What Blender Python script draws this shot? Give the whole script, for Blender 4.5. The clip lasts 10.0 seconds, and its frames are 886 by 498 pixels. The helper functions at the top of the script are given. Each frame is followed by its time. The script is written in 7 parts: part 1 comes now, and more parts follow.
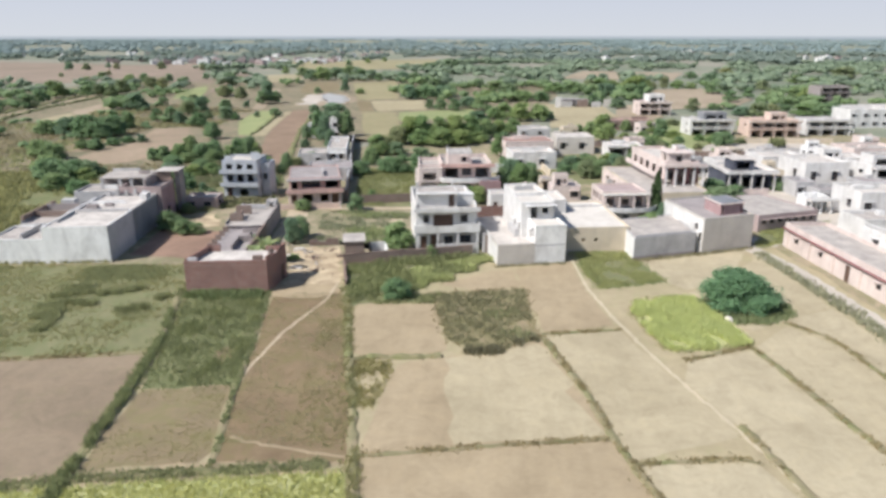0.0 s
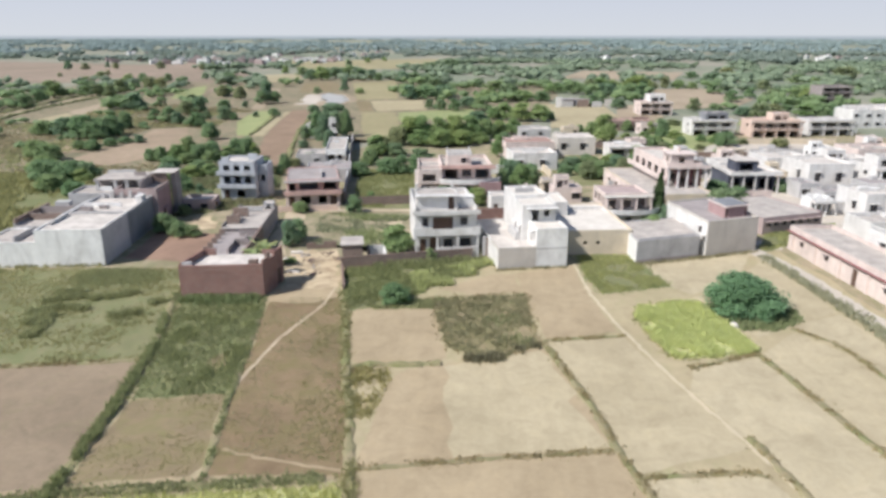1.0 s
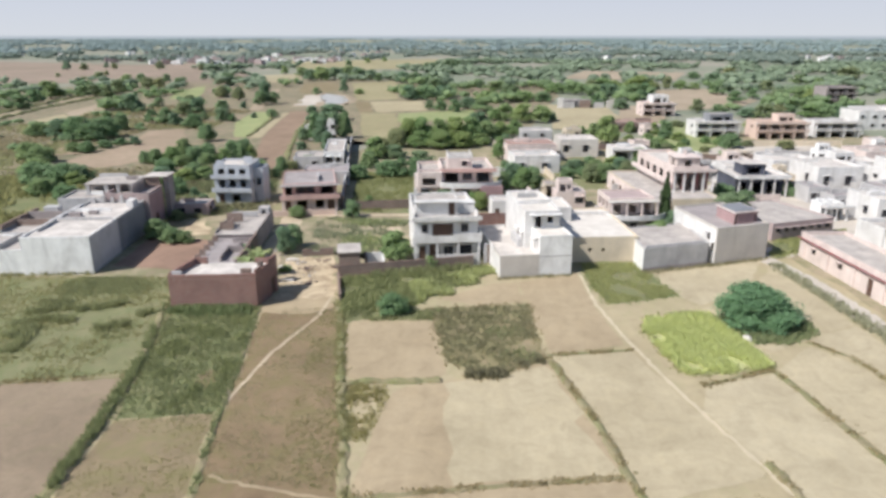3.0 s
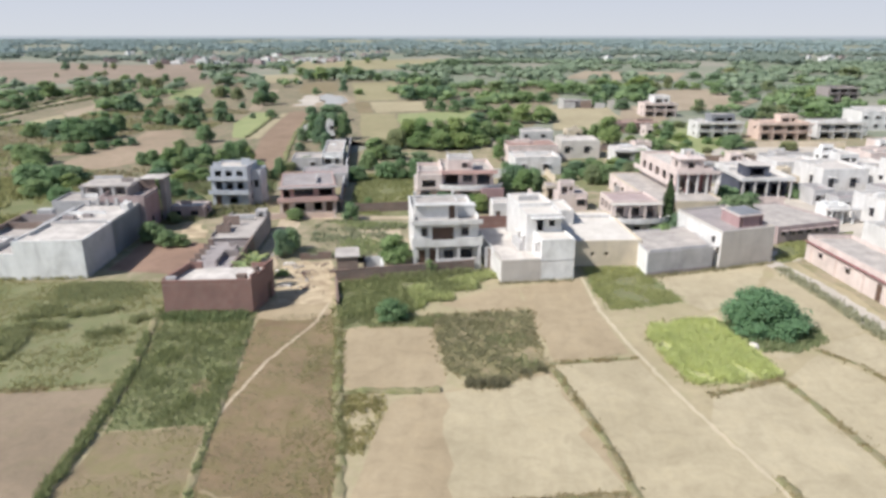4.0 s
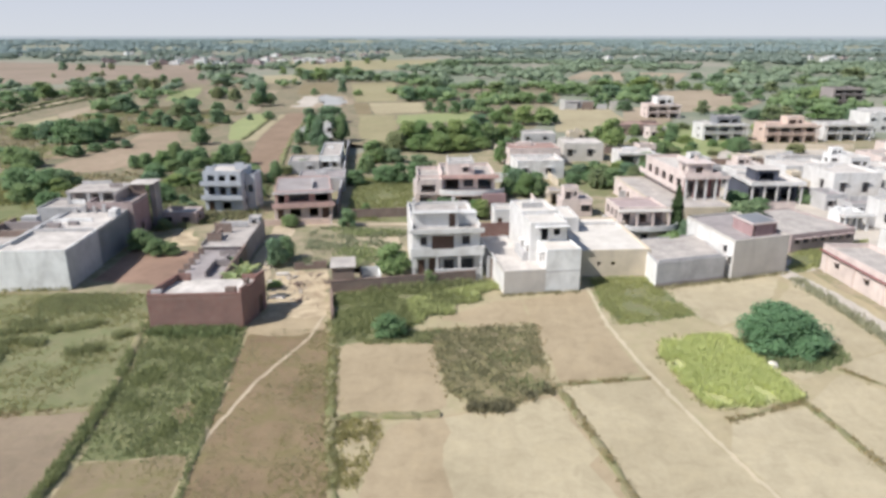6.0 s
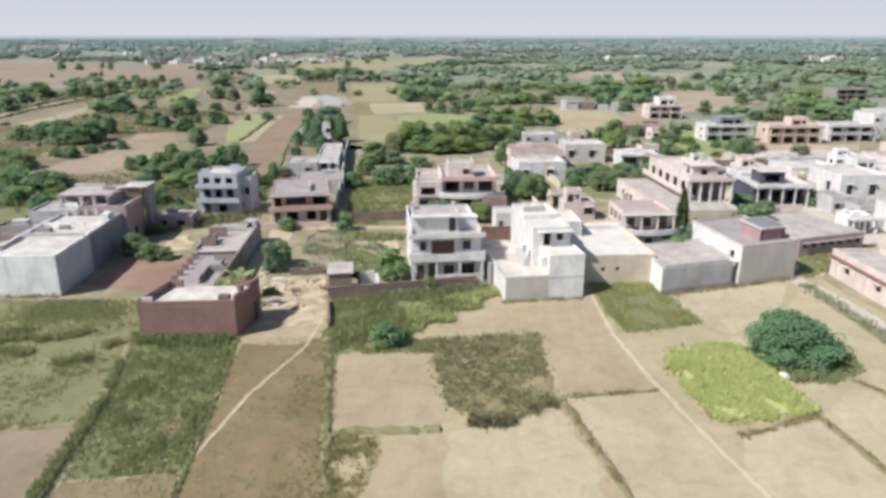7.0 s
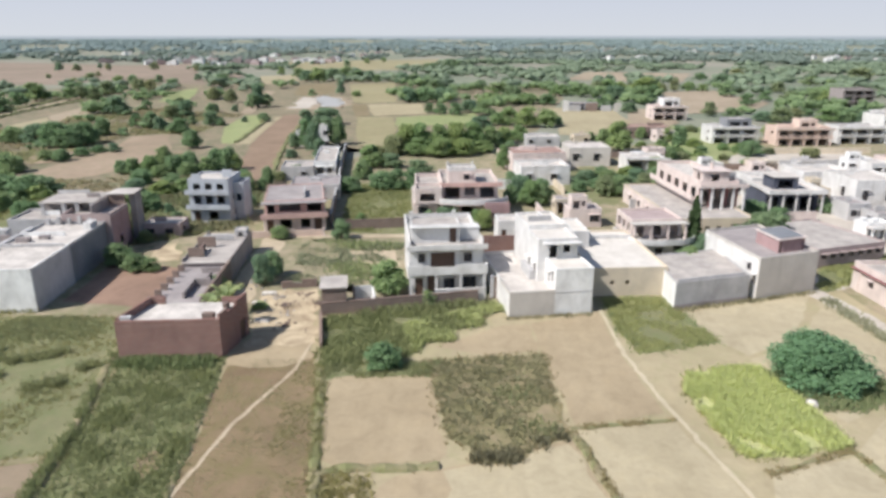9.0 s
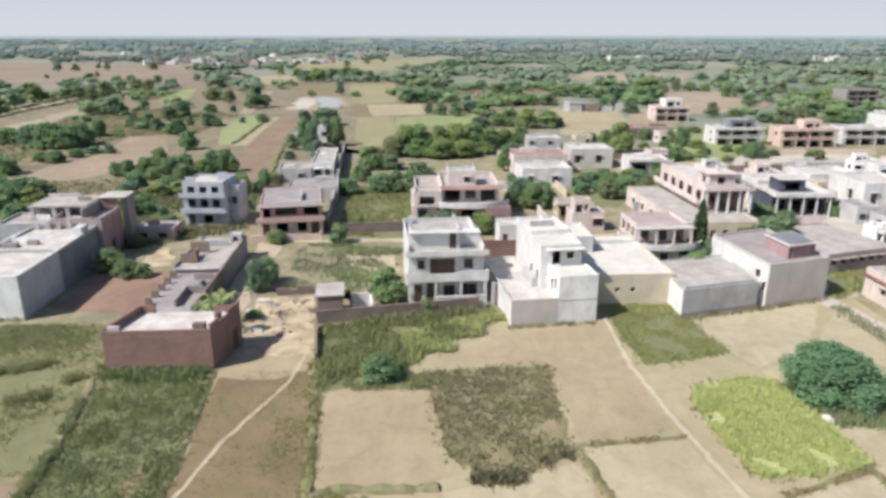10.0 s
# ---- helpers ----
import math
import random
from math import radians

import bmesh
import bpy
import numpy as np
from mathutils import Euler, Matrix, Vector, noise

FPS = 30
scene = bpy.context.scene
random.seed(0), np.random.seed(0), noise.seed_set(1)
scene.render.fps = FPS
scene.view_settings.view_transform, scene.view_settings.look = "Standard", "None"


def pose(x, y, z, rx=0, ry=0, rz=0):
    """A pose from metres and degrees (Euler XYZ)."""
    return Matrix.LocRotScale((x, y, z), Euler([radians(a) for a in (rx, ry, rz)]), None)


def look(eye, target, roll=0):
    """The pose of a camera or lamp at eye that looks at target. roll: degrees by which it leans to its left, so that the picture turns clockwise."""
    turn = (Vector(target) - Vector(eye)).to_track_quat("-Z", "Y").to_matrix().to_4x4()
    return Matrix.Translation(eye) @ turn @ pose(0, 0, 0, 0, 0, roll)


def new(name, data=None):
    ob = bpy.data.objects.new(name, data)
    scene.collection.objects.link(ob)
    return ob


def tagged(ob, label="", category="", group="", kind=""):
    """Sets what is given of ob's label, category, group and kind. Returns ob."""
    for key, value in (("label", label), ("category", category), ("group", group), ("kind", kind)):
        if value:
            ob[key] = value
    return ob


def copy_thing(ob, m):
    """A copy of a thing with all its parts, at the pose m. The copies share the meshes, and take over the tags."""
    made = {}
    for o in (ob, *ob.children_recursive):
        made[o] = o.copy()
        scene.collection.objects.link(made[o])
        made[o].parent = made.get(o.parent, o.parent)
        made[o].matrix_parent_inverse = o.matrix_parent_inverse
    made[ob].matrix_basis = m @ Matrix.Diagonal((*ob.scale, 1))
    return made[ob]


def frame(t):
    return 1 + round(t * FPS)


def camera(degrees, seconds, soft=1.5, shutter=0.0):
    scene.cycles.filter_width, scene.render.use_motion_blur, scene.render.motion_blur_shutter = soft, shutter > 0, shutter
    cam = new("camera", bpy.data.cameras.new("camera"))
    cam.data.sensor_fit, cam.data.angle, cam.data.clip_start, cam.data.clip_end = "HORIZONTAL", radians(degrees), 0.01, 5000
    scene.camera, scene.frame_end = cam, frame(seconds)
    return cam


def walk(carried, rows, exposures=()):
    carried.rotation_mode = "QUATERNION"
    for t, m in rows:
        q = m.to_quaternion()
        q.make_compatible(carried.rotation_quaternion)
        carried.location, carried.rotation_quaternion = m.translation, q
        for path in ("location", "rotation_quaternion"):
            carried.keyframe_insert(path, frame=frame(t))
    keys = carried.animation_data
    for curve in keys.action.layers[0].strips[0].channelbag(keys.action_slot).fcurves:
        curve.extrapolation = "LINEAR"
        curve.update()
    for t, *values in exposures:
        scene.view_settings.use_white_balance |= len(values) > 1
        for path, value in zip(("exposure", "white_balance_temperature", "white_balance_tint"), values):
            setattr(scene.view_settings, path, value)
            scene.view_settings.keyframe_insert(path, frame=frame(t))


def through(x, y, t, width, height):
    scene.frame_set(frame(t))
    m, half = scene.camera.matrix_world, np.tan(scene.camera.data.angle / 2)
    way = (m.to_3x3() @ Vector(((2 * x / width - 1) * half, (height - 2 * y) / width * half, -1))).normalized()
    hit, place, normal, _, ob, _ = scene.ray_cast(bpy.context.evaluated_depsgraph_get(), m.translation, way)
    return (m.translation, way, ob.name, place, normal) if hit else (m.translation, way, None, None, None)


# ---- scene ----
cam = camera(65.5, 10.0, soft=3.3)
PATH = [
    (0, (1.898, -1.966, 28.926), (1.755, -0.061, 28.333), 0.0),
    (0.5, (1.872, -1.146, 28.941), (1.729, 0.758, 28.347), 0.0),
    (1, (1.839, -0.357, 28.954), (1.696, 1.547, 28.360), 0.0),
    (1.5, (1.798, 0.418, 28.965), (1.655, 2.322, 28.371), 0.0),
    (2, (1.751, 1.191, 28.975), (1.608, 3.096, 28.381), 0.0),
    (2.5, (1.699, 1.976, 28.983), (1.555, 3.880, 28.389), 0.0),
    (4, (1.511, 4.488, 28.998), (1.367, 6.392, 28.404), 0.0),
    (4.5, (1.440, 5.400, 28.999), (1.296, 7.305, 28.406), 0.0),
    (5, (1.366, 6.358, 29.000), (1.222, 8.262, 28.406), 0.0),
    (5.5, (1.290, 7.361, 28.998), (1.146, 9.265, 28.405), 0.0),
    (7, (1.051, 10.636, 28.985), (0.907, 12.540, 28.391), 0.0),
    (7.5, (0.970, 11.804, 28.977), (0.826, 13.708, 28.383), 0.0),
    (8, (0.890, 13.000, 28.968), (0.745, 14.904, 28.374), 0.0),
    (8.5, (0.810, 14.214, 28.957), (0.666, 16.119, 28.363), 0.0),
    (9, (0.732, 15.437, 28.945), (0.587, 17.342, 28.351), 0.0),
    (9.5, (0.656, 16.656, 28.931), (0.511, 18.560, 28.337), 0.0),
    (10, (0.582, 17.857, 28.915), (0.437, 19.761, 28.321), 0.0),
]
walk(cam, [(t, look(eye, target, roll)) for t, eye, target, roll in PATH])

# ---- light and sky ----
SUN_AZ = math.atan2(-0.845, -0.535)          # the sun stands behind and to the left
SUN_EL = radians(46.5)
world = bpy.data.worlds.new("world")
scene.world = world
world.use_nodes = True
wn = world.node_tree.nodes
sky = wn.new("ShaderNodeTexSky")
sky.sky_type = "NISHITA"
sky.sun_disc = False
sky.sun_elevation, sky.sun_rotation = SUN_EL, SUN_AZ
sky.air_density, sky.dust_density, sky.ozone_density = 1.0, 1.0, 2.0
wn["Background"].inputs["Strength"].default_value = 0.098
world.node_tree.links.new(sky.outputs["Color"], wn["Background"].inputs["Color"])
sun_data = bpy.data.lights.new("sun", "SUN")
sun_data.energy, sun_data.angle, sun_data.color = 5.0, radians(0.6), (1.0, 0.965, 0.92)
sun = new("sun", sun_data)
sun_way = Vector((math.sin(SUN_AZ) * math.cos(SUN_EL), math.cos(SUN_AZ) * math.cos(SUN_EL), math.sin(SUN_EL)))
sun.matrix_world = look(sun_way * 200, (0, 0, 0))
scene.view_settings.exposure = 0.22


# ---- materials ----
def shader(name, rough=0.9, metal=0.0):
    m = bpy.data.materials.new(name)
    m.use_nodes = True
    n, links = m.node_tree.nodes, m.node_tree.links
    b = n["Principled BSDF"]
    b.inputs["Roughness"].default_value, b.inputs["Metallic"].default_value = rough, metal
    b.inputs["Specular IOR Level"].default_value = 0.25
    return m, n, links, b


def noise_node(n, links, scale, detail=6, rough=0.6, stretch=None, coord="Object", distort=0.0):
    tc = n.new("ShaderNodeTexCoord")
    t = n.new("ShaderNodeTexNoise")
    t.inputs["Scale"].default_value, t.inputs["Detail"].default_value = scale, detail
    t.inputs["Roughness"].default_value, t.inputs["Distortion"].default_value = rough, distort
    src = tc.outputs[coord]
    if stretch:
        mp = n.new("ShaderNodeMapping")
        mp.inputs["Scale"].default_value = stretch[:3]
        if len(stretch) > 3:
            mp.inputs["Rotation"].default_value = (0, 0, radians(stretch[3]))
        links.new(src, mp.inputs["Vector"])
        src = mp.outputs["Vector"]
    links.new(src, t.inputs["Vector"])
    return t.outputs["Fac"]


def ramp(n, links, fac, stops):
    r = n.new("ShaderNodeValToRGB")
    while len(r.color_ramp.elements) < len(stops):
        r.color_ramp.elements.new(0.5)
    for e, (p, c) in zip(r.color_ramp.elements, stops):
        e.position, e.color = p, (*c, 1) if len(c) == 3 else c
    links.new(fac, r.inputs["Fac"])
    return r.outputs["Color"]


def mix(n, links, fac, a, b, blend="MIX"):
    x = n.new("ShaderNodeMix")
    x.data_type, x.blend_type = "RGBA", blend
    for sock, v in ((x.inputs["Factor"], fac), (x.inputs["A"], a), (x.inputs["B"], b)):
        if isinstance(v, (int, float)):
            sock.default_value = v
        elif isinstance(v, tuple):
            sock.default_value = (*v, 1)
        else:
            links.new(v, sock)
    return x.outputs["Result"]


def bump(n, links, b, fac, strength, dist):
    k = n.new("ShaderNodeBump")
    k.inputs["Strength"].default_value, k.inputs["Distance"].default_value = strength, dist
    links.new(fac, k.inputs["Height"])
    links.new(k.outputs["Normal"], b.inputs["Normal"])


def plaster(name, light, dark, streak, amount=0.5, rough=0.9, patch=0.35, coord="Object"):
    """Painted or bare render: patches of wear and streaks that run down."""
    m, n, links, b = shader(name, rough)
    big = noise_node(n, links, patch, 5, 0.65, coord=coord)
    base = ramp(n, links, big, [(0.35, light), (0.72, dark)])
    run = noise_node(n, links, 1.0, 6, 0.72, (0.55, 0.55, 0.16), coord=coord, distort=1.2)
    k = ramp(n, links, run, [(0.45, (0, 0, 0)), (0.8, (amount, amount, amount))])
    col = mix(n, links, k, base, streak)
    spots = noise_node(n, links, 0.9, 7, 0.7, coord=coord, distort=1.6)
    col = mix(n, links, ramp(n, links, spots, [(0.56, (0, 0, 0)), (0.74, (0.6 * amount, 0.6 * amount, 0.6 * amount))]), col, streak)
    fine = noise_node(n, links, 14, 4, 0.7)
    col = mix(n, links, 0.25, col, ramp(n, links, fine, [(0.3, (0.55, 0.55, 0.55)), (0.75, (1, 1, 1))]), "MULTIPLY")
    links.new(col, b.inputs["Base Color"])
    bump(n, links, b, fine, 0.25, 0.02)
    return m


def soil(name, light, dark, green=None, cover=0.5, furrow=None, scale=0.12):
    """Dry field earth, with furrows at an angle and a thin growth of weeds."""
    m, n, links, b = shader(name, 0.95)
    big = noise_node(n, links, scale, 7, 0.62, distort=0.6)
    col = ramp(n, links, big, [(0.34, dark), (0.62, light)])
    fine = noise_node(n, links, 2.2, 6, 0.7)
    col = mix(n, links, 0.3, col, ramp(n, links, fine, [(0.3, (0.62, 0.6, 0.56)), (0.7, (1, 1, 1))]), "MULTIPLY")
    blot = noise_node(n, links, 0.4, 8, 0.68, distort=1.0)
    col = mix(n, links, 0.5, col, ramp(n, links, blot, [(0.36, (0.78, 0.77, 0.75)), (0.5, (1, 1, 1)), (0.66, (1.14, 1.12, 1.08))]), "MULTIPLY")
    if furrow is not None:
        lines = noise_node(n, links, 1.0, 4, 0.6, (1.1, 0.06, 1, furrow))
        col = mix(n, links, 0.12, col, ramp(n, links, lines, [(0.35, (0.66, 0.63, 0.58)), (0.6, (1, 1, 1))]), "MULTIPLY")
    if green:
        w = noise_node(n, links, 0.35, 8, 0.72, distort=0.8)
        k = ramp(n, links, w, [(0.62 - cover * 0.4, (0, 0, 0)), (0.78 - cover * 0.35, (0.9, 0.9, 0.9))])
        col = mix(n, links, k, col, green)
    links.new(col, b.inputs["Base Color"])
    bump(n, links, b, fine, 0.6, 0.05)
    return m


def leafy(name, dark, light, rough=0.7, through=0.25):
    m = bpy.data.materials.new(name)
    m.use_nodes = True
    n, links = m.node_tree.nodes, m.node_tree.links
    b = n["Principled BSDF"]
    b.inputs["Roughness"].default_value = rough
    b.inputs["Specular IOR Level"].default_value = 0.2
    g = n.new("ShaderNodeNewGeometry")
    o = n.new("ShaderNodeObjectInfo")
    big = noise_node(n, links, 0.5, 3, 0.6)
    tone = n.new("ShaderNodeMath")
    tone.operation = "MULTIPLY_ADD"
    links.new(g.outputs["Random Per Island"], tone.inputs[0])
    tone.inputs[1].default_value = 0.55
    links.new(big, tone.inputs[2])
    col = ramp(n, links, tone.outputs[0], [(0.35, dark), (0.95, light)])
    tint = ramp(n, links, o.outputs["Random"], [(0.0, (0.84, 0.91, 0.86)), (0.5, (1, 1, 1)), (1.0, (1.12, 1.03, 0.9))])
    col = mix(n, links, 1.0, col, tint, "MULTIPLY")
    links.new(col, b.inputs["Base Color"])
    tr = n.new("ShaderNodeBsdfTranslucent")
    links.new(col, tr.inputs["Color"])
    mx = n.new("ShaderNodeMixShader")
    mx.inputs["Fac"].default_value = through
    links.new(b.outputs[0], mx.inputs[1])
    links.new(tr.outputs[0], mx.inputs[2])
    links.new(mx.outputs[0], n["Material Output"].inputs["Surface"])
    return m


def brickwork(name, a, bcol, mortar):
    m, n, links, b = shader(name, 0.92)
    tc = n.new("ShaderNodeTexCoord")
    sep = n.new("ShaderNodeSeparateXYZ")
    links.new(tc.outputs["Object"], sep.inputs[0])
    add = n.new("ShaderNodeMath")
    links.new(sep.outputs["X"], add.inputs[0])
    links.new(sep.outputs["Y"], add.inputs[1])
    com = n.new("ShaderNodeCombineXYZ")
    links.new(add.outputs[0], com.inputs["X"])
    links.new(sep.outputs["Z"], com.inputs["Y"])
    t = n.new("ShaderNodeTexBrick")
    t.inputs["Scale"].default_value = 1.0
    t.inputs["Brick Width"].default_value, t.inputs["Row Height"].default_value = 0.24, 0.085
    t.inputs["Mortar Size"].default_value = 0.008
    for s, c in (("Color1", a), ("Color2", bcol), ("Mortar", mortar)):
        t.inputs[s].default_value = (*c, 1)
    links.new(com.outputs[0], t.inputs["Vector"])
    big = noise_node(n, links, 0.5, 6, 0.65)
    col = mix(n, links, 0.7, t.outputs["Color"], ramp(n, links, big, [(0.3, (0.6, 0.58, 0.58)), (0.7, (1.05, 1, 0.98))]), "MULTIPLY")
    links.new(col, b.inputs["Base Color"])
    bump(n, links, b, t.outputs["Fac"], 0.3, -0.01)
    return m


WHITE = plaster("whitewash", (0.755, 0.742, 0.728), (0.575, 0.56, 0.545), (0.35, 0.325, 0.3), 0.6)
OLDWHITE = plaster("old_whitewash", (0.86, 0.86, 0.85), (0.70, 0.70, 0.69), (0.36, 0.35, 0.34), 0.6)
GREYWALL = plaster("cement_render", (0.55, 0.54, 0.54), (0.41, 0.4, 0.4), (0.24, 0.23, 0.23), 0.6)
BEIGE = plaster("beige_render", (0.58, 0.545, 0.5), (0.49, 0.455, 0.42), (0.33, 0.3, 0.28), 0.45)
CREAM = plaster("cream_paint", (0.66, 0.57, 0.44), (0.55, 0.47, 0.37), (0.35, 0.31, 0.25), 0.45)
PINK = plaster("pink_paint", (0.64, 0.43, 0.38), (0.53, 0.35, 0.31), (0.35, 0.25, 0.23), 0.5)
PALEPINK = plaster("pale_pink_paint", (0.73, 0.625, 0.58), (0.58, 0.49, 0.455), (0.38, 0.31, 0.29), 0.55)
MAROON = plaster("maroon_paint", (0.28, 0.12, 0.12), (0.2, 0.09, 0.09), (0.12, 0.07, 0.07), 0.4)
BLUEGREY = plaster("pale_blue_paint", (0.5, 0.53, 0.57), (0.4, 0.42, 0.46), (0.25, 0.26, 0.28), 0.6)
MAUVE = plaster("mauve_paint", (0.4, 0.27, 0.27), (0.31, 0.2, 0.2), (0.2, 0.14, 0.14), 0.45)
ROOF = plaster("roof_cement", (0.54, 0.49, 0.45), (0.34, 0.31, 0.29), (0.2, 0.18, 0.17), 0.65, patch=0.5)
PALEROOF = plaster("lime_roof", (0.70, 0.65, 0.60), (0.44, 0.40, 0.37), (0.27, 0.24, 0.22), 0.65, patch=0.5)
LIMEROOF = plaster("limewashed_roof", (0.73, 0.685, 0.63), (0.6, 0.555, 0.5), (0.38, 0.34, 0.3), 0.5, patch=0.5)
GREYROOF = plaster("weathered_roof", (0.40, 0.36, 0.35), (0.28, 0.25, 0.25), (0.17, 0.15, 0.15), 0.5, patch=0.4)
BRICK = brickwork("brick", (0.30, 0.165, 0.14), (0.24, 0.13, 0.115), (0.34, 0.28, 0.25))
OLDBRICK = brickwork("old_brick", (0.28, 0.205, 0.175), (0.21, 0.152, 0.13), (0.29, 0.26, 0.23))
DARKWOOD = plaster("door_wood", (0.13, 0.08, 0.06), (0.08, 0.05, 0.04), (0.05, 0.035, 0.03), 0.3, 0.6)
DARKBLUE = plaster("dark_blue_paint", (0.1, 0.11, 0.145), (0.07, 0.075, 0.1), (0.05, 0.05, 0.06), 0.4, 0.7)
STEEL = plaster("painted_steel", (0.25, 0.26, 0.28), (0.18, 0.19, 0.21), (0.14, 0.12, 0.11), 0.4, 0.6)

GLASS, gn, gl, gb = shader("window_glass", 0.08)
gb.inputs["Base Color"].default_value = (0.03, 0.035, 0.045, 1)
gb.inputs["Specular IOR Level"].default_value = 0.5
gl.new(ramp(gn, gl, noise_node(gn, gl, 1.4), [(0.3, (0.04, 0.04, 0.04)), (0.8, (0.22, 0.22, 0.22))]), gb.inputs["Roughness"])

EARTH = soil("tan_earth", (0.468, 0.402, 0.278), (0.4, 0.342, 0.233), furrow=12)
EARTH2 = soil("pale_earth", (0.482, 0.417, 0.293), (0.41, 0.352, 0.243), furrow=-78)
BROWNEARTH = soil("brown_earth", (0.305, 0.24, 0.172), (0.235, 0.185, 0.132), (0.22, 0.19, 0.115), 0.2, furrow=8)
REDEARTH = soil("reddish_earth", (0.33, 0.22, 0.165), (0.25, 0.165, 0.125), furrow=12)
EARTH3 = soil("brownish_earth", (0.412, 0.333, 0.224), (0.352, 0.281, 0.186), furrow=14)
SCRUB = soil("dry_scrub_land", (0.335, 0.26, 0.19), (0.23, 0.188, 0.132), (0.16, 0.168, 0.095), 0.5, scale=0.09)
STUBBLE = soil("stubble_field", (0.265, 0.195, 0.122), (0.2, 0.145, 0.09), (0.185, 0.155, 0.075), 0.45, furrow=14)
STUBBLE2 = soil("thin_stubble_field", (0.28, 0.222, 0.143), (0.22, 0.172, 0.108), (0.2, 0.178, 0.085), 0.4, furrow=12)
SWARD = soil("grazed_sward", (0.245, 0.235, 0.135), (0.19, 0.188, 0.1), (0.16, 0.178, 0.082), 0.5)
ROUGH = soil("rough_sward", (0.23, 0.225, 0.12), (0.185, 0.185, 0.098), (0.15, 0.17, 0.078), 0.55)
WEEDSOIL = soil("weedy_earth", (0.33, 0.265, 0.17), (0.25, 0.205, 0.13), (0.2, 0.185, 0.09), 0.6)
CROPSOIL = soil("crop_ground", (0.46, 0.46, 0.24), (0.4, 0.4, 0.2), (0.38, 0.4, 0.18), 0.5)
FARGREEN = soil("green_field", (0.31, 0.345, 0.165), (0.255, 0.29, 0.135), (0.33, 0.31, 0.17), 0.25, furrow=10, scale=0.03)
FARYELLOW = soil("straw_field", (0.42, 0.365, 0.24), (0.35, 0.3, 0.195), furrow=10, scale=0.03)
FARTAN = soil("dry_field", (0.42, 0.34, 0.255), (0.33, 0.265, 0.195), (0.24, 0.23, 0.14), 0.25, furrow=10, scale=0.03)
REDDRY = soil("reddish_dry_field", (0.385, 0.295, 0.218), (0.3, 0.232, 0.168), (0.25, 0.22, 0.14), 0.3, furrow=10, scale=0.05)
REDPLAIN = soil("reddish_plain", (0.33, 0.255, 0.205), (0.255, 0.2, 0.155), (0.22, 0.2, 0.13), 0.3, furrow=10, scale=0.02)
OLIVEFIELD = soil("olive_straw_field", (0.36, 0.315, 0.195), (0.29, 0.255, 0.15), (0.26, 0.25, 0.13), 0.35, furrow=10, scale=0.03)
SAND = soil("pale_sand", (0.56, 0.46, 0.32), (0.36, 0.28, 0.19), scale=0.4)
DUST = soil("trodden_dust", (0.52, 0.43, 0.315), (0.44, 0.36, 0.26))
LANE = soil("lane_dust", (0.56, 0.51, 0.45), (0.46, 0.41, 0.36))
BUND = soil("grassy_bank", (0.31, 0.26, 0.17), (0.24, 0.21, 0.125), (0.17, 0.18, 0.08), 0.5)

LEAF = leafy("leaves", (0.15, 0.228, 0.125), (0.3, 0.415, 0.222), through=0.48)
LEAF2 = leafy("yellowish_leaves", (0.195, 0.28, 0.125), (0.35, 0.455, 0.215), through=0.48)
LEAF3 = leafy("bluish_leaves", (0.13, 0.205, 0.135), (0.265, 0.375, 0.235), through=0.48)
OLIVE = leafy("olive_leaves", (0.2, 0.235, 0.13), (0.335, 0.375, 0.21), through=0.45)
DARKLEAF = leafy("dark_leaves", (0.018, 0.035, 0.016), (0.05, 0.085, 0.035), through=0.1)
# two leaf colours for the far woods, with bluish distance haze painted in
HAZELEAF3 = leafy("hazed_grey_leaves", (0.125, 0.17, 0.15), (0.245, 0.305, 0.268), through=0.35)
HAZELEAF = leafy("hazed_leaves", (0.19, 0.24, 0.24), (0.3, 0.36, 0.365))
GRASS = leafy("grass_blades", (0.22, 0.22, 0.11), (0.38, 0.37, 0.19), 0.8, 0.4)
RANK = leafy("rank_grass", (0.215, 0.236, 0.122), (0.365, 0.38, 0.205), 0.8, 0.45)
LUSH = leafy("lush_weeds", (0.185, 0.225, 0.11), (0.325, 0.36, 0.19), 0.8, 0.45)
DRYWEED = leafy("dry_weeds", (0.21, 0.192, 0.118), (0.355, 0.318, 0.2), 0.85, 0.35)
DARKWEED = leafy("dark_dry_weeds", (0.18, 0.155, 0.105), (0.29, 0.25, 0.165), 0.85, 0.35)
CROP = leafy("crop_leaves", (0.41, 0.44, 0.185), (0.6, 0.62, 0.31), 0.8, 0.45)
# nearer far woods: paler, bluish green, some haze put into the colour
HAZELEAF2 = leafy("hazed_field_leaves", (0.11, 0.165, 0.115), (0.28, 0.365, 0.27), through=0.38)
RIPE = leafy("ripening_crop", (0.5, 0.565, 0.26), (0.64, 0.69, 0.345), 0.8, 0.5)
DARKRENDER = plaster("grey_brown_render", (0.36, 0.32, 0.31), (0.27, 0.235, 0.23), (0.17, 0.15, 0.145), 0.55)
DUSKY = plaster("dusky_pink_render", (0.47, 0.375, 0.36), (0.38, 0.3, 0.29), (0.26, 0.2, 0.2), 0.5)
TRAIL = soil("pale_trail", (0.555, 0.48, 0.35), (0.49, 0.42, 0.305))
MEADOW = leafy("meadow_grass", (0.25, 0.3, 0.145), (0.4, 0.435, 0.225), 0.8, 0.45)
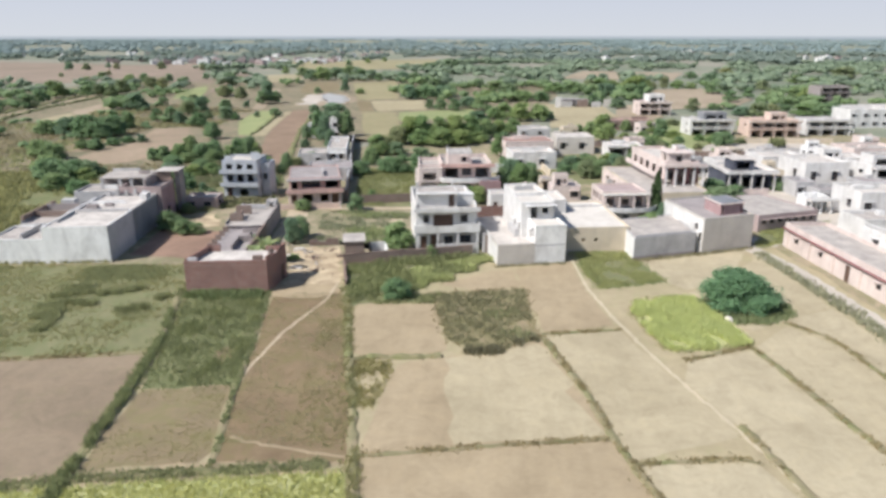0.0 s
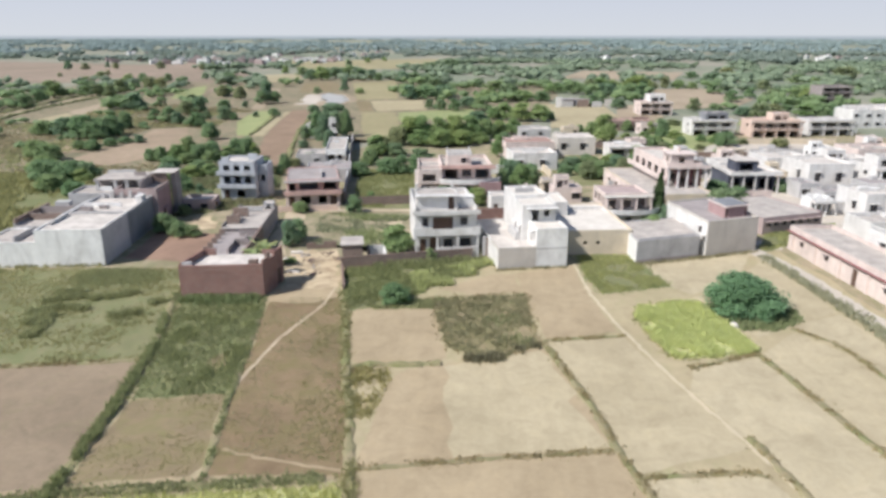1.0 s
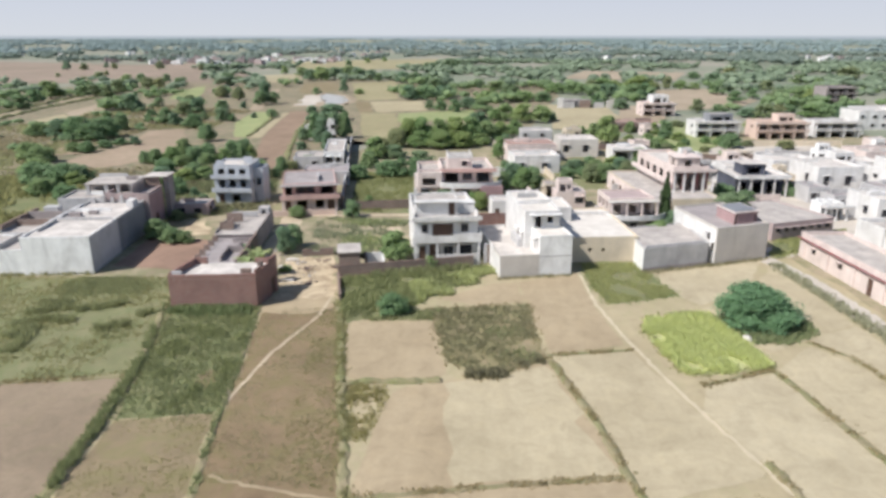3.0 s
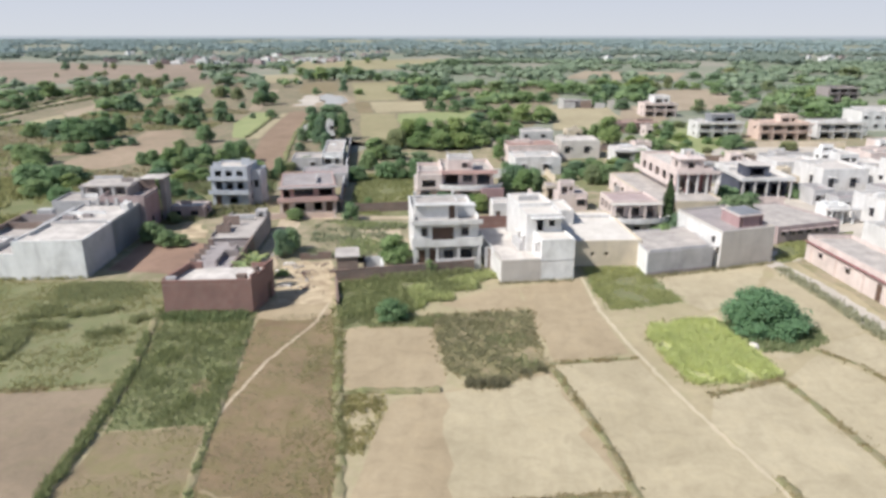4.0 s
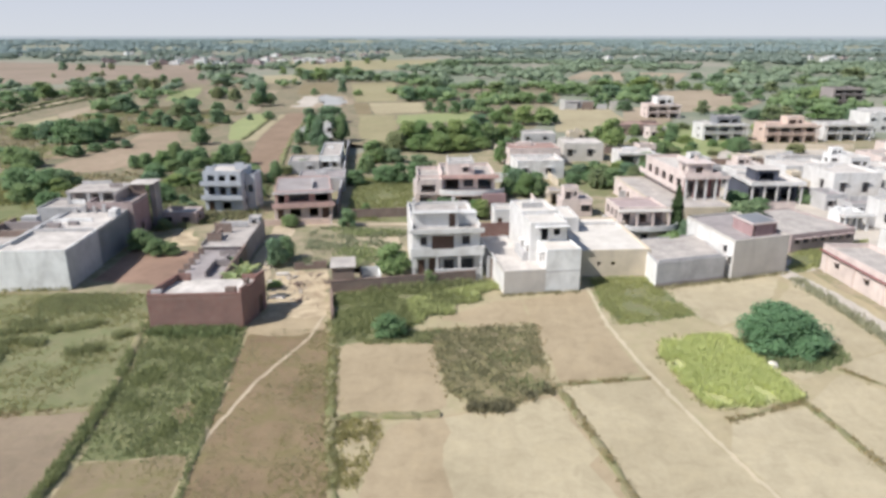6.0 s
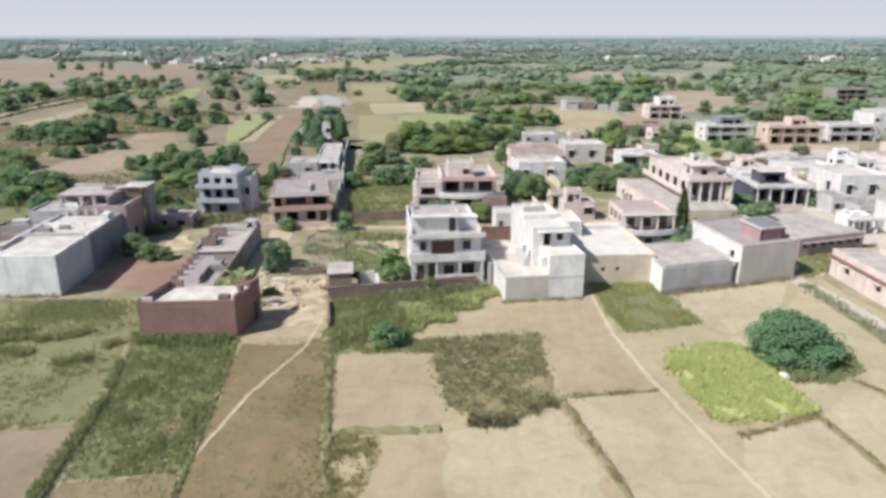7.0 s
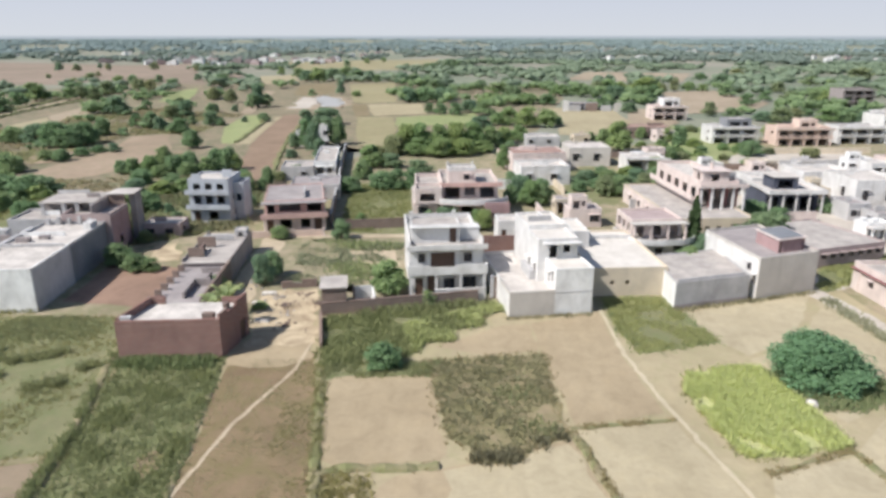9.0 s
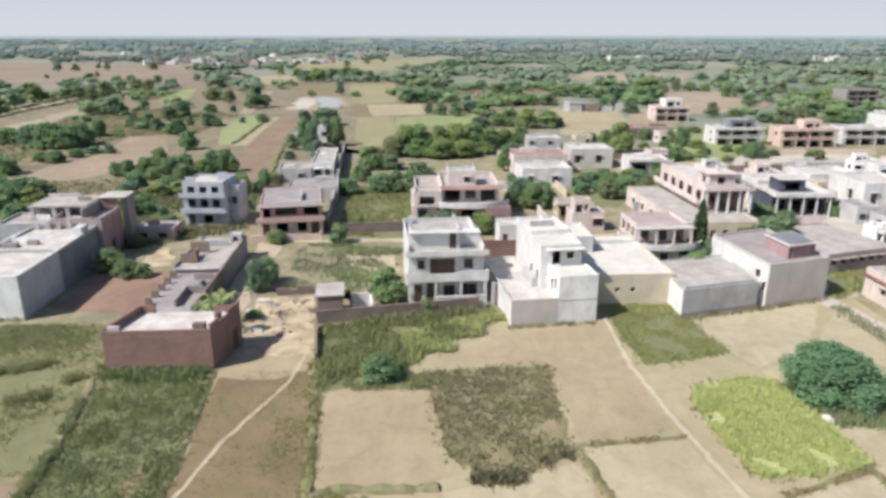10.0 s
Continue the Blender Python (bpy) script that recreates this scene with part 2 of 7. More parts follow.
LANEWEED = leafy("dusty_weeds", (0.25, 0.25, 0.165), (0.4, 0.395, 0.27), 0.85, 0.35)
MARGIN = soil("trodden_margin", (0.425, 0.36, 0.238), (0.36, 0.304, 0.197), (0.33, 0.305, 0.175), 0.3)
TILTH = soil("ploughed_strip", (0.3, 0.215, 0.155), (0.24, 0.172, 0.122), furrow=12)
REDROOF = plaster("reddish_roof", (0.4, 0.27, 0.23), (0.3, 0.2, 0.175), (0.22, 0.15, 0.135), 0.5)
PEACH = plaster("peach_paint", (0.7, 0.545, 0.465), (0.58, 0.45, 0.385), (0.39, 0.3, 0.265), 0.5)
BARK = plaster("bark", (0.17, 0.13, 0.1), (0.11, 0.085, 0.065), (0.06, 0.05, 0.04), 0.6)

# open country beyond the fields: a patchwork of dry and green plots
COUNTRY, cn, cl, cb = shader("open_country", 0.95)
tc = cn.new("ShaderNodeTexCoord")
mp = cn.new("ShaderNodeMapping")
mp.inputs["Rotation"].default_value = (0, 0, radians(12))
mp.inputs["Scale"].default_value = (1 / 60, 1 / 110, 1)
cl.new(tc.outputs["Object"], mp.inputs["Vector"])
vor = cn.new("ShaderNodeTexVoronoi")
vor.inputs["Scale"].default_value = 1.0
cl.new(mp.outputs["Vector"], vor.inputs["Vector"])
sepc = cn.new("ShaderNodeSeparateColor")
cl.new(vor.outputs["Color"], sepc.inputs[0])
plots = ramp(cn, cl, sepc.outputs[0], [(0.0, (0.21, 0.235, 0.175)), (0.35, (0.25, 0.26, 0.2)), (0.55, (0.29, 0.275, 0.225)), (0.75, (0.21, 0.235, 0.175)), (1.0, (0.31, 0.29, 0.24))])
plots = mix(cn, cl, 0.5, plots, ramp(cn, cl, noise_node(cn, cl, 0.06, 8, 0.65), [(0.35, (0.62, 0.68, 0.6)), (0.65, (1.05, 1, 0.98))]), "MULTIPLY")
cl.new(plots, cb.inputs["Base Color"])
VILLAGE = soil("village_ground", (0.38, 0.32, 0.23), (0.28, 0.235, 0.16), (0.19, 0.19, 0.1), 0.5)


# ---- mesh helpers ----
class Geo:
    """Collects vertices and faces of one mesh."""

    def __init__(self, shear=0.0):
        self.v, self.f, self.shear = [], [], shear

    def box(self, x0, x1, y0, y1, z0, z1):
        k = len(self.v)
        self.v += [(x, y, z) for z in (z0, z1) for x, y in ((x0, y0), (x1, y0), (x1, y1), (x0, y1))]
        self.f += [tuple(k + i for i in q) for q in ((3, 2, 1, 0), (4, 5, 6, 7), (0, 1, 5, 4), (1, 2, 6, 5), (2, 3, 7, 6), (3, 0, 4, 7))]
        return self

    def tube(self, p, q, r0, r1, sides=8):
        p, q = Vector(p), Vector(q)
        turn = (q - p).to_track_quat("Z", "Y").to_matrix()
        k = len(self.v)
        for c, r in ((p, r0), (q, r1)):
            self.v += [tuple(c + turn @ Vector((r * math.cos(a), r * math.sin(a), 0))) for a in (i * math.tau / sides for i in range(sides))]
        self.f += [(k + i, k + (i + 1) % sides, k + sides + (i + 1) % sides, k + sides + i) for i in range(sides)]
        self.f += [tuple(k + i for i in reversed(range(sides))), tuple(k + sides + i for i in range(sides))]
        return self

    def mesh(self, name, material):
        me = bpy.data.meshes.new(name)
        s = self.shear
        me.from_pydata([(x + s * y, y, z) for x, y, z in self.v] if s else self.v, [], self.f)
        me.materials.append(material)
        me.update()
        return me

    def part(self, name, material, parent, label=""):
        ob = new(name, self.mesh(name, material))
        ob.parent = parent
        return tagged(ob, label) if label else ob


def setting(name, geo, material, label, category, kind="structure"):
    return tagged(new(name, geo.mesh(name, material)), label, category, kind=kind)


class House:
    """A building in its own axes: x along the front, y to the back, from the front left corner."""

    def __init__(self, label, x, y, turn, shear=0.0, name="house", category="house", group=""):
        self.root = tagged(new(name), label, category, group, "thing")
        self.root.matrix_world = pose(x, y, 0, 0, 0, turn)
        self.shear = shear

    def geo(self):
        return Geo(self.shear)

    def slab(self, name, x0, x1, y0, y1, z0, z1, material, label=""):
        return self.geo().box(x0, x1, y0, y1, z0, z1).part(name, material, self.root, label)

    def pillar(self, x, y, z0, z1, w, material):
        g = self.geo().box(x - w / 2, x + w / 2, y - w / 2, y + w / 2, z0, z1)
        g.box(x - w * 0.7, x + w * 0.7, y - w * 0.7, y + w * 0.7, z1 - w * 0.5, z1 - 0.004)
        g.box(x - w * 0.7, x + w * 0.7, y - w * 0.7, y + w * 0.7, z0 + 0.004, z0 + w * 0.5)
        return g.part("pillar", material, self.root)

    def rail(self, x0, x1, y, z, h, material, step=0.45):
        g = self.geo().box(x0, x1, y, y + 0.1, z + h - 0.1, z + h).box(x0, x1, y, y + 0.1, z, z + 0.12)
        k = int((x1 - x0) / step)
        for i in range(k + 1):
            x = x0 + (x1 - x0 - 0.12) * i / max(k, 1)
            g.box(x, x + 0.12, y + 0.012, y + 0.088, z + 0.12, z + h - 0.1)
        return g.part("balustrade", material, self.root)

    def wall(self, side, x0, x1, y0, y1, z0, z1, th, openings, material):
        along_x = side in "fb"
        a0, a1 = (x0, x1) if along_x else (y0 + th, y1 - th)
        base = x0 if along_x else y0
        holes = [(base + o[0], base + o[1], z0 + o[2], z0 + o[3], o[4]) for o in openings]
        us = sorted({a0, a1, *(h[0] for h in holes), *(h[1] for h in holes)})
        zs = sorted({z0, z1, *(h[2] for h in holes), *(h[3] for h in holes)})
        g = self.geo()
        c0, c1 = {"f": (y0, y0 + th), "b": (y1 - th, y1), "l": (x0, x0 + th), "r": (x1 - th, x1)}[side]

        def put(gg, u0, u1, w0, w1, v0, v1):
            gg.box(u0, u1, w0, w1, v0, v1) if along_x else gg.box(w0, w1, u0, u1, v0, v1)

        # one connected shell: cells of a grid, less the openings
        cols, rows = len(us) - 1, len(zs) - 1
        solid = {(i, k) for i in range(cols) for k in range(rows) if not any(h[0] <= (us[i] + us[i + 1]) / 2 <= h[1] and h[2] <= (zs[k] + zs[k + 1]) / 2 <= h[3] for h in holes)}
        known = {}

        def corner(i, k, c):
            if (i, k, c) not in known:
                known[i, k, c] = len(g.v)
                w = (c0, c1)[c]
                g.v.append((us[i], w, zs[k]) if along_x else (w, us[i], zs[k]))
            return known[i, k, c]

        def face(*q):
            g.f.append(tuple(corner(*p) for p in (q if along_x else reversed(q))))

        for i, k in sorted(solid):
            face((i, k, 0), (i + 1, k, 0), (i + 1, k + 1, 0), (i, k + 1, 0))
            face((i, k, 1), (i, k + 1, 1), (i + 1, k + 1, 1), (i + 1, k, 1))
            if (i - 1, k) not in solid:
                face((i, k, 0), (i, k + 1, 0), (i, k + 1, 1), (i, k, 1))
            if (i + 1, k) not in solid:
                face((i + 1, k, 0), (i + 1, k, 1), (i + 1, k + 1, 1), (i + 1, k + 1, 0))
            if (i, k - 1) not in solid:
                face((i, k, 0), (i, k, 1), (i + 1, k, 1), (i + 1, k, 0))
            if (i, k + 1) not in solid:
                face((i, k + 1, 0), (i + 1, k + 1, 0), (i + 1, k + 1, 1), (i, k + 1, 1))
        g.part("wall", material, self.root)
        mid = (c0 + c1) / 2
        out = -1 if side in "fl" else 1
        for u0, u1, v0, v1, kind in holes:
            if kind == "o":
                continue
            fr = self.geo()
            e, t = 0.07, 0.05
            put(fr, u0, u0 + e, mid - t, mid + t, v0, v1)
            put(fr, u1 - e, u1, mid - t, mid + t, v0, v1)
            put(fr, u0 + e, u1 - e, mid - t, mid + t, v1 - e, v1)
            if kind == "w":
                put(fr, u0 + e, u1 - e, mid - t, mid + t, v0, v0 + e)
                put(fr, (u0 + u1) / 2 - 0.03, (u0 + u1) / 2 + 0.03, mid - t + 0.01, mid + t - 0.01, v0 + e, v1 - e)
                window = fr.part("window", DARKWOOD, self.root)
                p = self.geo()
                put(p, u0 + e, u1 - e, mid - 0.01, mid + 0.01, v0 + e, v1 - e)
                p.part("pane", GLASS, window)
                s = self.geo()
                edge = c0 if out < 0 else c1
                lo, hi = sorted((edge - out * 0.01, edge + out * 0.45))
                put(s, u0 - 0.15, u1 + 0.15, lo, hi, v1 + 0.05, v1 + 0.13)
                s.part("sunshade", material, self.root)
            else:
                door = fr.part("door", DARKWOOD, self.root)
                p = self.geo()
                put(p, u0 + e, u1 - e, mid - 0.025, mid + 0.025, v0, v1 - e)
                p.part("door_leaf", DARKWOOD, door)

    def parapet(self, x0, x1, y0, y1, z, h, material, th=0.14, sides="fblr"):
        for s in sides:
            g = self.geo()
            X0, X1, Y0, Y1 = {"f": (x0, x1, y0, y0 + th), "b": (x0, x1, y1 - th, y1), "l": (x0, x0 + th, y0 + th, y1 - th), "r": (x1 - th, x1, y0 + th, y1 - th)}[s]
            g.box(X0, X1, Y0, Y1, z, z + h)
            if h > 0.4:
                g.box(X0 - 0.03, X1 + 0.03, Y0 - 0.03, Y1 + 0.03, z + h + 0.002, z + h + 0.07)
            g.part("parapet", material, self.root)

    def block(self, x0, x1, y0, y1, z0, z1, walls, roof=None, parapet=0.8, th=0.23, f=(), b=(), l=(), r=(), side=None, sides="fblr", top=None):
        """One storey or more of walls with openings, a roof slab and a parapet. side: another material for the flanks."""
        for s, o in (("f", f), ("b", b), ("l", l), ("r", r)):
            self.wall(s, x0, x1, y0, y1, z0, z1, th, o, side if side and s in "lrb" else walls)
        self.slab("roof", x0 + 0.01, x1 - 0.01, y0 + 0.01, y1 - 0.01, z1 - 0.12, z1 + 0.012, roof or ROOF)
        if parapet:
            self.parapet(x0, x1, y0, y1, z1 + 0.014, parapet, top or walls, sides=sides)


def row(n, length, w, v0, v1, kind="w", lead=None):
    """Evenly spaced openings along a wall of that length."""
    gap = (length - n * w) / (n + 1)
    return [(gap + i * (w + gap), gap + i * (w + gap) + w, v0, v1, kind) for i in range(n)]


rng = np.random.default_rng(7)


def wiggle(points, step, amount, seed):
    """A closed outline, cut into short steps and made uneven."""
    out = []
    r = np.random.default_rng(seed)
    for (ax, ay), (bx, by) in zip(points, points[1:] + points[:1]):
        n = max(1, int(math.dist((ax, ay), (bx, by)) / step))
        for i in range(n):
            k = i / n
            a = 0 if i == 0 else amount
            out.append((ax + (bx - ax) * k + r.normal(0, 1) * a, ay + (by - ay) * k + r.normal(0, 1) * a))
    return out


def field(label, points, material, z=0.02, step=1.5, amount=0.12, name="field", category="field"):
    rim = wiggle(points, step, amount, int(abs(points[0][0] * 37 + points[0][1] * 11)))
    bm = bmesh.new()
    bm.faces.new([bm.verts.new((x, y, z)) for x, y in rim])
    bmesh.ops.triangulate(bm, faces=bm.faces[:])
    for face in bm.faces:
        if face.normal.z < 0:
            face.normal_flip()
    me = bpy.data.meshes.new(name)
    bm.to_mesh(me)
    bm.free()
    me.materials.append(material)
    return tagged(new(name, me), label, category, kind="structure")


def resample(points, step, amount, seed):
    r = np.random.default_rng(seed)
    line = []
    for (ax, ay), (bx, by) in zip(points, points[1:]):
        n = max(1, int(math.dist((ax, ay), (bx, by)) / step))
        line += [(ax + (bx - ax) * i / n + r.normal(0, amount), ay + (by - ay) * i / n + r.normal(0, amount)) for i in range(n)]
    line.append(points[-1])
    return line


def strip(name, label, category, points, width, height, material, z=0.0, seed=1, rough=0.06, vary=0.25):
    """A bank or a path along a line: a low rounded ridge of that height, or flat where height is 0."""
    line = resample(points, 0.7, rough, seed)
    r = np.random.default_rng(seed + 50)
    g = Geo()
    profile = [(-0.5, 0.0), (-0.28, 0.8), (0.0, 1.0), (0.28, 0.8), (0.5, 0.0)] if height else [(-0.5, 0.0), (0.0, 0.0), (0.5, 0.0)]
    m = len(profile)
    for i, (x, y) in enumerate(line):
        a, b = line[max(i - 1, 0)], line[min(i + 1, len(line) - 1)]
        d = Vector((b[0] - a[0], b[1] - a[1], 0)).normalized()
        nx, ny = -d.y, d.x
        w = width * (1 + r.uniform(-vary, vary))
        h = height * 0.6 * (1 + r.uniform(-0.6, 0.6))
        g.v += [(x + nx * u * w, y + ny * u * w, z + 0.012 + h * v) for u, v in profile]
    for i in range(len(line) - 1):
        g.f += [(i * m + j + 1, i * m + j, (i + 1) * m + j, (i + 1) * m + j + 1) for j in range(m - 1)]
    return setting(name, g, material, label, category)


def inside(points, px, py):
    hit = np.zeros(len(px), bool)
    for (ax, ay), (bx, by) in zip(points, points[1:] + points[:1]):
        c = ((ay > py) != (by > py)) & (px < (bx - ax) * (py - ay) / (by - ay + 1e-9) + ax)
        hit ^= c
    return hit


def blades(name, label, xs, ys, height, width, material, seed=3, count=4, z=0.0, category="grass", lean=0.35):
    """Tufts of grass or crop at the places given, as one mesh."""
    r = np.random.default_rng(seed)
    n = len(xs) * count
    X, Y = np.repeat(xs, count) + r.normal(0, width * 1.2, n), np.repeat(ys, count) + r.normal(0, width * 1.2, n)
    a = r.uniform(0, math.tau, n)
    h = height * r.uniform(0.45, 1.15, n)
    w = width * r.uniform(0.5, 1.2, n)
    lx, ly = r.normal(0, lean, n) * h, r.normal(0, lean, n) * h
    v = np.empty((n, 4, 3))
    v[:, 0] = np.stack([X - w * np.cos(a) * 0.5, Y - w * np.sin(a) * 0.5, np.full(n, z)], 1)
    v[:, 1] = np.stack([X + w * np.cos(a) * 0.5, Y + w * np.sin(a) * 0.5, np.full(n, z)], 1)
    v[:, 2] = np.stack([X + w * np.cos(a) * 0.4 + lx, Y + w * np.sin(a) * 0.4 + ly, z + h * 0.9], 1)
    v[:, 3] = np.stack([X - w * np.cos(a) * 0.3 + lx, Y - w * np.sin(a) * 0.3 + ly, z + h], 1)
    me = bpy.data.meshes.new(name)
    me.from_pydata(v.reshape(-1, 3).tolist(), [], np.arange(n * 4).reshape(-1, 4).tolist())
    me.materials.append(material)
    return tagged(new(name, me), label, category, kind="stuff")


def sow(points, density, seed=3, clump=0.0, size=0.2):
    """Places spread over a polygon; clump: how much of it stays bare, in patches."""
    r = np.random.default_rng(seed)
    P = np.array(points)
    lo, hi = P.min(0), P.max(0)
    n = int((hi - lo).prod() * density)
    x, y = r.uniform(lo[0], hi[0], n), r.uniform(lo[1], hi[1], n)
    keep = inside(points, x, y)
    if clump:
        f = np.array([noise.noise((a * size, b * size, seed * 3.7)) for a, b in zip(x, y)])
        keep &= f > r.normal(-0.35 + clump, 0.12, n)
    return x[keep], y[keep]


def sow_line(points, width, density, seed=3, gaps=-2.0):
    """Places along a line; gaps: how much of it stays bare, from -1 (nothing) to 1."""
    r = np.random.default_rng(seed)
    xs, ys = [], []
    for (ax, ay), (bx, by) in zip(points, points[1:]):
        L = math.dist((ax, ay), (bx, by))
        n = int(L * width * density)
        k = r.uniform(0, 1, n)
        o = r.normal(0, width * 0.3, n)
        x, y = ax + (bx - ax) * k - (by - ay) / L * o, ay + (by - ay) * k + (bx - ax) / L * o
        keep = np.array([noise.noise((a * 0.55, b * 0.55, seed)) > gaps for a, b in zip(x, y)], bool)
        xs.append(x[keep])
        ys.append(y[keep])
    return np.concatenate(xs), np.concatenate(ys)


ICO = None


def ico():
    global ICO
    if ICO is None:
        bm = bmesh.new()
        bmesh.ops.create_icosphere(bm, subdivisions=1, radius=1)
        ICO = (np.array([v.co[:] for v in bm.verts]), [tuple(v.index for v in f.verts) for f in bm.faces])
        bm.free()
    return ICO


def leaf_cloud(r, lobes, per_lobe, size):
    """Leaf sprays round the lobes of a crown; each is a small bent quad."""
    V = []
    for cx, cy, cz, rx, ry, rz in lobes:
        d = r.normal(0, 1, (per_lobe, 3))
        d /= np.linalg.norm(d, axis=1)[:, None]
        d[:, 2] = np.where(d[:, 2] < -0.35, -d[:, 2], d[:, 2])
        rad = r.uniform(0.5, 1.3, per_lobe)[:, None]
        c = np.array([cx, cy, cz]) + d * rad * np.array([rx, ry, rz])
        nrm = d + r.normal(0, 0.75, (per_lobe, 3)) + np.array([0, 0, 0.35])
        nrm /= np.linalg.norm(nrm, axis=1)[:, None]
        t = np.cross(nrm, r.normal(0, 1, (per_lobe, 3)))
        t /= np.linalg.norm(t, axis=1)[:, None]
        b = np.cross(nrm, t)
        s = size * r.uniform(0.55, 1.3, per_lobe)[:, None]
        q = np.stack([c - t * s - b * s * 0.35, c + t * s * 0.2 - b * s * 0.8, c + t * s + b * s * 0.2, c - t * s * 0.1 + b * s * 0.75], 1)
        V.append(q.reshape(-1, 3))
    V = np.concatenate(V)
    return V, np.arange(len(V)).reshape(-1, 4)


def crown_mesh(name, seed, lobes, per_lobe, size, material, core=0.58):
    r = np.random.default_rng(seed)
    V, F = leaf_cloud(r, lobes, per_lobe, size)
    verts, faces = V.tolist(), F.tolist()
    iv, jf = ico()
    for cx, cy, cz, rx, ry, rz in lobes:
        k = len(verts)
        bulge = 1 + r.normal(0, 0.1, len(iv))[:, None]
        verts += (np.array([cx, cy, cz]) + iv * bulge * core * np.array([rx, ry, rz])).tolist()
        faces += [tuple(k + i for i in f) for f in jf]
    me = bpy.data.meshes.new(name)
    me.from_pydata(verts, [], faces)
    me.materials.append(material)
    return me


def make_lobes(seed, n, spread=0.33, low=0.2, high=0.78, size=0.23, skirt=6):
    """Lobes of a crown in a tree one metre high and one wide."""
    r = np.random.default_rng(seed)
    out = []
    for i in range(n):
        a = math.tau * (i / n) + r.uniform(-0.5, 0.5)
        z = low + (high - low) * r.uniform(0, 1) ** 0.8
        reach = spread * (1 - 0.65 * ((z - low) / (high - low)) ** 2) * r.uniform(0.45, 1.08)
        s = size * r.uniform(0.75, 1.3)
        out.append((reach * math.cos(a), reach * math.sin(a), z, s, s, s * r.uniform(0.7, 0.95)))
    out.append((r.normal(0, 0.05), r.normal(0, 0.05), high * 0.98, size, size, size * 0.8))
    for i in range(skirt):
        a = math.tau * i / skirt + r.uniform(-0.4, 0.4)
        reach = spread * r.uniform(0.55, 0.95)
        out.append((reach * math.cos(a), reach * math.sin(a), r.uniform(0.14, 0.26), size * 0.75, size * 0.75, 0.17))
    return out


TREES = {}


def tree_kind(key, seed, lobes, per_lobe, size, material, label, category="tree", trunk=0.035, name="tree", core=0.58):
    """One tree, a metre high and wide, from which the others are copied."""
    root = tagged(new(name), label, category, "trees of the open country", "thing")
    crown = new("crown", crown_mesh("crown", seed, lobes, per_lobe, size, material, core))
    crown.parent = root
    g = Geo()
    fork = min(l[2] for l in lobes) * 0.75
    g.tube((0, 0, -0.02), (0.01, 0.0, fork), trunk, trunk * 0.72, 7)
    for l in lobes[::2]:
        g.tube((0.01, 0, fork * 0.93), (l[0] * 0.8, l[1] * 0.8, l[2]), trunk * 0.5, trunk * 0.16, 5)
    g.part("trunk", BARK, root)
    TREES[key] = [root, False]


def plant(key, x, y, h, w, turn=0.0, label="", z=0.0):
    root, used = TREES[key]
    if used:
        k = root.scale
        ob = copy_thing(root, pose(x, y, z, 0, 0, turn) @ Matrix.Diagonal((w / k.x, w / k.y, h / k.z, 1)))
    else:
        ob = root
        root.location, root.rotation_euler, root.scale = (x, y, z), (0, 0, radians(turn)), (w, w, h)
        TREES[key][1] = True
    if label:
        ob["label"] = label
    return ob


# ---- ground ----
g = Geo()
ring = [(4700 * math.cos(i * math.tau / 64), 4700 * math.sin(i * math.tau / 64), 0) for i in range(64)]
g.v, g.f = ring, [tuple(range(64))]
setting("ground", g, COUNTRY, "open country of dry and green plots", "ground")

# glowing sheet far behind everything: painted haze on the plain's rim, pale dusty sky
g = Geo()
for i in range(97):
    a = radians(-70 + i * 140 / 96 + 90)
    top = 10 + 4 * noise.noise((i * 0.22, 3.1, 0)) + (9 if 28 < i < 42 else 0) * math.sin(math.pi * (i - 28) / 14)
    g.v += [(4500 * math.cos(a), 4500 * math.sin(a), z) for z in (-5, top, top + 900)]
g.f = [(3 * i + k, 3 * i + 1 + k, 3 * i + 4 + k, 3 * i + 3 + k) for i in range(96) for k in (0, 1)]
RIM, rn, rl, rb = shader("painted_haze", 1.0)
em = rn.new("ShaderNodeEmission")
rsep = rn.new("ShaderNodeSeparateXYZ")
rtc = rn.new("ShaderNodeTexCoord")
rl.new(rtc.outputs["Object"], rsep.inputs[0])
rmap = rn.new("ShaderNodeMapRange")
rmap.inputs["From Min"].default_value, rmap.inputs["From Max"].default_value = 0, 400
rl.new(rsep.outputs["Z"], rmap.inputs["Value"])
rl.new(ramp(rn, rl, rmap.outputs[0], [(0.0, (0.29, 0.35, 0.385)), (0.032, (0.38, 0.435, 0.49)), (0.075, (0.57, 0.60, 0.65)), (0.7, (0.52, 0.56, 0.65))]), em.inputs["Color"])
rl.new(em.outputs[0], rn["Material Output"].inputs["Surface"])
setting("backdrop", g, RIM, "glowing backdrop, pale sky and bluish haze painted over the far plain", "backdrop")

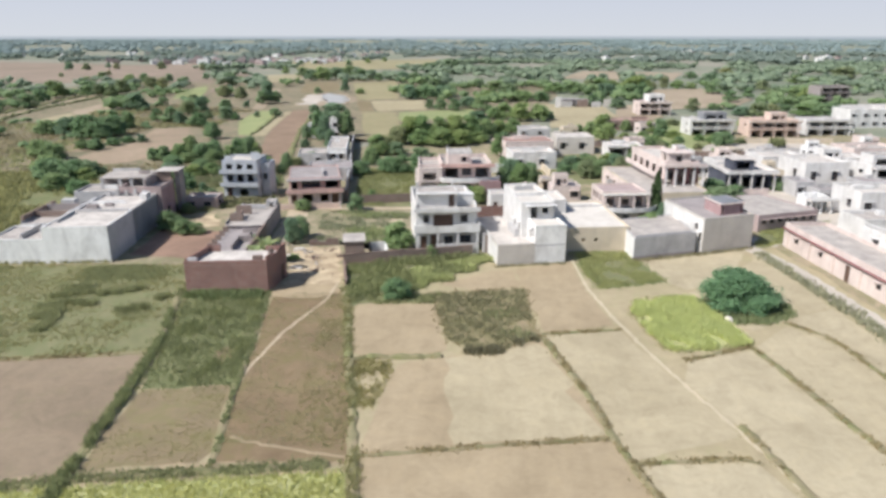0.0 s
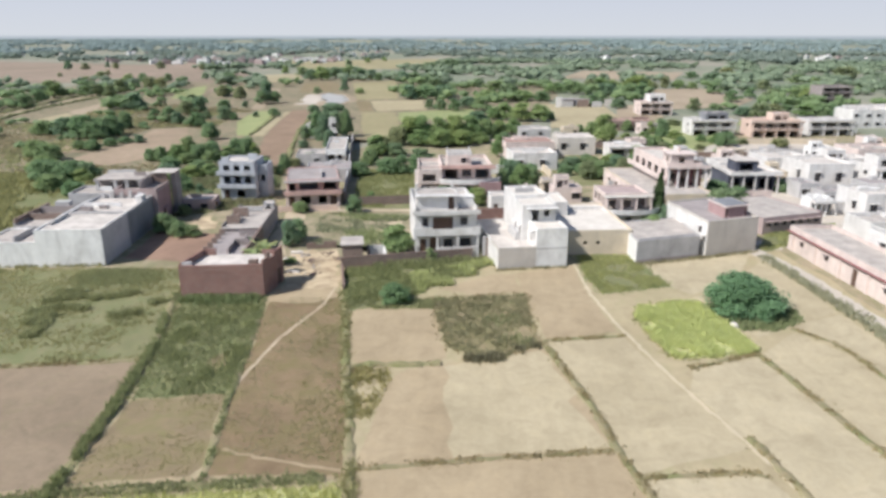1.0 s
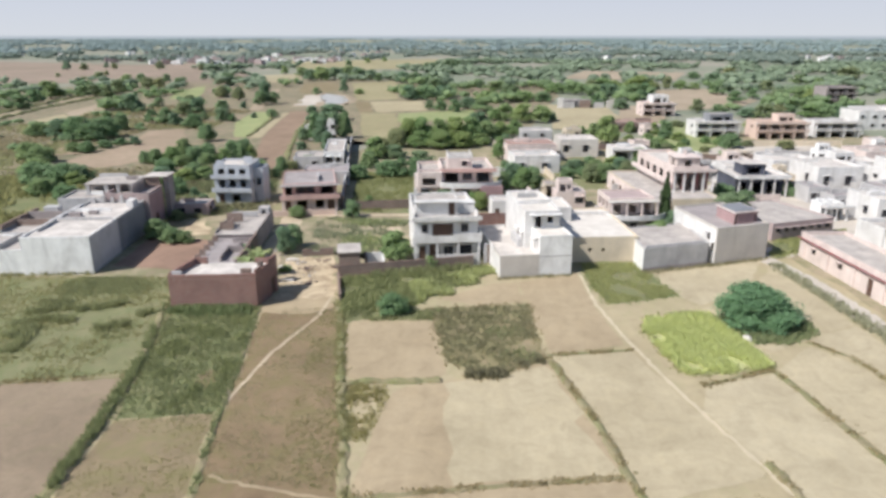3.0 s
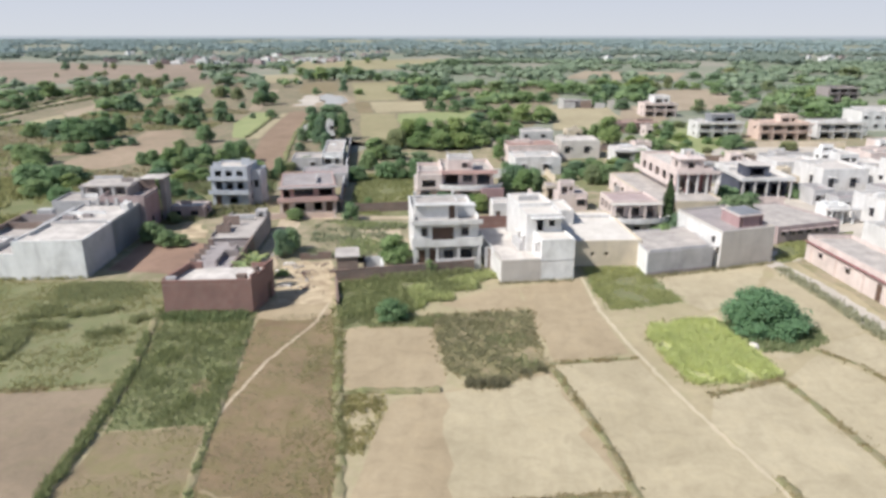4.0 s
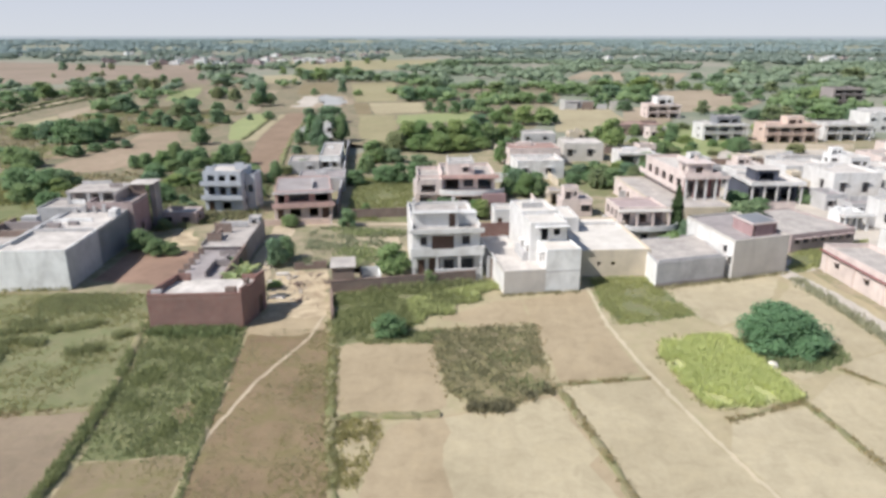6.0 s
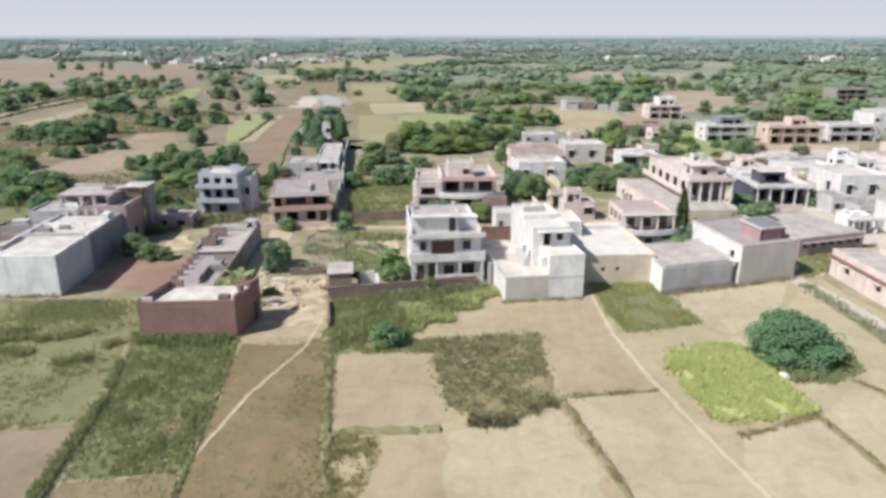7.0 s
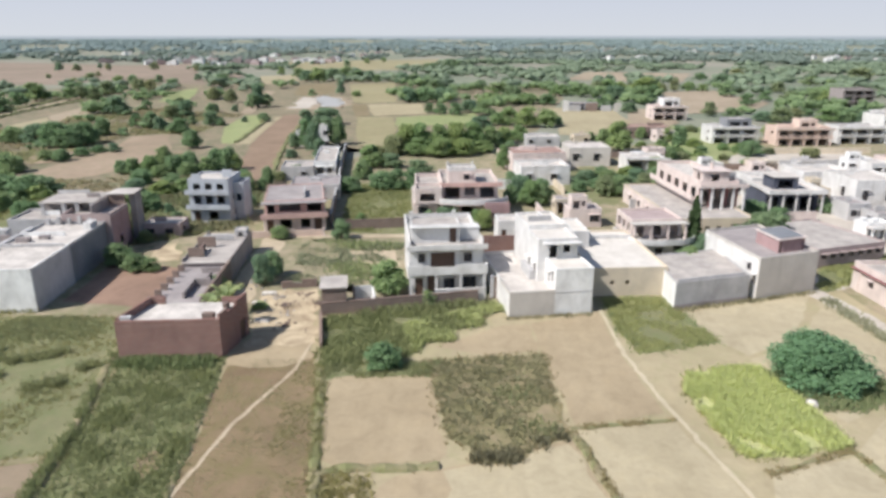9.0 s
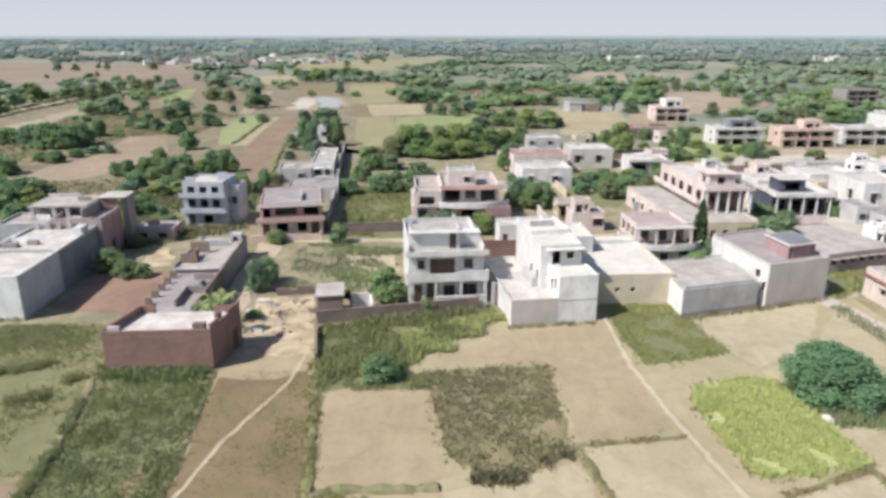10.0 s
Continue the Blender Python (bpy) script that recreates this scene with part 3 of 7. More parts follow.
# village ground and the near fields
field("trodden village ground with thin grass", [(-70, 76), (-36, 80), (-14, 84), (14, 87), (42, 96), (46, 60), (80, 60), (130, 150), (110, 240), (20, 200), (-30, 190), (-60, 130), (-75, 100)], VILLAGE, 0.008, 6, 0.5, "village_ground", "ground")
field("dry stubble and trodden margins of the fields", [(-90, 15), (70, 15), (70, 62), (44, 98), (-14, 86), (-90, 82)], MARGIN, 0.0035, 5, 0.4)
A = [(-75, 78), (-38.2, 81.2), (-33.6, 70), (-29.4, 56.2), (-44, 53.1), (-70, 50)]
field("grazed grass field with darker tufts", A, SWARD, 0.02)
field("bare brown ploughed field", [(-70, 49.8), (-43.5, 52.8), (-29.6, 55.6), (-28.6, 46.6), (-27.7, 36.4), (-31, 34), (-60, 30)], BROWNEARTH, 0.021)
C = [(-33.7, 72.0), (-24.5, 72.7), (-20.6, 54.5), (-20.4, 50.1), (-27.8, 48.6)]
field("rough green field overgrown with weeds", C, ROUGH, 0.022)
field("dry stubble field with a thin green cover", [(-27.7, 48.4), (-20.3, 49.9), (-18.1, 40.1), (-18.6, 38.7), (-26.6, 37.1)], STUBBLE2, 0.023)
field("brown stubble field beside the footpath", [(-23.8, 73.5), (-15.9, 74.4), (-11.4, 56), (-7.9, 40.3), (-8.2, 39.3), (-17.4, 38.9), (-17.9, 40.6)], STUBBLE, 0.024)
BG = [(-34, 33.6), (-21.3, 36.2), (-8.0, 38.4), (-6.9, 33), (-30, 26)]
field("bright green crop at the near edge", BG, CROPSOIL, 0.022)
field("square bare brownish field with rounded corners", [(-13.0, 69.3), (-5.4, 70.3), (-4.2, 69.4), (-2.3, 58.4), (-2.9, 57.4), (-10.3, 56.5), (-11.4, 57.2), (-12.5, 61.9), (-13.4, 67.8)], EARTH3, 0.025)
field("weedy ground under the bushes", [(-14.6, 71.5), (-5, 73), (-4.4, 70.0), (-13.6, 68.8)], SWARD, 0.0215)
field("wide bare tan field", [(-7.2, 47), (-7.0, 50.8), (-6.9, 52.6), (-6.5, 54.4), (-5.6, 55.6), (-3.0, 56.4), (7.0, 61.0), (11.2, 44.3), (-7.4, 40.6)], EARTH3, 0.026)
field("yellowish part of the wide bare field", [(-2.4, 56.4), (6.6, 60.4), (10.9, 44.4), (-0.6, 42.2)], EARTH, 0.0288, 2.0, 0.3)
field("bare tan field at the near edge", [(-7.2, 40.2), (11.1, 43.8), (13.0, 37.2), (16, 24), (-5, 22)], EARTH3, 0.027)
W = [(-5.2, 73.1), (0.4, 74.4), (5.8, 75.4), (6.2, 67.2), (6.6, 61.2), (4.6, 60.4), (3.6, 58.6), (2.4, 57.6), (0.8, 57.4), (-0.6, 57.6), (0.0, 59.1), (-2.2, 60.4), (-3.4, 65.5)]
field("dark weedy patch between bare fields", W, WEEDSOIL, 0.029, amount=0.3)
field("bare tan field below the houses", [(4.8, 82.6), (12.3, 86.2), (13.1, 75.5), (14.7, 65.4), (7.4, 63.2), (5.6, 76.0)], EARTH3, 0.028)
field("small bare plot beside the crop", [(-4.8, 76.2), (1.9, 82.0), (4.6, 82.4), (5.4, 76.2), (0, 74.8)], EARTH3, 0.0275)
field("long bare tan field by the footpath", [(7.3, 62.4), (15.2, 64.0), (18.2, 53.6), (21.0, 45.0), (12.2, 41.2), (11.5, 44.3)], EARTH, 0.0255)
field("bare tan field with a low bank", [(12.2, 40.8), (20.8, 41.6), (24, 33), (16, 24), (13.1, 37.2)], EARTH2, 0.0245)
field("bare tan field past the footpath", [(20.2, 57.4), (27.0, 60.3), (29.8, 47.4), (31, 42), (30, 30), (25, 30), (21.2, 45.6), (18.9, 53.6)], EARTH2, 0.0235)
field("bare tan field under the lane", [(27.7, 61.2), (32.6, 66.5), (35.6, 62), (36.7, 55.3), (40, 40), (32, 40), (29, 54)], EARTH, 0.0225)
field("dry tan plot beside the lane", [(33.2, 68.0), (39.6, 72), (41.0, 62), (43, 45), (38, 44), (36.9, 57), (36, 63)], EARTH2, 0.0228)
field("bare plot behind the big bush", [(24.8, 75.6), (31, 80), (38.5, 92.0), (39.6, 72.4), (33.0, 67.8), (28.6, 65)], EARTH, 0.0205)
field("bare tan plot below the grey wall", [(22.6, 79.8), (21.6, 86.8), (30, 90.4), (37.6, 93.6), (31, 80.5), (25, 76.5)], EARTH2, 0.0206)
field("dry ground beside the footpath", [(14.7, 76), (22.8, 79.2), (24.4, 76), (17.0, 73.2), (16.6, 65), (14.9, 68)], MARGIN, 0.0207)
Y = [(18.3, 72.6), (22.4, 73.8), (25.0, 74.0), (26.4, 68.4), (27.4, 61.6), (23.6, 60.1), (19.1, 59.6), (18.0, 63.4), (17.2, 69.4)]
field("yellow-green standing crop", Y, CROPSOIL, 0.03, amount=0.2)
G2 = [(13.4, 90.5), (20.2, 91.2), (20.9, 87.4), (21.6, 86.4), (23.2, 79.5), (18.6, 77.4), (14.8, 76.3), (13.6, 82)]
field("rough grass beside the footpath", G2, SWARD, 0.0255)
FR = [(-16.8, 82.4), (1.0, 88.2), (2.1, 86.0), (-0.5, 84.1), (-0.3, 81.5), (-3.3, 80.4), (-2.9, 77.6), (-5.8, 77.0), (-7.8, 72.6), (-14.7, 71.2)]
field("green crop in front of the boundary wall", FR, SWARD, 0.031, amount=0.3)
field("pale sandy yard with rubble", [(-26.0, 90.0), (-20, 91), (-17.9, 80.5), (-16.5, 76.4), (-18.6, 75.2), (-20.8, 75.6), (-23.4, 75.0), (-23.4, 78), (-25.6, 86)], SAND, 0.0268, 1.2, 0.4)
field("trodden brown ground below the sandy yard", [(-23.4, 76), (-20.5, 76.6), (-16.4, 77), (-15.9, 73), (-18, 71), (-21, 70.6), (-23.6, 69.4)], EARTH3, 0.0255, 1.2, 0.45)
field("pale sand patch beside the reddish yard", [(-45, 99.4), (-47.5, 106.5), (-45.1, 108.2), (-41.3, 100.4)], SAND, 0.0285, amount=0.3)
field("bare reddish yard between the buildings", [(-48, 84.8), (-37, 84), (-36, 97), (-49.5, 99)], REDEARTH, 0.022)
field("sunken scrub plot behind the yard", [(-24.5, 92), (-15, 93), (-11.8, 110), (-27, 112)], VILLAGE, 0.024, amount=1.2)
field("pale dry patch in the scrub plot", [(-16.2, 95), (-11.5, 97), (-13, 107), (-19.5, 106)], DUST, 0.03, amount=0.5)
field("cross lane of pale dust", [(-36, 111.6), (-12, 113.6), (-11.8, 115.2), (-36, 113.6)], DUST, 0.032, amount=0.15)
field("lane of pale dust beside the ruin", [(-29.8, 86), (-26.6, 86), (-29.6, 110), (-33.2, 112)], DUST, 0.033, amount=0.2)
WL = [(-120, 92), (-66, 84), (-63, 104), (-66, 128), (-84, 140), (-125, 138)]
field("overgrown green land beside the long building", WL, ROUGH, 0.028, 4, 0.6)
field("green scrub land behind the houses", [(-66, 128), (-52, 106), (-38, 118), (-46, 150), (-66, 156)], SWARD, 0.029, 4, 0.6)
field("dry scrub land between the far fields", [(-66, 128), (-44, 120), (-40, 200), (-30, 190), (10, 215), (24, 300), (40, 420), (-100, 480), (-230, 480), (-260, 330), (-190, 200), (-125, 135)], SCRUB, 0.02, 8, 1.0)
LS = [(-28.0, 152), (-15, 152), (-11.8, 115.6), (-23, 115.6)]
field("long overgrown green plot", LS, SWARD, 0.03)
field("grass yard between the white houses", [(15, 140), (22, 136), (32, 160), (22, 178), (14, 160)], SWARD, 0.03)

field("pale dusty ground among the houses", [(43, 114), (58, 102), (100, 106), (104, 150), (92, 200), (60, 202), (52, 160), (44, 142)], LANE, 0.031, 4, 0.8, "village_ground", "ground")
LB = [(38.6, 93.9), (42.5, 102.3), (45.3, 106.1), (56.1, 110.1), (52.0, 101.2), (45.1, 97.6)]
field("green grass plot by the low building", LB, ROUGH, 0.055, 2, 0.4)
# plots of the far country
far_z = 0.04
for label, pts, m in (
    ("brown ploughed strip towards the pond", [(-45.6, 141), (-44.6, 146), (-53.4, 184.6), (-59.2, 211.4), (-71.5, 280), (-79.5, 273), (-69.9, 216.6), (-66.5, 200), (-57.5, 168)], TILTH),
    ("yellow-green strip field", [(-75.3, 202), (-71.8, 202), (-78.1, 246), (-87.8, 272), (-93, 271), (-87.8, 236)], FARGREEN),
    ("pale strip beside the ploughed land", [(-71.0, 200.6), (-80.6, 267), (-78.8, 270), (-69.8, 216), (-67.2, 202)], FARYELLOW),
    ("dry reddish field between trees", [(-97.7, 151), (-86.8, 152), (-82.7, 160), (-82.3, 180), (-84.5, 191), (-97.6, 219), (-107, 214), (-99, 186), (-101, 162)], REDDRY),
    ("pale dry strip along the far track", [(-165, 262), (-177.7, 322), (-161, 295), (-150, 243)], FARTAN),
    ("pale grass plot below the track", [(-160, 231), (-163.5, 259), (-152, 244), (-150.7, 225)], FARYELLOW),
    ("wide reddish field far off", [(-560, 766), (-365, 700), (-319, 740), (-174, 431), (-262, 470), (-260, 425), (-420, 400)], REDPLAIN),
    ("yellow-green plot among field trees", [(-151, 321), (-169, 367), (-169, 408), (-141, 330)], FARGREEN),
    ("straw-coloured field far off", [(-172, 521), (-150, 538), (-124, 456), (-141, 439)], FARYELLOW),
    ("brown reedy marsh by the pond", [(-101, 362), (-118, 435), (-100, 447), (-82, 378), (-92, 359)], STUBBLE2),
    ("olive straw field behind the pond", [(-88, 437), (-63.6, 460), (-44.3, 329), (-62.4, 322)], OLIVEFIELD),
    ("brown plot beside the straw field", [(-62, 317), (-55.7, 317), (-46, 272), (-51, 269.5)], STUBBLE2),
    ("pale stubble field behind the grove", [(-54.7, 315), (-32.4, 322), (-25.4, 281), (-44.7, 272)], FARYELLOW),
    ("pale green field behind the grove", [(-35.8, 268.5), (-7.4, 284), (-4.2, 255), (-31.5, 241)], FARGREEN),
    ("tan field behind the overgrown plot", [(-50.5, 269), (-36.5, 270), (-29.6, 224), (-28.2, 201), (-36.6, 200)], OLIVEFIELD),
    ("pale tan plain with a few bushes", [(-245, 790), (-60, 900), (-55, 640), (-160, 590)], OLIVEFIELD),
    ("reddish strip between field trees", [(-140, 328), (-188, 541), (-205, 556), (-157, 385)], REDPLAIN),
    ("pinkish lane between field trees", [(-97.5, 277), (-122, 383), (-117, 384), (-92, 273)], FARTAN),
    ("dry plot in front of the long grove", [(-122, 199), (-110, 166), (-104, 168), (-108, 190)], REDDRY),
    ("green grass beside the villas", [(39, 181), (51, 178), (68, 205), (68, 247), (56, 253), (46, 215)], FARGREEN),
    ("bare reddish yard of the stepped house", [(43, 238), (54, 244), (64, 260), (63, 306), (54, 306)], FARTAN),
    ("tan field past the white houses", [(22, 308), (48, 300), (46, 228), (20, 226)], FARYELLOW),
    ("dry field in front of far trees", [(87, 394), (117, 406), (121, 334), (102, 301), (71, 287)], FARTAN),
    ("ochre field on the far plain", [(46, 496), (119, 479), (151, 581), (74, 600)], FARTAN),
    ("reddish clearing in the woods", [(-11, 360), (4, 361), (3, 404), (-10, 403)], FARTAN),
):
    field(label, pts, m, far_z, 8, 0.35)
    far_z += 0.008
field("muddy shore of the pond", [(-84, 292), (-66, 298), (-63, 318), (-72, 350), (-90, 362), (-94, 346), (-86, 322)], FARTAN, 0.045, 4, 2.0)
field("pale dried mud beside the pond", [(-83, 298), (-76, 302), (-79, 322), (-85, 344), (-92, 350), (-90, 330)], LANE, 0.07, 4, 2.0)

POND, pn, pl, pb = shader("pond_water", 0.3)
pb.inputs["Base Color"].default_value = (0.42, 0.4, 0.37, 1)
pb.inputs["Specular IOR Level"].default_value = 0.5
bump(pn, pl, pb, noise_node(pn, pl, 3.0, 3), 0.05, 0.02)
field("shallow grey pond", [(-74, 305), (-65.5, 306), (-66, 322), (-74, 346), (-85, 358), (-84, 338), (-77, 322)], POND, 0.09, 4, 1.0, "water", "pond")

# banks between the fields, footpaths and the lane
HEDGE = [(-36.3, 78), (-33.9, 69), (-30.8, 58.7), (-28.4, 46.6), (-27.1, 37.0), (-26.4, 33)]
strip("bank", "high bank covered in rank grass", "bank", HEDGE, 0.9, 0.35, BUND, 0.02, 1)
B2 = [(-24.3, 72.4), (-21.6, 59.4), (-19.8, 49.2), (-17.9, 40.1), (-17.6, 38.6)]
strip("bank", "low grassy bank between stubble fields", "bank", B2, 0.6, 0.16, BUND, 0.02, 2)
CB = [(-15.6, 74.5), (-13.6, 66.5), (-11.2, 55.2), (-9.6, 49.0), (-7.6, 39.5), (-6.2, 33)]
strip("bank", "grassy bank down the middle of the fields", "bank", CB, 0.8, 0.2, BUND, 0.02, 3)
SQ = [(-10.9, 53.4), (-10.8, 55.2), (-9.8, 56.1), (-6.3, 56.3), (-2.8, 56.9)]
strip("bank", "low dark bank below the square field", "bank", SQ, 0.9, 0.4, BUND, 0.02, 4)
BB = [(-34, 33.9), (-26, 36.2), (-16.5, 37.9), (-13.1, 38.4), (-9.3, 39.2)]
strip("bank", "grassy bank at the edge of the near crop", "bank", BB, 0.9, 0.28, BUND, 0.02, 5)
L1 = [(7.1, 62.2), (10.2, 50.5), (11.3, 44.1), (13.1, 37.2), (16, 26)]
L2 = [(-7.1, 40.4), (1.3, 42.2), (11.2, 44.0)]
L3 = [(7.0, 62.5), (15.3, 64.4)]
L4 = [(12.0, 40.7), (19.0, 42.0), (21.0, 41.6)]
L5 = [(27.3, 60.8), (28.5, 54.8), (29.9, 47.4), (31.2, 41)]
L6 = [(32.8, 67.5), (35.4, 64.4), (36.3, 61.2), (36.9, 55.3), (38.6, 44)]
L7 = [(-44, 52.9), (-36, 54.4), (-29.6, 55.8)]
L8 = [(20.0, 57.7), (27.4, 61.2)]
L9 = [(21.4, 46.4), (22.6, 40.6), (24.4, 33)]
for i, (pts, w, h) in enumerate(((L1, 0.75, 0.2), (L2, 0.5, 0.14), (L3, 0.45, 0.12), (L4, 0.5, 0.12), (L5, 0.7, 0.18), (L6, 0.55, 0.15), (L7, 0.6, 0.14), (L8, 0.45, 0.12), (L9, 0.8, 0.22))):
    strip("bank", "low earth bank with dry grass", "bank", pts, w, h, BUND, 0.024, 10 + i)
strip("footpath", "worn footpath of pale dust", "path", [(-16.8, 76.3), (-16.9, 70.6), (-17.5, 67.9), (-19.2, 61.0), (-19.9, 53.4), (-20.0, 51.4)], 0.32, 0, DUST, 0.04, 30, 0.035)
strip("footpath", "worn footpath of pale dust on a bank", "path", [(12.6, 86.9), (13.4, 75.6), (15.2, 66.4), (16.5, 60.9), (18.5, 53.6), (20.9, 46.0), (22.6, 39.8), (25, 31)], 0.4, 0, TRAIL, 0.05, 31, 0.07)
strip("footpath", "faint cart track in dry grass", "path", [(-17.6, 42.0), (-13.1, 40.9), (-7.9, 40.1)], 0.28, 0, EARTH3, 0.035, 32, 0.1)
strip("footpath", "faint dusty track beside the bank", "path", [(-31.5, 35.4), (-24.7, 37.2), (-18.3, 38.4), (-8.6, 39.4)], 0.5, 0, EARTH3, 0.035, 33, 0.1)
strip("lane", "pale unpaved lane along the long building", "road", [(37.6, 98), (40.8, 84.8), (42.2, 70.7), (43.0, 60), (44.2, 44)], 2.6, 0, LANE, 0.045, 34, 0.1, 0.1)
strip("lane", "pale lane between the houses", "road", [(40, 97), (52, 103), (70, 108), (95, 112)], 4.5, 0, LANE, 0.042, 35, 0.15, 0.1)
strip("track", "straight dusty track through far fields", "road", [(-170, 215), (-182, 252), (-190, 288), (-197, 335), (-230, 420)], 4, 0, DUST, 0.09, 36, 0.4)
strip("bank", "long grassy bank beside a far track", "bank", [(-166, 212), (-177.6, 246), (-185, 281), (-188.8, 324)], 2.4, 1.0, ROUGH, 0.1, 40, 0.5)
strip("bank", "long grassy bank along a far track", "bank", [(-189, 255), (-194, 292), (-206, 347), (-225, 400)], 2.4, 1.0, ROUGH, 0.1, 42, 0.5)
strip("bank", "green bank beside the strip field", "bank", [(-71.4, 203), (-78.4, 246), (-84, 270)], 1.2, 0.6, ROUGH, 0.1, 41, 0.3)
strip("bank", "weedy edge of the ploughed strip", "bank", [(-44.2, 146), (-53.2, 184.6), (-59, 211), (-71, 280)], 1.0, 0.5, ROUGH, 0.1, 43, 0.3)
# ---- buildings, nearest first ----
# long whitewashed building with a concrete flank
h = House("long whitewashed building with stained walls and flat roofs", -57.0, 80.5, 8, name="warehouse", category="building")
h.block(0, 8.4, 0, 9.2, 0, 4.75, OLDWHITE, PALEROOF, 0.22, side=GREYWALL)
h.block(0.2, 8.3, 9.204, 20.2, 0, 4.6, GREYWALL, PALEROOF, 0.3, sides="blr", side=STEEL)
h.block(-7.2, -0.004, 0.15, 7.5, 0, 3.1, OLDWHITE, ROOF, 0.25)
h.block(-6.5, 0.196, 7.504, 18, 0, 3.6, GREYWALL, ROOF, 0.35, sides="bl")
h.block(2.6, 9.0, 20.204, 26.8, 0, 5.4, DUSKY, ROOF, 0.5, side=MAUVE, r=[(2.5, 3.6, 1.0, 2.2, "w")])
h.block(-4.5, 2.596, 20.3, 26.5, 0, 5.0, GREYWALL, ROOF, 0.3, f=row(3, 7, 1.0, 2.0, 3.6, "o"))
h.slab("roof_canopy", -1.6, 5.9, 23.2, 29.6, 6.75, 6.92, ROOF, "thin stained concrete canopy over the stairhead")
for x in (-1.2, 1.6, 3.4, 5.5):
    h.pillar(x, 23.6, 5.0, 6.746, 0.5, GREYWALL)
h.slab("roof_wall", -1.4, 5.8, 29.3, 29.55, 0, 6.74, OLDBRICK)
# dark walls added under the canopy so that its gap reads as shade
h.slab("roof_wall", -1.4, 2.4, 24.6, 24.8, 5.02, 6.74, DARKRENDER)
h.slab("roof_wall", 3.2, 5.7, 24.8, 25.0, 5.02, 6.74, DARKRENDER)
h.slab("roof_wall", -1.5, 1.0, 23.4, 23.55, 5.02, 5.7, OLDWHITE)
h.slab("roof_parapet", -1.5, 3.0, 28.9, 29.1, 6.924, 7.4, GREYWALL)
h.slab("roof_parapet", 3.8, 5.6, 26.0, 26.2, 6.924, 7.5, DARKRENDER)
h.slab("roof_wall", 6.2, 6.4, 21.0, 29.5, 5.42, 6.9, DARKRENDER)
h.slab("roof_wall", 6.6, 8.8, 26.4, 26.62, 5.92, 7.3, OLDBRICK)
h.slab("roof_slab", 6.5, 10.2, 26.0, 29.8, 7.304, 7.42, PALEROOF)
h.slab("roof_wall", 9.2, 10.0, 27.0, 29.6, 0, 7.3, DARKRENDER)
h.slab("roof_wall", 0.6, 7.9, 9.0, 9.19, 4.77, 5.15, GREYWALL)
h.slab("roof_wall", 0.4, 5.6, 14.4, 14.6, 4.62, 5.1, OLDWHITE)
h.slab("roof_wall", -6.0, -0.4, 11.0, 11.25, 3.62, 4.5, OLDBRICK)
h.slab("roof_wall", -6.2, -1.4, 14.6, 14.85, 3.62, 4.7, DARKRENDER)
h.slab("roof_wall", -0.25, 0.19, 8.2, 17.8, 3.62, 4.95, GREYWALL)
h.slab("roof_wall", -6.4, -6.1, 7.6, 17.6, 3.98, 4.6, OLDBRICK)
h.slab("roof_wall", 0.6, 0.8, 3.2, 8.4, 4.77, 5.2, GREYWALL)
h.slab("roof_wall", -3.4, -3.2, 1.2, 6.9, 3.12, 3.8, GREYWALL)
h.slab("roof_hatch", 1.0, 2.6, 11.4, 12.2, 4.62, 5.2, DARKRENDER)
h.slab("roof_hatch", 3.2, 4.4, 12.6, 13.3, 4.62, 5.1, DARKRENDER)
h.slab("roof_hatch", -4.6, -2.6, 16.0, 17.4, 3.62, 5.0, GREYWALL)
h.slab("roof_hatch", 6.9, 7.9, 16.6, 18.6, 4.62, 5.6, WHITE)
for i in range(5):
    h.slab("roof_pier", 0.9 + 1.35 * i, 1.3 + 1.35 * i, 19.6, 20.0, 4.62, 5.5 + 0.25 * (i % 2), GREYWALL)

# brick house with a broken parapet
h = House("single-storey bare brick house with a pale flat roof", -33.6, 71.0, 8, 0.25, name="brick_house")
h.block(0, 9.4, 0, 5.6, 0, 3.45, BRICK, PALEROOF, 0, r=[(3.8, 4.8, 0, 2.1, "d")])
for x0, x1, y0, y1, z in ((0, 9.4, 0, 0.23, 0.5), (9.17, 9.4, 0.234, 1.6, 0.95), (9.17, 9.4, 1.604, 3.4, 0.55), (9.17, 9.4, 3.404, 5.6, 1.0), (0, 0.23, 0.234, 5.6, 0.75), (0.234, 1.5, 5.37, 5.6, 0.8), (7.0, 9.166, 5.37, 5.6, 0.6)):
    h.slab("parapet", x0, x1, y0, y1, 3.466, 3.466 + z, BRICK)
h.slab("roof_pier", 0.3, 1.3, 0.3, 0.6, 3.47, 4.3, GREYWALL)
h.slab("roof_pier", 7.6, 8.6, 0.5, 1.0, 3.47, 4.35, OLDBRICK)
h.slab("roof_pier", 8.7, 9.1, 2.2, 2.8, 3.47, 4.6, OLDBRICK)

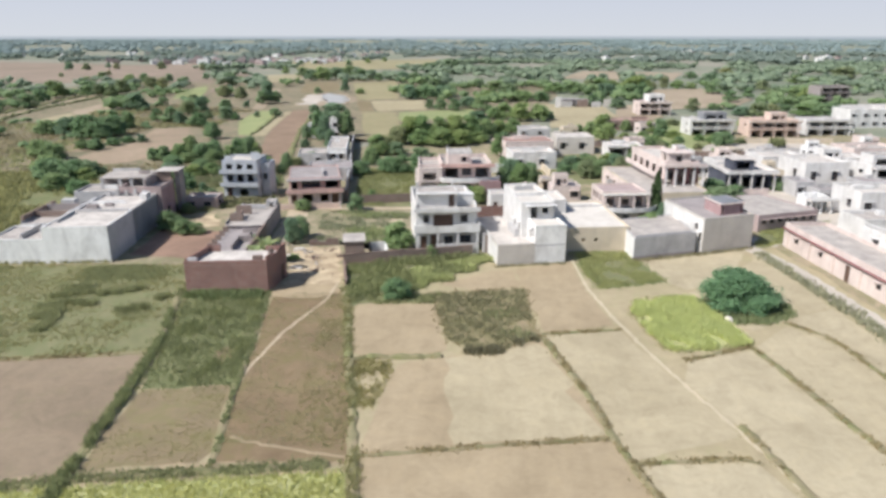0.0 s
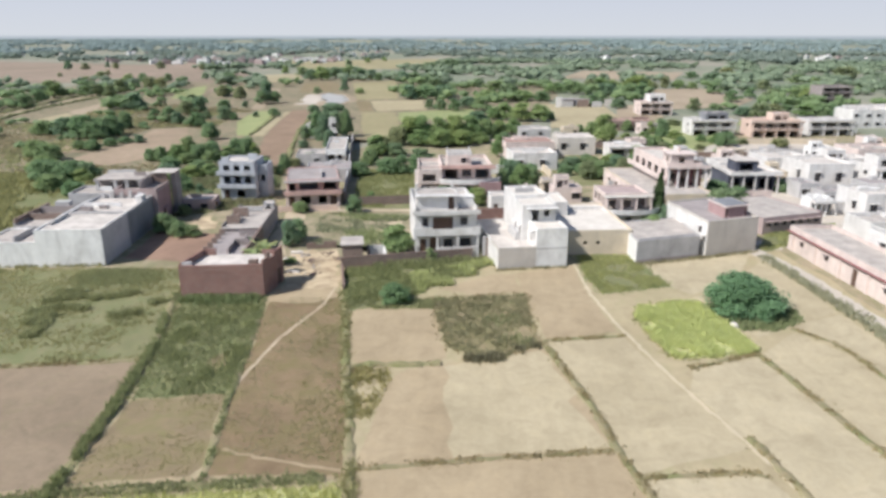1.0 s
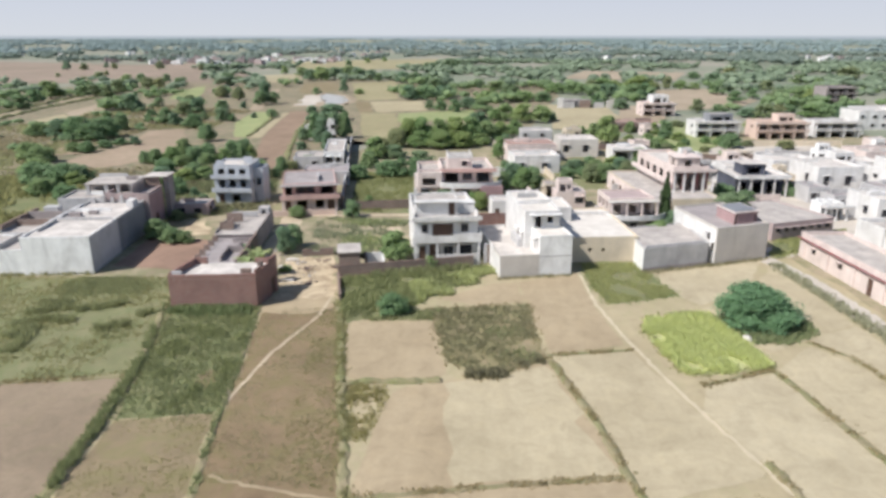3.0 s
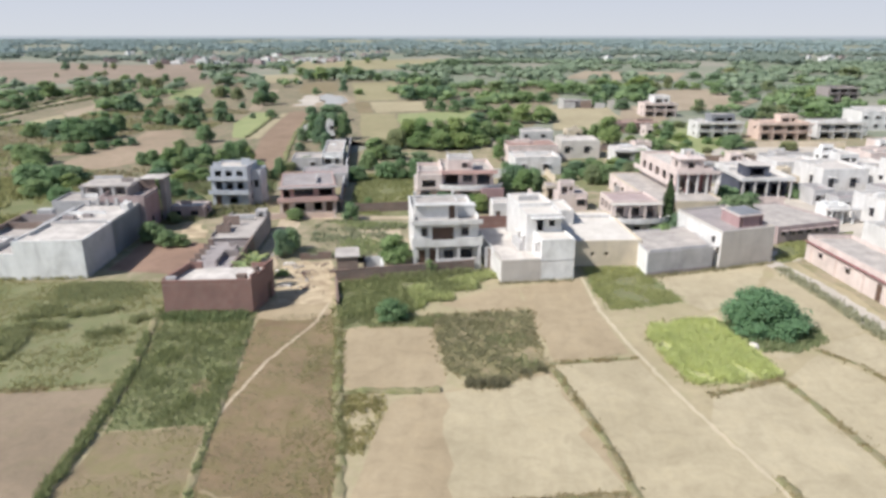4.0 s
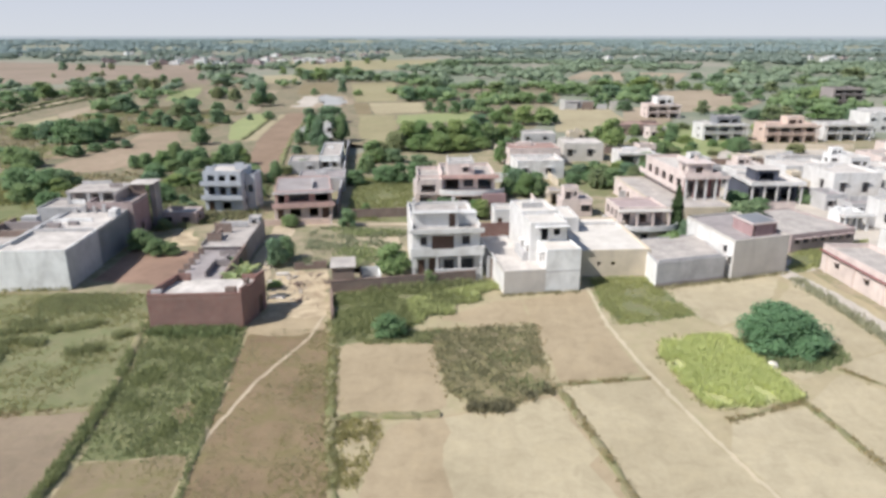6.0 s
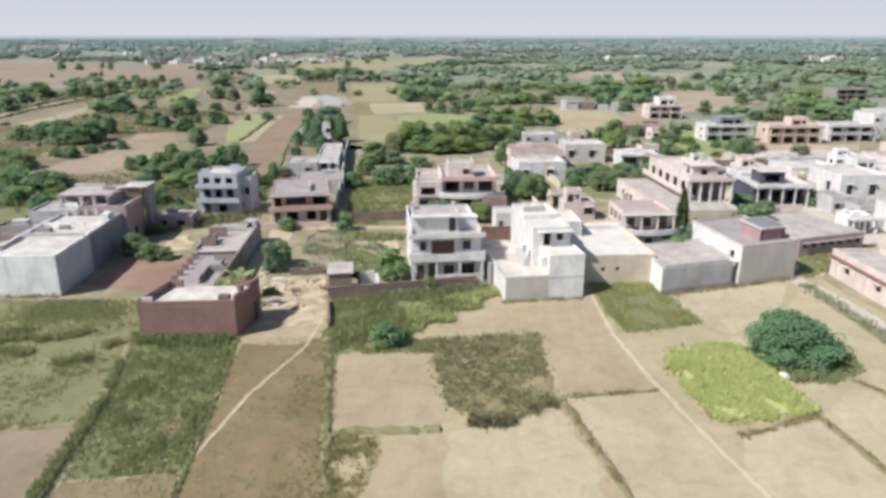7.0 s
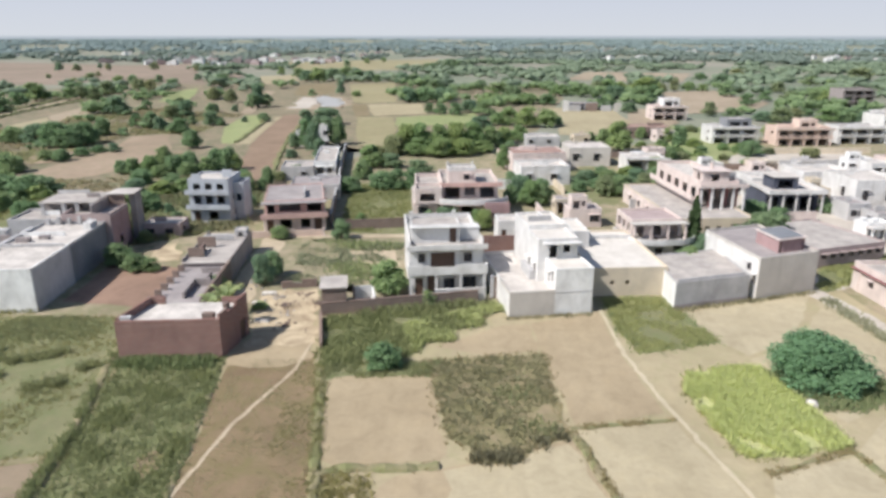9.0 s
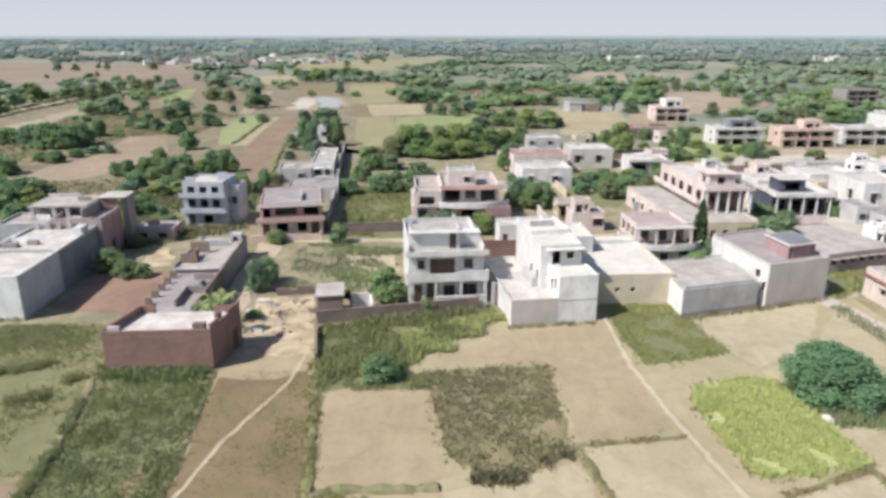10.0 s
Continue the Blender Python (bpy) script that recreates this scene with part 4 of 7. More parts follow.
# unfinished building behind it: roofless rooms, then a roofed half
h = House("unfinished grey brick building with pier stubs on its flat roofs", -35.2, 79.4, 8, name="unfinished_house")
h.block(0, 5.4, 0, 13, 0, 1.9, DARKRENDER, GREYROOF, 0, f=[(0.8, 1.8, 0, 1.6, "d")])
# right wall in darker brick, the shade of this side put into its colour
h.slab("shaded_brick_wall", 5.6, 5.85, 0, 13, 0, 2.7, OLDBRICK)
for i in range(6):
    h.slab("pier_stub", 0.05, 0.75, 0.8 + i * 2.1, 1.1 + i * 2.1, 1.916, 2.7, OLDBRICK)
for x0, x1, y0, y1, z in ((3.2, 3.45, 2.2, 6.4, 2.7), (3.454, 5.2, 6.2, 6.45, 2.8), (3.0, 5.2, 10.6, 10.85, 2.6), (4.2, 4.45, 8.0, 9.6, 2.5)):
    h.slab("low_wall", x0, x1, y0, y1, 1.92, z, DARKRENDER)
h.block(0, 5.85, 13.004, 26, 0, 2.5, DARKRENDER, ROOF, 0.35, sides="lr")
h.slab("roof_edge", 0, 5.85, 12.8, 12.996, 2.4, 2.52, PALEROOF)
h.slab("roof_wall", 0.3, 2.2, 15.0, 15.25, 2.62, 3.7, OLDBRICK)
h.slab("roof_wall", 1.4, 1.65, 15.254, 18, 2.62, 3.5, OLDBRICK)
h.slab("roof_wall", 0.3, 2.6, 19.2, 19.45, 2.62, 3.9, OLDBRICK)
h.slab("roof_wall", 0.3, 4.2, 22.2, 22.45, 2.62, 3.3, GREYWALL)
h.block(4.0, 5.6, 23.8, 25.6, 2.616, 3.4, GREYWALL, PALEROOF, 0.1, f=row(1, 1.6, 0.6, 0, 0.6, "o"))

# boundary wall with a small shed
h = House("weathered brick boundary wall along the houses", -17.6, 83.0, 17.5, name="boundary_wall", category="wall")
h.slab("wall_panel", 0, 17.6, 0, 0.25, 0, 1.4, OLDBRICK)
h.slab("coping", -0.03, 17.63, -0.03, 0.28, 1.402, 1.47, OLDBRICK)
h = House("low brick wall running out into the fields", -15.4, 74.6, 104, name="garden_wall", category="wall")
h.slab("wall_panel", 0, 8.2, 0, 0.23, 0, 0.8, OLDBRICK)
h.slab("coping", -0.02, 8.2, -0.03, 0.26, 0.802, 0.86, OLDBRICK)
h = House("small brick shed with a grey slab roof", -17.5, 83.35, 12, name="shed", category="shed")
h.block(0, 2.6, 0, 3.6, 0, 3.0, OLDBRICK, GREYROOF, 0, r=[(0.9, 2.0, 0, 2.0, "d")])
h.slab("roof_edge", -0.2, 2.8, -0.2, 3.8, 3.016, 3.12, ROOF)
h = House("roofless brick lean-to against the boundary wall", -14.4, 85.0, 14, name="lean_to", category="shed")
h.slab("wall_panel", 0, 0.2, 0, 3.0, 0, 1.9, OLDBRICK)
h.slab("wall_panel", 0.204, 2.2, 2.8, 3.0, 0, 1.7, WHITE)
h.slab("wall_panel", 2.204, 2.4, 0, 3.0, 0, 1.5, OLDWHITE)

def heap(name, label, category, places, size, material, seed):
    """Loose bricks and lumps lying about, as one mesh."""
    r = random.Random(seed)
    g = Geo()
    for x, y, spread, n, top in places:
        for i in range(n):
            d = abs(r.gauss(0, spread))
            a = r.uniform(0, math.tau)
            k, e = len(g.v), size * r.uniform(0.6, 1.5)
            z = max(0, top * (1 - d / (2 * spread))) * r.uniform(0.2, 1)
            g.box(-e, e, -e * 0.5, e * 0.5, -e * 0.2, e * 0.7)
            m = pose(x + d * math.cos(a), y + d * math.sin(a), z + 0.03, r.uniform(-25, 25), r.uniform(-25, 25), r.uniform(0, 180))
            g.v[k:] = [tuple(m @ Vector(v)) for v in g.v[k:]]
    return setting(name, g, material, label, category, "stuff")


h = House("broken low brick wall behind the sandy yard", -24.3, 90.8, 15, name="yard_wall", category="wall", group="yard walls")
for x0, x1, z in ((0, 1.3, 0.9), (1.304, 2.4, 0.6), (2.404, 4.2, 1.0)):
    h.slab("wall_panel", x0, x1, 0, 0.3, 0, z, OLDBRICK)
h = House("brown brick wall along the overgrown plot", -22.6, 116.9, 14, name="yard_wall", category="wall", group="yard walls")
h.slab("wall_panel", 0, 9.9, 0, 0.25, 0, 1.5, OLDBRICK)
h.slab("coping", -0.03, 9.93, -0.03, 0.28, 1.502, 1.57, OLDBRICK)
for x, y, turn, w, d in ((-25.2, 88.9, 12, 1.6, 0.7), (-25.4, 85.9, 4, 1.5, 0.5), (-23.4, 80.9, -6, 1.5, 0.5)):
    g = Geo().box(-w / 2, w / 2, -d / 2, d / 2, 0.02, 0.2).box(-w / 2 + 0.1, w / 2 - 0.2, -d / 2 + 0.05, d / 2 - 0.08, 0.204, 0.3)
    slab = tagged(new("concrete_slab", g.mesh("concrete_slab", LIMEROOF)), "pale broken concrete slab lying in the sandy yard", "slab", "slabs in the yard", "thing")
    slab.matrix_world = pose(x, y, 0.02, 0, 0, turn)
heap("rubble", "brick rubble scattered over the sandy yard", "rubble", [(-20.4, 80.6, 1.6, 18, 0.15), (-22.3, 85.4, 1.0, 26, 0.4), (-18.6, 86.6, 1.0, 22, 0.3), (-20.6, 89.6, 1.4, 20, 0.2)], 0.12, OLDBRICK, 3)
heap("rubble", "pale stone rubble in the sandy yard", "rubble", [(-21.4, 83.2, 1.2, 10, 0.1), (-24.0, 88.0, 0.7, 16, 0.3), (-28.4, 92, 1.4, 20, 0.2)], 0.13, ROOF, 4)

# three-storey white house
h = House("three-storey white house with balconies", -8.5, 88.3, 10, name="white_house")
h.block(0, 8.5, 1.3, 14, 0, 3.1, WHITE, ROOF, 0, f=[(0.6, 1.5, 0, 2.2, "d"), (2.0, 3.4, 0, 2.4, "d"), (3.9, 5.2, 0.7, 2.2, "w"), (5.8, 7.7, 0.7, 2.3, "w")], r=row(2, 12.7, 1.0, 1.0, 2.2))
h.block(0, 8.5, 1.3, 14, 3.12, 5.9, WHITE, ROOF, 0, f=[(1.0, 1.8, 0.9, 2.1, "w"), (2.4, 5.2, 0.0, 2.1, "d"), (6.2, 7.2, 0.9, 2.1, "w")], r=row(2, 12.7, 1.0, 1.0, 2.2))
h.slab("balcony_floor", -0.3, 8.8, -0.1, 1.296, 3.0, 3.14, WHITE)
h.slab("balcony_wall", -0.3, 2.2, -0.1, 0.04, 3.144, 4.1, WHITE)
h.slab("balcony_wall", 2.204, 5.4, -0.1, 0.04, 3.144, 3.9, WHITE)
h.slab("balcony_wall", 5.404, 8.8, -0.1, 0.04, 3.144, 4.1, WHITE)
h.slab("balcony_wall", -0.3, -0.16, 0.044, 1.29, 3.144, 4.1, WHITE)
h.slab("balcony_wall", 8.66, 8.8, 0.044, 1.29, 3.144, 4.1, WHITE)
for x in (0, 2.9, 5.7, 8.4):
    h.pillar(x + 0.05, 0.1, 0, 2.996, 0.28, WHITE)
h.slab("roof_edge", -0.35, 8.85, 0.2, 1.29, 5.8, 5.92, WHITE)
h.slab("roof_edge_lip", -0.35, 8.85, 0.2, 0.34, 5.924, 6.4, WHITE)
h.parapet(0, 8.5, 1.3, 14, 5.916, 0.6, WHITE, sides="blr")
h.block(0.3, 5.9, 2.6, 6.6, 5.92, 8.0, WHITE, ROOF, 0.14, f=[(4.4, 5.2, 0.05, 1.9, "d")])
h.slab("roof_edge", 0.0, 6.2, 2.0, 2.596, 7.9, 8.05, WHITE)
h.slab("stair_wall", 6.0, 8.3, 3.6, 3.8, 5.93, 7.4, WHITE)
h.slab("stair_wall", 8.1, 8.3, 3.804, 9.0, 5.93, 7.0, WHITE)
h.slab("stair_roof", 5.95, 8.4, 3.5, 5.4, 7.404, 7.5, WHITE)
for x in (0.5, 5.6):
    h.pillar(x, 6.2, 8.02, 8.9, 0.3, WHITE)

h = House("brown plastered gate wall of the white house", 0.9, 89.9, 12, name="gate_wall", category="wall")
h.slab("wall_panel", 0, 1.9, 0, 0.25, 0, 2.5, OLDBRICK)
h.slab("pier", -0.35, -0.002, -0.05, 0.3, 0, 2.7, GREYWALL)
h = House("low white forecourt wall of the white house", -5.7, 87.8, 11, name="forecourt_wall", category="wall")
h.slab("wall_panel", 0, 5.8, 0, 0.2, 0, 1.5, WHITE)
h.slab("coping", -0.03, 5.83, -0.03, 0.23, 1.502, 1.57, WHITE)

# white corner house with a terrace and a tower
h = House("white house with a walled terrace and a two-storey tower", 2.6, 84.1, 13, name="terrace_house")
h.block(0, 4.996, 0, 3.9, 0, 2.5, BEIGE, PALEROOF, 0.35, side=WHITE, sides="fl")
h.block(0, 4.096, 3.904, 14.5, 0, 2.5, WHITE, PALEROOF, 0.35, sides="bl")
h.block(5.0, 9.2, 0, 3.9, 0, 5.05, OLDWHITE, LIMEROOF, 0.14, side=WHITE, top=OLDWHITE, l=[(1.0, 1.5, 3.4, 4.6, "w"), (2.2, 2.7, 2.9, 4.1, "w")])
h.slab("plinth_band", 5.0, 9.22, -0.03, -0.002, 2.5, 2.62, GREYWALL)
h.block(4.1, 8.7, 3.904, 8.6, 0, 7.2, WHITE, LIMEROOF, 0.2, f=[(1.3, 2.2, 5.15, 6.85, "o"), (2.9, 3.7, 5.8, 6.6, "o")], l=[(0.8, 1.5, 3.2, 4.4, "w"), (3.0, 3.8, 3.4, 4.4, "w")])
h.slab("sun_shade", 4.6, 8.9, 3.1, 3.9, 6.95, 7.05, WHITE)
h.block(4.3, 8.9, 8.604, 15, 0, 7.4, WHITE, LIMEROOF, 0.3, f=[(2.6, 3.5, 7.0, 7.38, "o")], r=[(1.0, 1.8, 5.0, 6.4, "w"), (3.2, 3.9, 5.0, 6.4, "w")])
h.slab("roof_wall", 5.0, 7.8, 11.4, 11.6, 7.416, 8.1, GREYWALL)
h.slab("roof_wall", 6.9, 7.1, 11.604, 14.4, 7.416, 7.9, WHITE)
h.slab("stair_flight", 3.4, 4.0, 4.5, 8.5, 2.516, 3.6, GREYWALL)

# cream walled house beside it
h = House("low house with a cream front wall and a white roof", 13.1, 91.2, 8, name="cream_house")
h.block(-1.2, 7.9, 0, 16, 0, 3.2, CREAM, LIMEROOF, 0.25, side=WHITE, f=[(2.4, 2.9, 1.4, 1.9, "o"), (4.2, 4.7, 1.4, 1.9, "o")])
h.block(-1.1, 1.0, 9.0, 15.6, 3.214, 5.0, WHITE, LIMEROOF, 0.3, r=[(0.8, 1.5, 0.5, 1.4, "w"), (2.4, 3.1, 0.5, 1.4, "w")])
h.slab("roof_wall", 1.2, 7.6, 12.4, 12.55, 3.214, 3.7, WHITE)

# grey walled enclosure and the beige house
h = House("single-storey cement-rendered house with a flat grey roof", 20.8, 87.8, 21, 0.3, name="grey_house")
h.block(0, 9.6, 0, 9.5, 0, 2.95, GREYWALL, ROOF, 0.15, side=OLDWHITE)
h.slab("roof_wall", 0.4, 9.2, 0.5, 0.62, 2.966, 3.25, GREYWALL)
h.slab("plinth", -0.04, 9.64, -0.05, -0.002, 0, 0.5, GREYROOF)
h = House("two-storey beige house with a white flank", 30.7, 91.3, 23, 0.18, name="beige_house")
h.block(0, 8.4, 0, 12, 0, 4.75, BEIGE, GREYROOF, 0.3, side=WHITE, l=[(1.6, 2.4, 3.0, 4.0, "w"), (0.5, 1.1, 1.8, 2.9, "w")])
h.block(3.6, 7.4, 1.6, 6.0, 4.766, 6.2, MAUVE, GREYROOF, 0.1, f=[(0.15, 0.5, 0, 1.3, "o"), (3.3, 3.7, 0, 1.3, "o")], top=PALEPINK)
h.slab("roof_edge", 3.4, 7.6, 1.4, 6.2, 6.33, 6.42, PALEPINK)
h.slab("roof_cover", 3.75, 7.25, 1.75, 5.85, 6.424, 6.5, STEEL)

h = House("long low grey building with a row of small windows", 42.4, 103.2, 23, name="low_building", category="building")
h.block(0, 11.5, 0, 12.5, 0, 2.5, DUSKY, ROOF, 0.15, f=row(7, 11.5, 0.9, 1.2, 1.9, "w"))

# long pale pink building along the lane
h = House("long pale pink building with pillars along the lane", 43.6, 96.5, -84, name="long_pink_building", category="building")
h.block(0, 42, 0, 6.0, 0, 2.9, PALEPINK, ROOF, 0.45, top=PALEPINK, f=[(3, 3.9, 1.2, 2.0, "w"), (9, 9.9, 1.2, 2.0, "w"), (15, 16, 0, 2.1, "d"), (21, 21.9, 1.2, 2.0, "w"), (27, 27.9, 1.2, 2.0, "w"), (33, 34, 0, 2.1, "d")])
h.slab("sun_shade", -0.2, 42.2, -0.4, -0.004, 2.6, 2.68, MAROON, "thin maroon sunshade along the front")
for i in range(8):
    h.slab("buttress", 1.2 + i * 5.6, 1.5 + i * 5.6, -0.2, -0.002, 0, 2.5, PALEPINK)
h.block(8, 42, 6.004, 12, 0, 4.4, WHITE, ROOF, 0.5, f=row(9, 34, 1.2, 3.2, 4.1, "w"))
h.rail(8, 42, 6.1, 4.93, 0.7, WHITE)

# house with a round balcony
h = House("two-storey house with a curved white balcony", 19.2, 104.4, 9, name="balcony_house")
h.block(0, 8.6, 0, 9, 0, 2.9, WHITE, ROOF, 0, f=[(1.2, 2.2, 0, 2.1, "d"), (3.4, 4.6, 0.8, 2.1, "w"), (6.2, 7.6, 0, 2.3, "o")])
g = h.geo()
rim = [(4.3 + 5.0 * math.cos(a), 0.2 - 2.2 * math.sin(a)) for a in (math.pi * i / 16 for i in range(17))]
k = len(g.v)
g.v += [(x, y, z) for z in (2.93, 3.05) for x, y in rim]
g.f += [tuple(range(17)), tuple(reversed(range(17, 34)))] + [(i, i + 17, i + 18, i + 1) for i in range(16)]
g.part("balcony_floor", WHITE, h.root)
g = h.geo()
for r0 in (1.0, 0.97):
    g.v += [(4.3 + 5.0 * r0 * math.cos(a), 0.2 - 2.2 * r0 * math.sin(a), z) for z in (3.054, 3.75) for a in (math.pi * i / 16 for i in range(17))]
for o in (0, 34):
    g.f += [(o + i, o + i + 1, o + i + 18, o + i + 17) for i in range(16)]
g.f += [(17 + i, 18 + i, 52 + i, 51 + i) for i in range(16)]
g.part("balcony_wall", WHITE, h.root, "curved white balcony wall")
h.block(0.4, 8.2, 2.2, 9, 3.06, 5.4, PALEPINK, DUSKY, 0.35, f=[(0.5, 2.0, 0, 2.0, "o"), (2.9, 4.7, 0.2, 2.0, "o"), (5.5, 7.2, 0, 2.0, "o")], l=row(3, 6.8, 1.3, 0.5, 2.0, "o"))
h.slab("roof_edge", 0.0, 8.6, 0.6, 2.196, 5.3, 5.42, BEIGE)
for x in (0.4, 3.0, 5.6, 8.2):
    h.pillar(x, 0.9, 3.06, 5.296, 0.26, PALEPINK)

h.root.scale = (0.9, 0.92, 0.92)

# pink house behind the white one
h = House("two-storey pale pink house with a curved balcony and a roof room", -12.4, 124, 8, name="pink_house")
h.block(0, 14.5, 0, 13, 0, 2.9, PALEPINK, ROOF, 0, f=[(0.8, 2.4, 0.5, 2.2, "w"), (4.0, 6.6, 0, 2.4, "o"), (7.4, 10.0, 0, 2.4, "o"), (11.2, 13.6, 0, 2.4, "o")], l=[(4, 5.2, 1, 2.2, "o"), (8, 9.2, 1, 2.2, "o")])
g = h.geo()
rim = [(9.5 - 6.0 * math.cos(a), -0.004 - 2.6 * math.sin(a)) for a in (math.pi * i / 18 for i in range(19))]
g.v += [(x, y, z) for z in (2.86, 3.0) for x, y in rim]
g.f += [tuple(reversed(range(19))), tuple(range(19, 38))] + [(i, i + 1, i + 20, i + 19) for i in range(18)]
g.part("balcony_floor", PALEPINK, h.root)
g = h.geo()
for r0 in (1.0, 0.97):
    g.v += [(9.5 - 6.0 * r0 * math.cos(a), -0.004 - 2.6 * r0 * math.sin(a), z) for z in (3.004, 3.8) for a in (math.pi * i / 18 for i in range(19))]
for o in (0, 38):
    g.f += [(o + i, o + i + 1, o + i + 20, o + i + 19) for i in range(18)]
g.f += [(19 + i, 20 + i, 58 + i, 57 + i) for i in range(18)]
g.part("balcony_wall", WHITE, h.root, "curved white balcony wall")
for x in (4.6, 7.6, 11.4, 14.4):
    h.pillar(x, -1.2, 0, 2.856, 0.3, PINK)
h.block(0.3, 4.6, -1.2, 3.0, 2.92, 4.9, PALEPINK, ROOF, 0.5, f=[(0.8, 3.2, 0.4, 1.7, "o")])
h.block(4.8, 14.2, 2.4, 12.7, 2.92, 5.2, PALEPINK, ROOF, 0, f=[(0.6, 3.0, 0.1, 2.0, "o"), (3.8, 5.6, 0.5, 1.9, "w"), (6.4, 8.8, 0.1, 2.0, "o")], r=row(2, 10.3, 2.0, 0.3, 2.0, "o"))
h.slab("roof_edge", 4.4, 14.8, 1.2, 2.396, 5.1, 5.24, PINK)
h.slab("roof_edge_lip", 4.4, 14.8, 1.2, 1.34, 5.244, 5.8, PINK)
h.parapet(4.8, 14.2, 2.4, 12.7, 5.216, 0.6, PALEPINK, sides="blr")
h.block(0.6, 4.796, 3.2, 12.7, 2.92, 4.6, PALEPINK, ROOF, 0.6, l=[(2.2, 3.2, 0.4, 1.4, "o"), (6, 7, 0.4, 1.4, "o")])
h.block(6.0, 10.6, 4.0, 8.0, 5.216, 7.2, PALEPINK, ROOF, 0.45, f=[(2.6, 3.6, 0.5, 1.5, "w")], top=WHITE)
for x in (6.2, 10.4):
    for y in (4.2, 7.8):
        h.pillar(x, y, 7.68, 8.2, 0.22, WHITE)
h.block(11.4, 15.2, -4.0, -2.8, 0, 3.2, MAUVE, ROOF, 0.2, f=[(0.8, 2.6, 0.4, 2.0, "o")])

h = House("small white house in a courtyard", 1.4, 111.5, 8, name="courtyard_house")
h.block(0, 4.4, 0, 4.0, 0, 3.0, WHITE, PALEROOF, 0.4, f=[(0.5, 1.2, 0, 2.1, "d"), (2.4, 3.6, 0.8, 2.0, "w")])
h = House("reddish brick courtyard wall", -1.4, 107.0, 7, name="courtyard_wall", category="wall")
h.slab("wall_panel", 0, 8.2, 0, 0.25, 0, 2.3, BRICK)
h.slab("coping", -0.03, 8.23, -0.03, 0.28, 2.302, 2.37, BRICK)

# grey-blue tall house and the pink-fronted house by the lane
h = House("tall narrow pale blue house with open balconies", -47.6, 119.0, 3, name="blue_house")
h.block(0, 6.4, 0, 6.5, 0, 2.6, BLUEGREY, ROOF, 0, f=[(0.6, 1.6, 0, 2.1, "d"), (3.0, 4.4, 0.7, 2.0, "o")], r=[(2, 3, 1, 2, "w")])
h.block(0, 6.4, 0, 6.5, 2.62, 5.0, BLUEGREY, ROOF, 0, f=row(3, 6.4, 1.1, 0.6, 2.0, "o"), r=[(2, 3, 0.8, 1.8, "w")])
h.block(0, 6.4, 0, 6.5, 5.02, 6.9, BLUEGREY, PALEROOF, 0.35, f=row(3, 6.4, 1.1, 0.5, 1.5, "o"))
for z in (2.5, 4.9):
    h.slab("balcony_floor", -0.3, 6.7, -0.9, -0.004, z, z + 0.11, BLUEGREY)
    h.slab("balcony_wall", -0.3, 6.7, -0.9, -0.78, z + 0.114, z + 0.75, BLUEGREY)
h.block(6.404, 8.0, 2.4, 6.5, 0, 6.0, BLUEGREY, ROOF, 0.3, f=[(0.4, 1.2, 3.2, 4.4, "o")])
h.slab("roof_wall", 4.6, 6.2, 3.0, 3.2, 6.92, 8.2, BLUEGREY)
h.slab("roof_wall", 0.2, 1.6, 1.2, 1.4, 6.92, 7.8, BLUEGREY)
h = House("low peach forecourt wall of the pink-fronted house", -36.2, 111.2, 12, name="forecourt_wall", category="wall")
h.slab("wall_panel", 0, 5.0, 0, 0.2, 0, 1.0, PEACH)
h.slab("wall_panel", 6.2, 11.5, 0, 0.2, 0, 1.0, PEACH)
for x in (5.0, 5.9, 11.52):
    h.pillar(x + 0.16, 0.1, 0, 1.3, 0.28, PALEPINK)
h = House("house with a pink balcony front and a grey flat roof", -34.2, 114.4, 15, name="pink_front_house")
h.block(0, 9.4, 0, 13, 0, 2.5, PALEPINK, ROOF, 0, f=[(0.5, 1.5, 0, 2.0, "d"), (2.5, 4.2, 0.6, 2.0, "o"), (5.6, 7, 0.6, 2.0, "o"), (7.6, 8.8, 0, 2.0, "d")])
h.slab("balcony_floor", -0.3, 9.7, -1.2, -0.004, 2.4, 2.54, PINK)
h.slab("balcony_wall", -0.3, 9.7, -1.2, -1.08, 2.544, 3.2, PINK)
h.block(0.2, 9.3, 1.0, 13, 2.52, 4.6, PINK, GREYROOF, 0.15, f=[(0.4, 1.5, 0, 1.8, "o"), (2.2, 5.4, 0.5, 1.8, "w"), (6.4, 8.6, 0.3, 1.8, "o")], r=row(3, 12, 1.0, 0.6, 1.6))
h.slab("roof_edge", -0.2, 9.6, -0.6, 0.996, 4.5, 4.62, GREYROOF)
h.slab("roof_wall", 6.2, 6.4, 3, 8, 4.64, 5.4, GREYWALL)

h = House("long dark boundary wall beside the overgrown plot", -24.6, 118.4, 100.3, name="boundary_wall", category="wall")
h.slab("wall_panel", 0, 74, 0, 0.25, 0, 2.2, OLDBRICK)
h.slab("coping", -0.03, 74.03, -0.03, 0.28, 2.202, 2.27, GREYWALL)

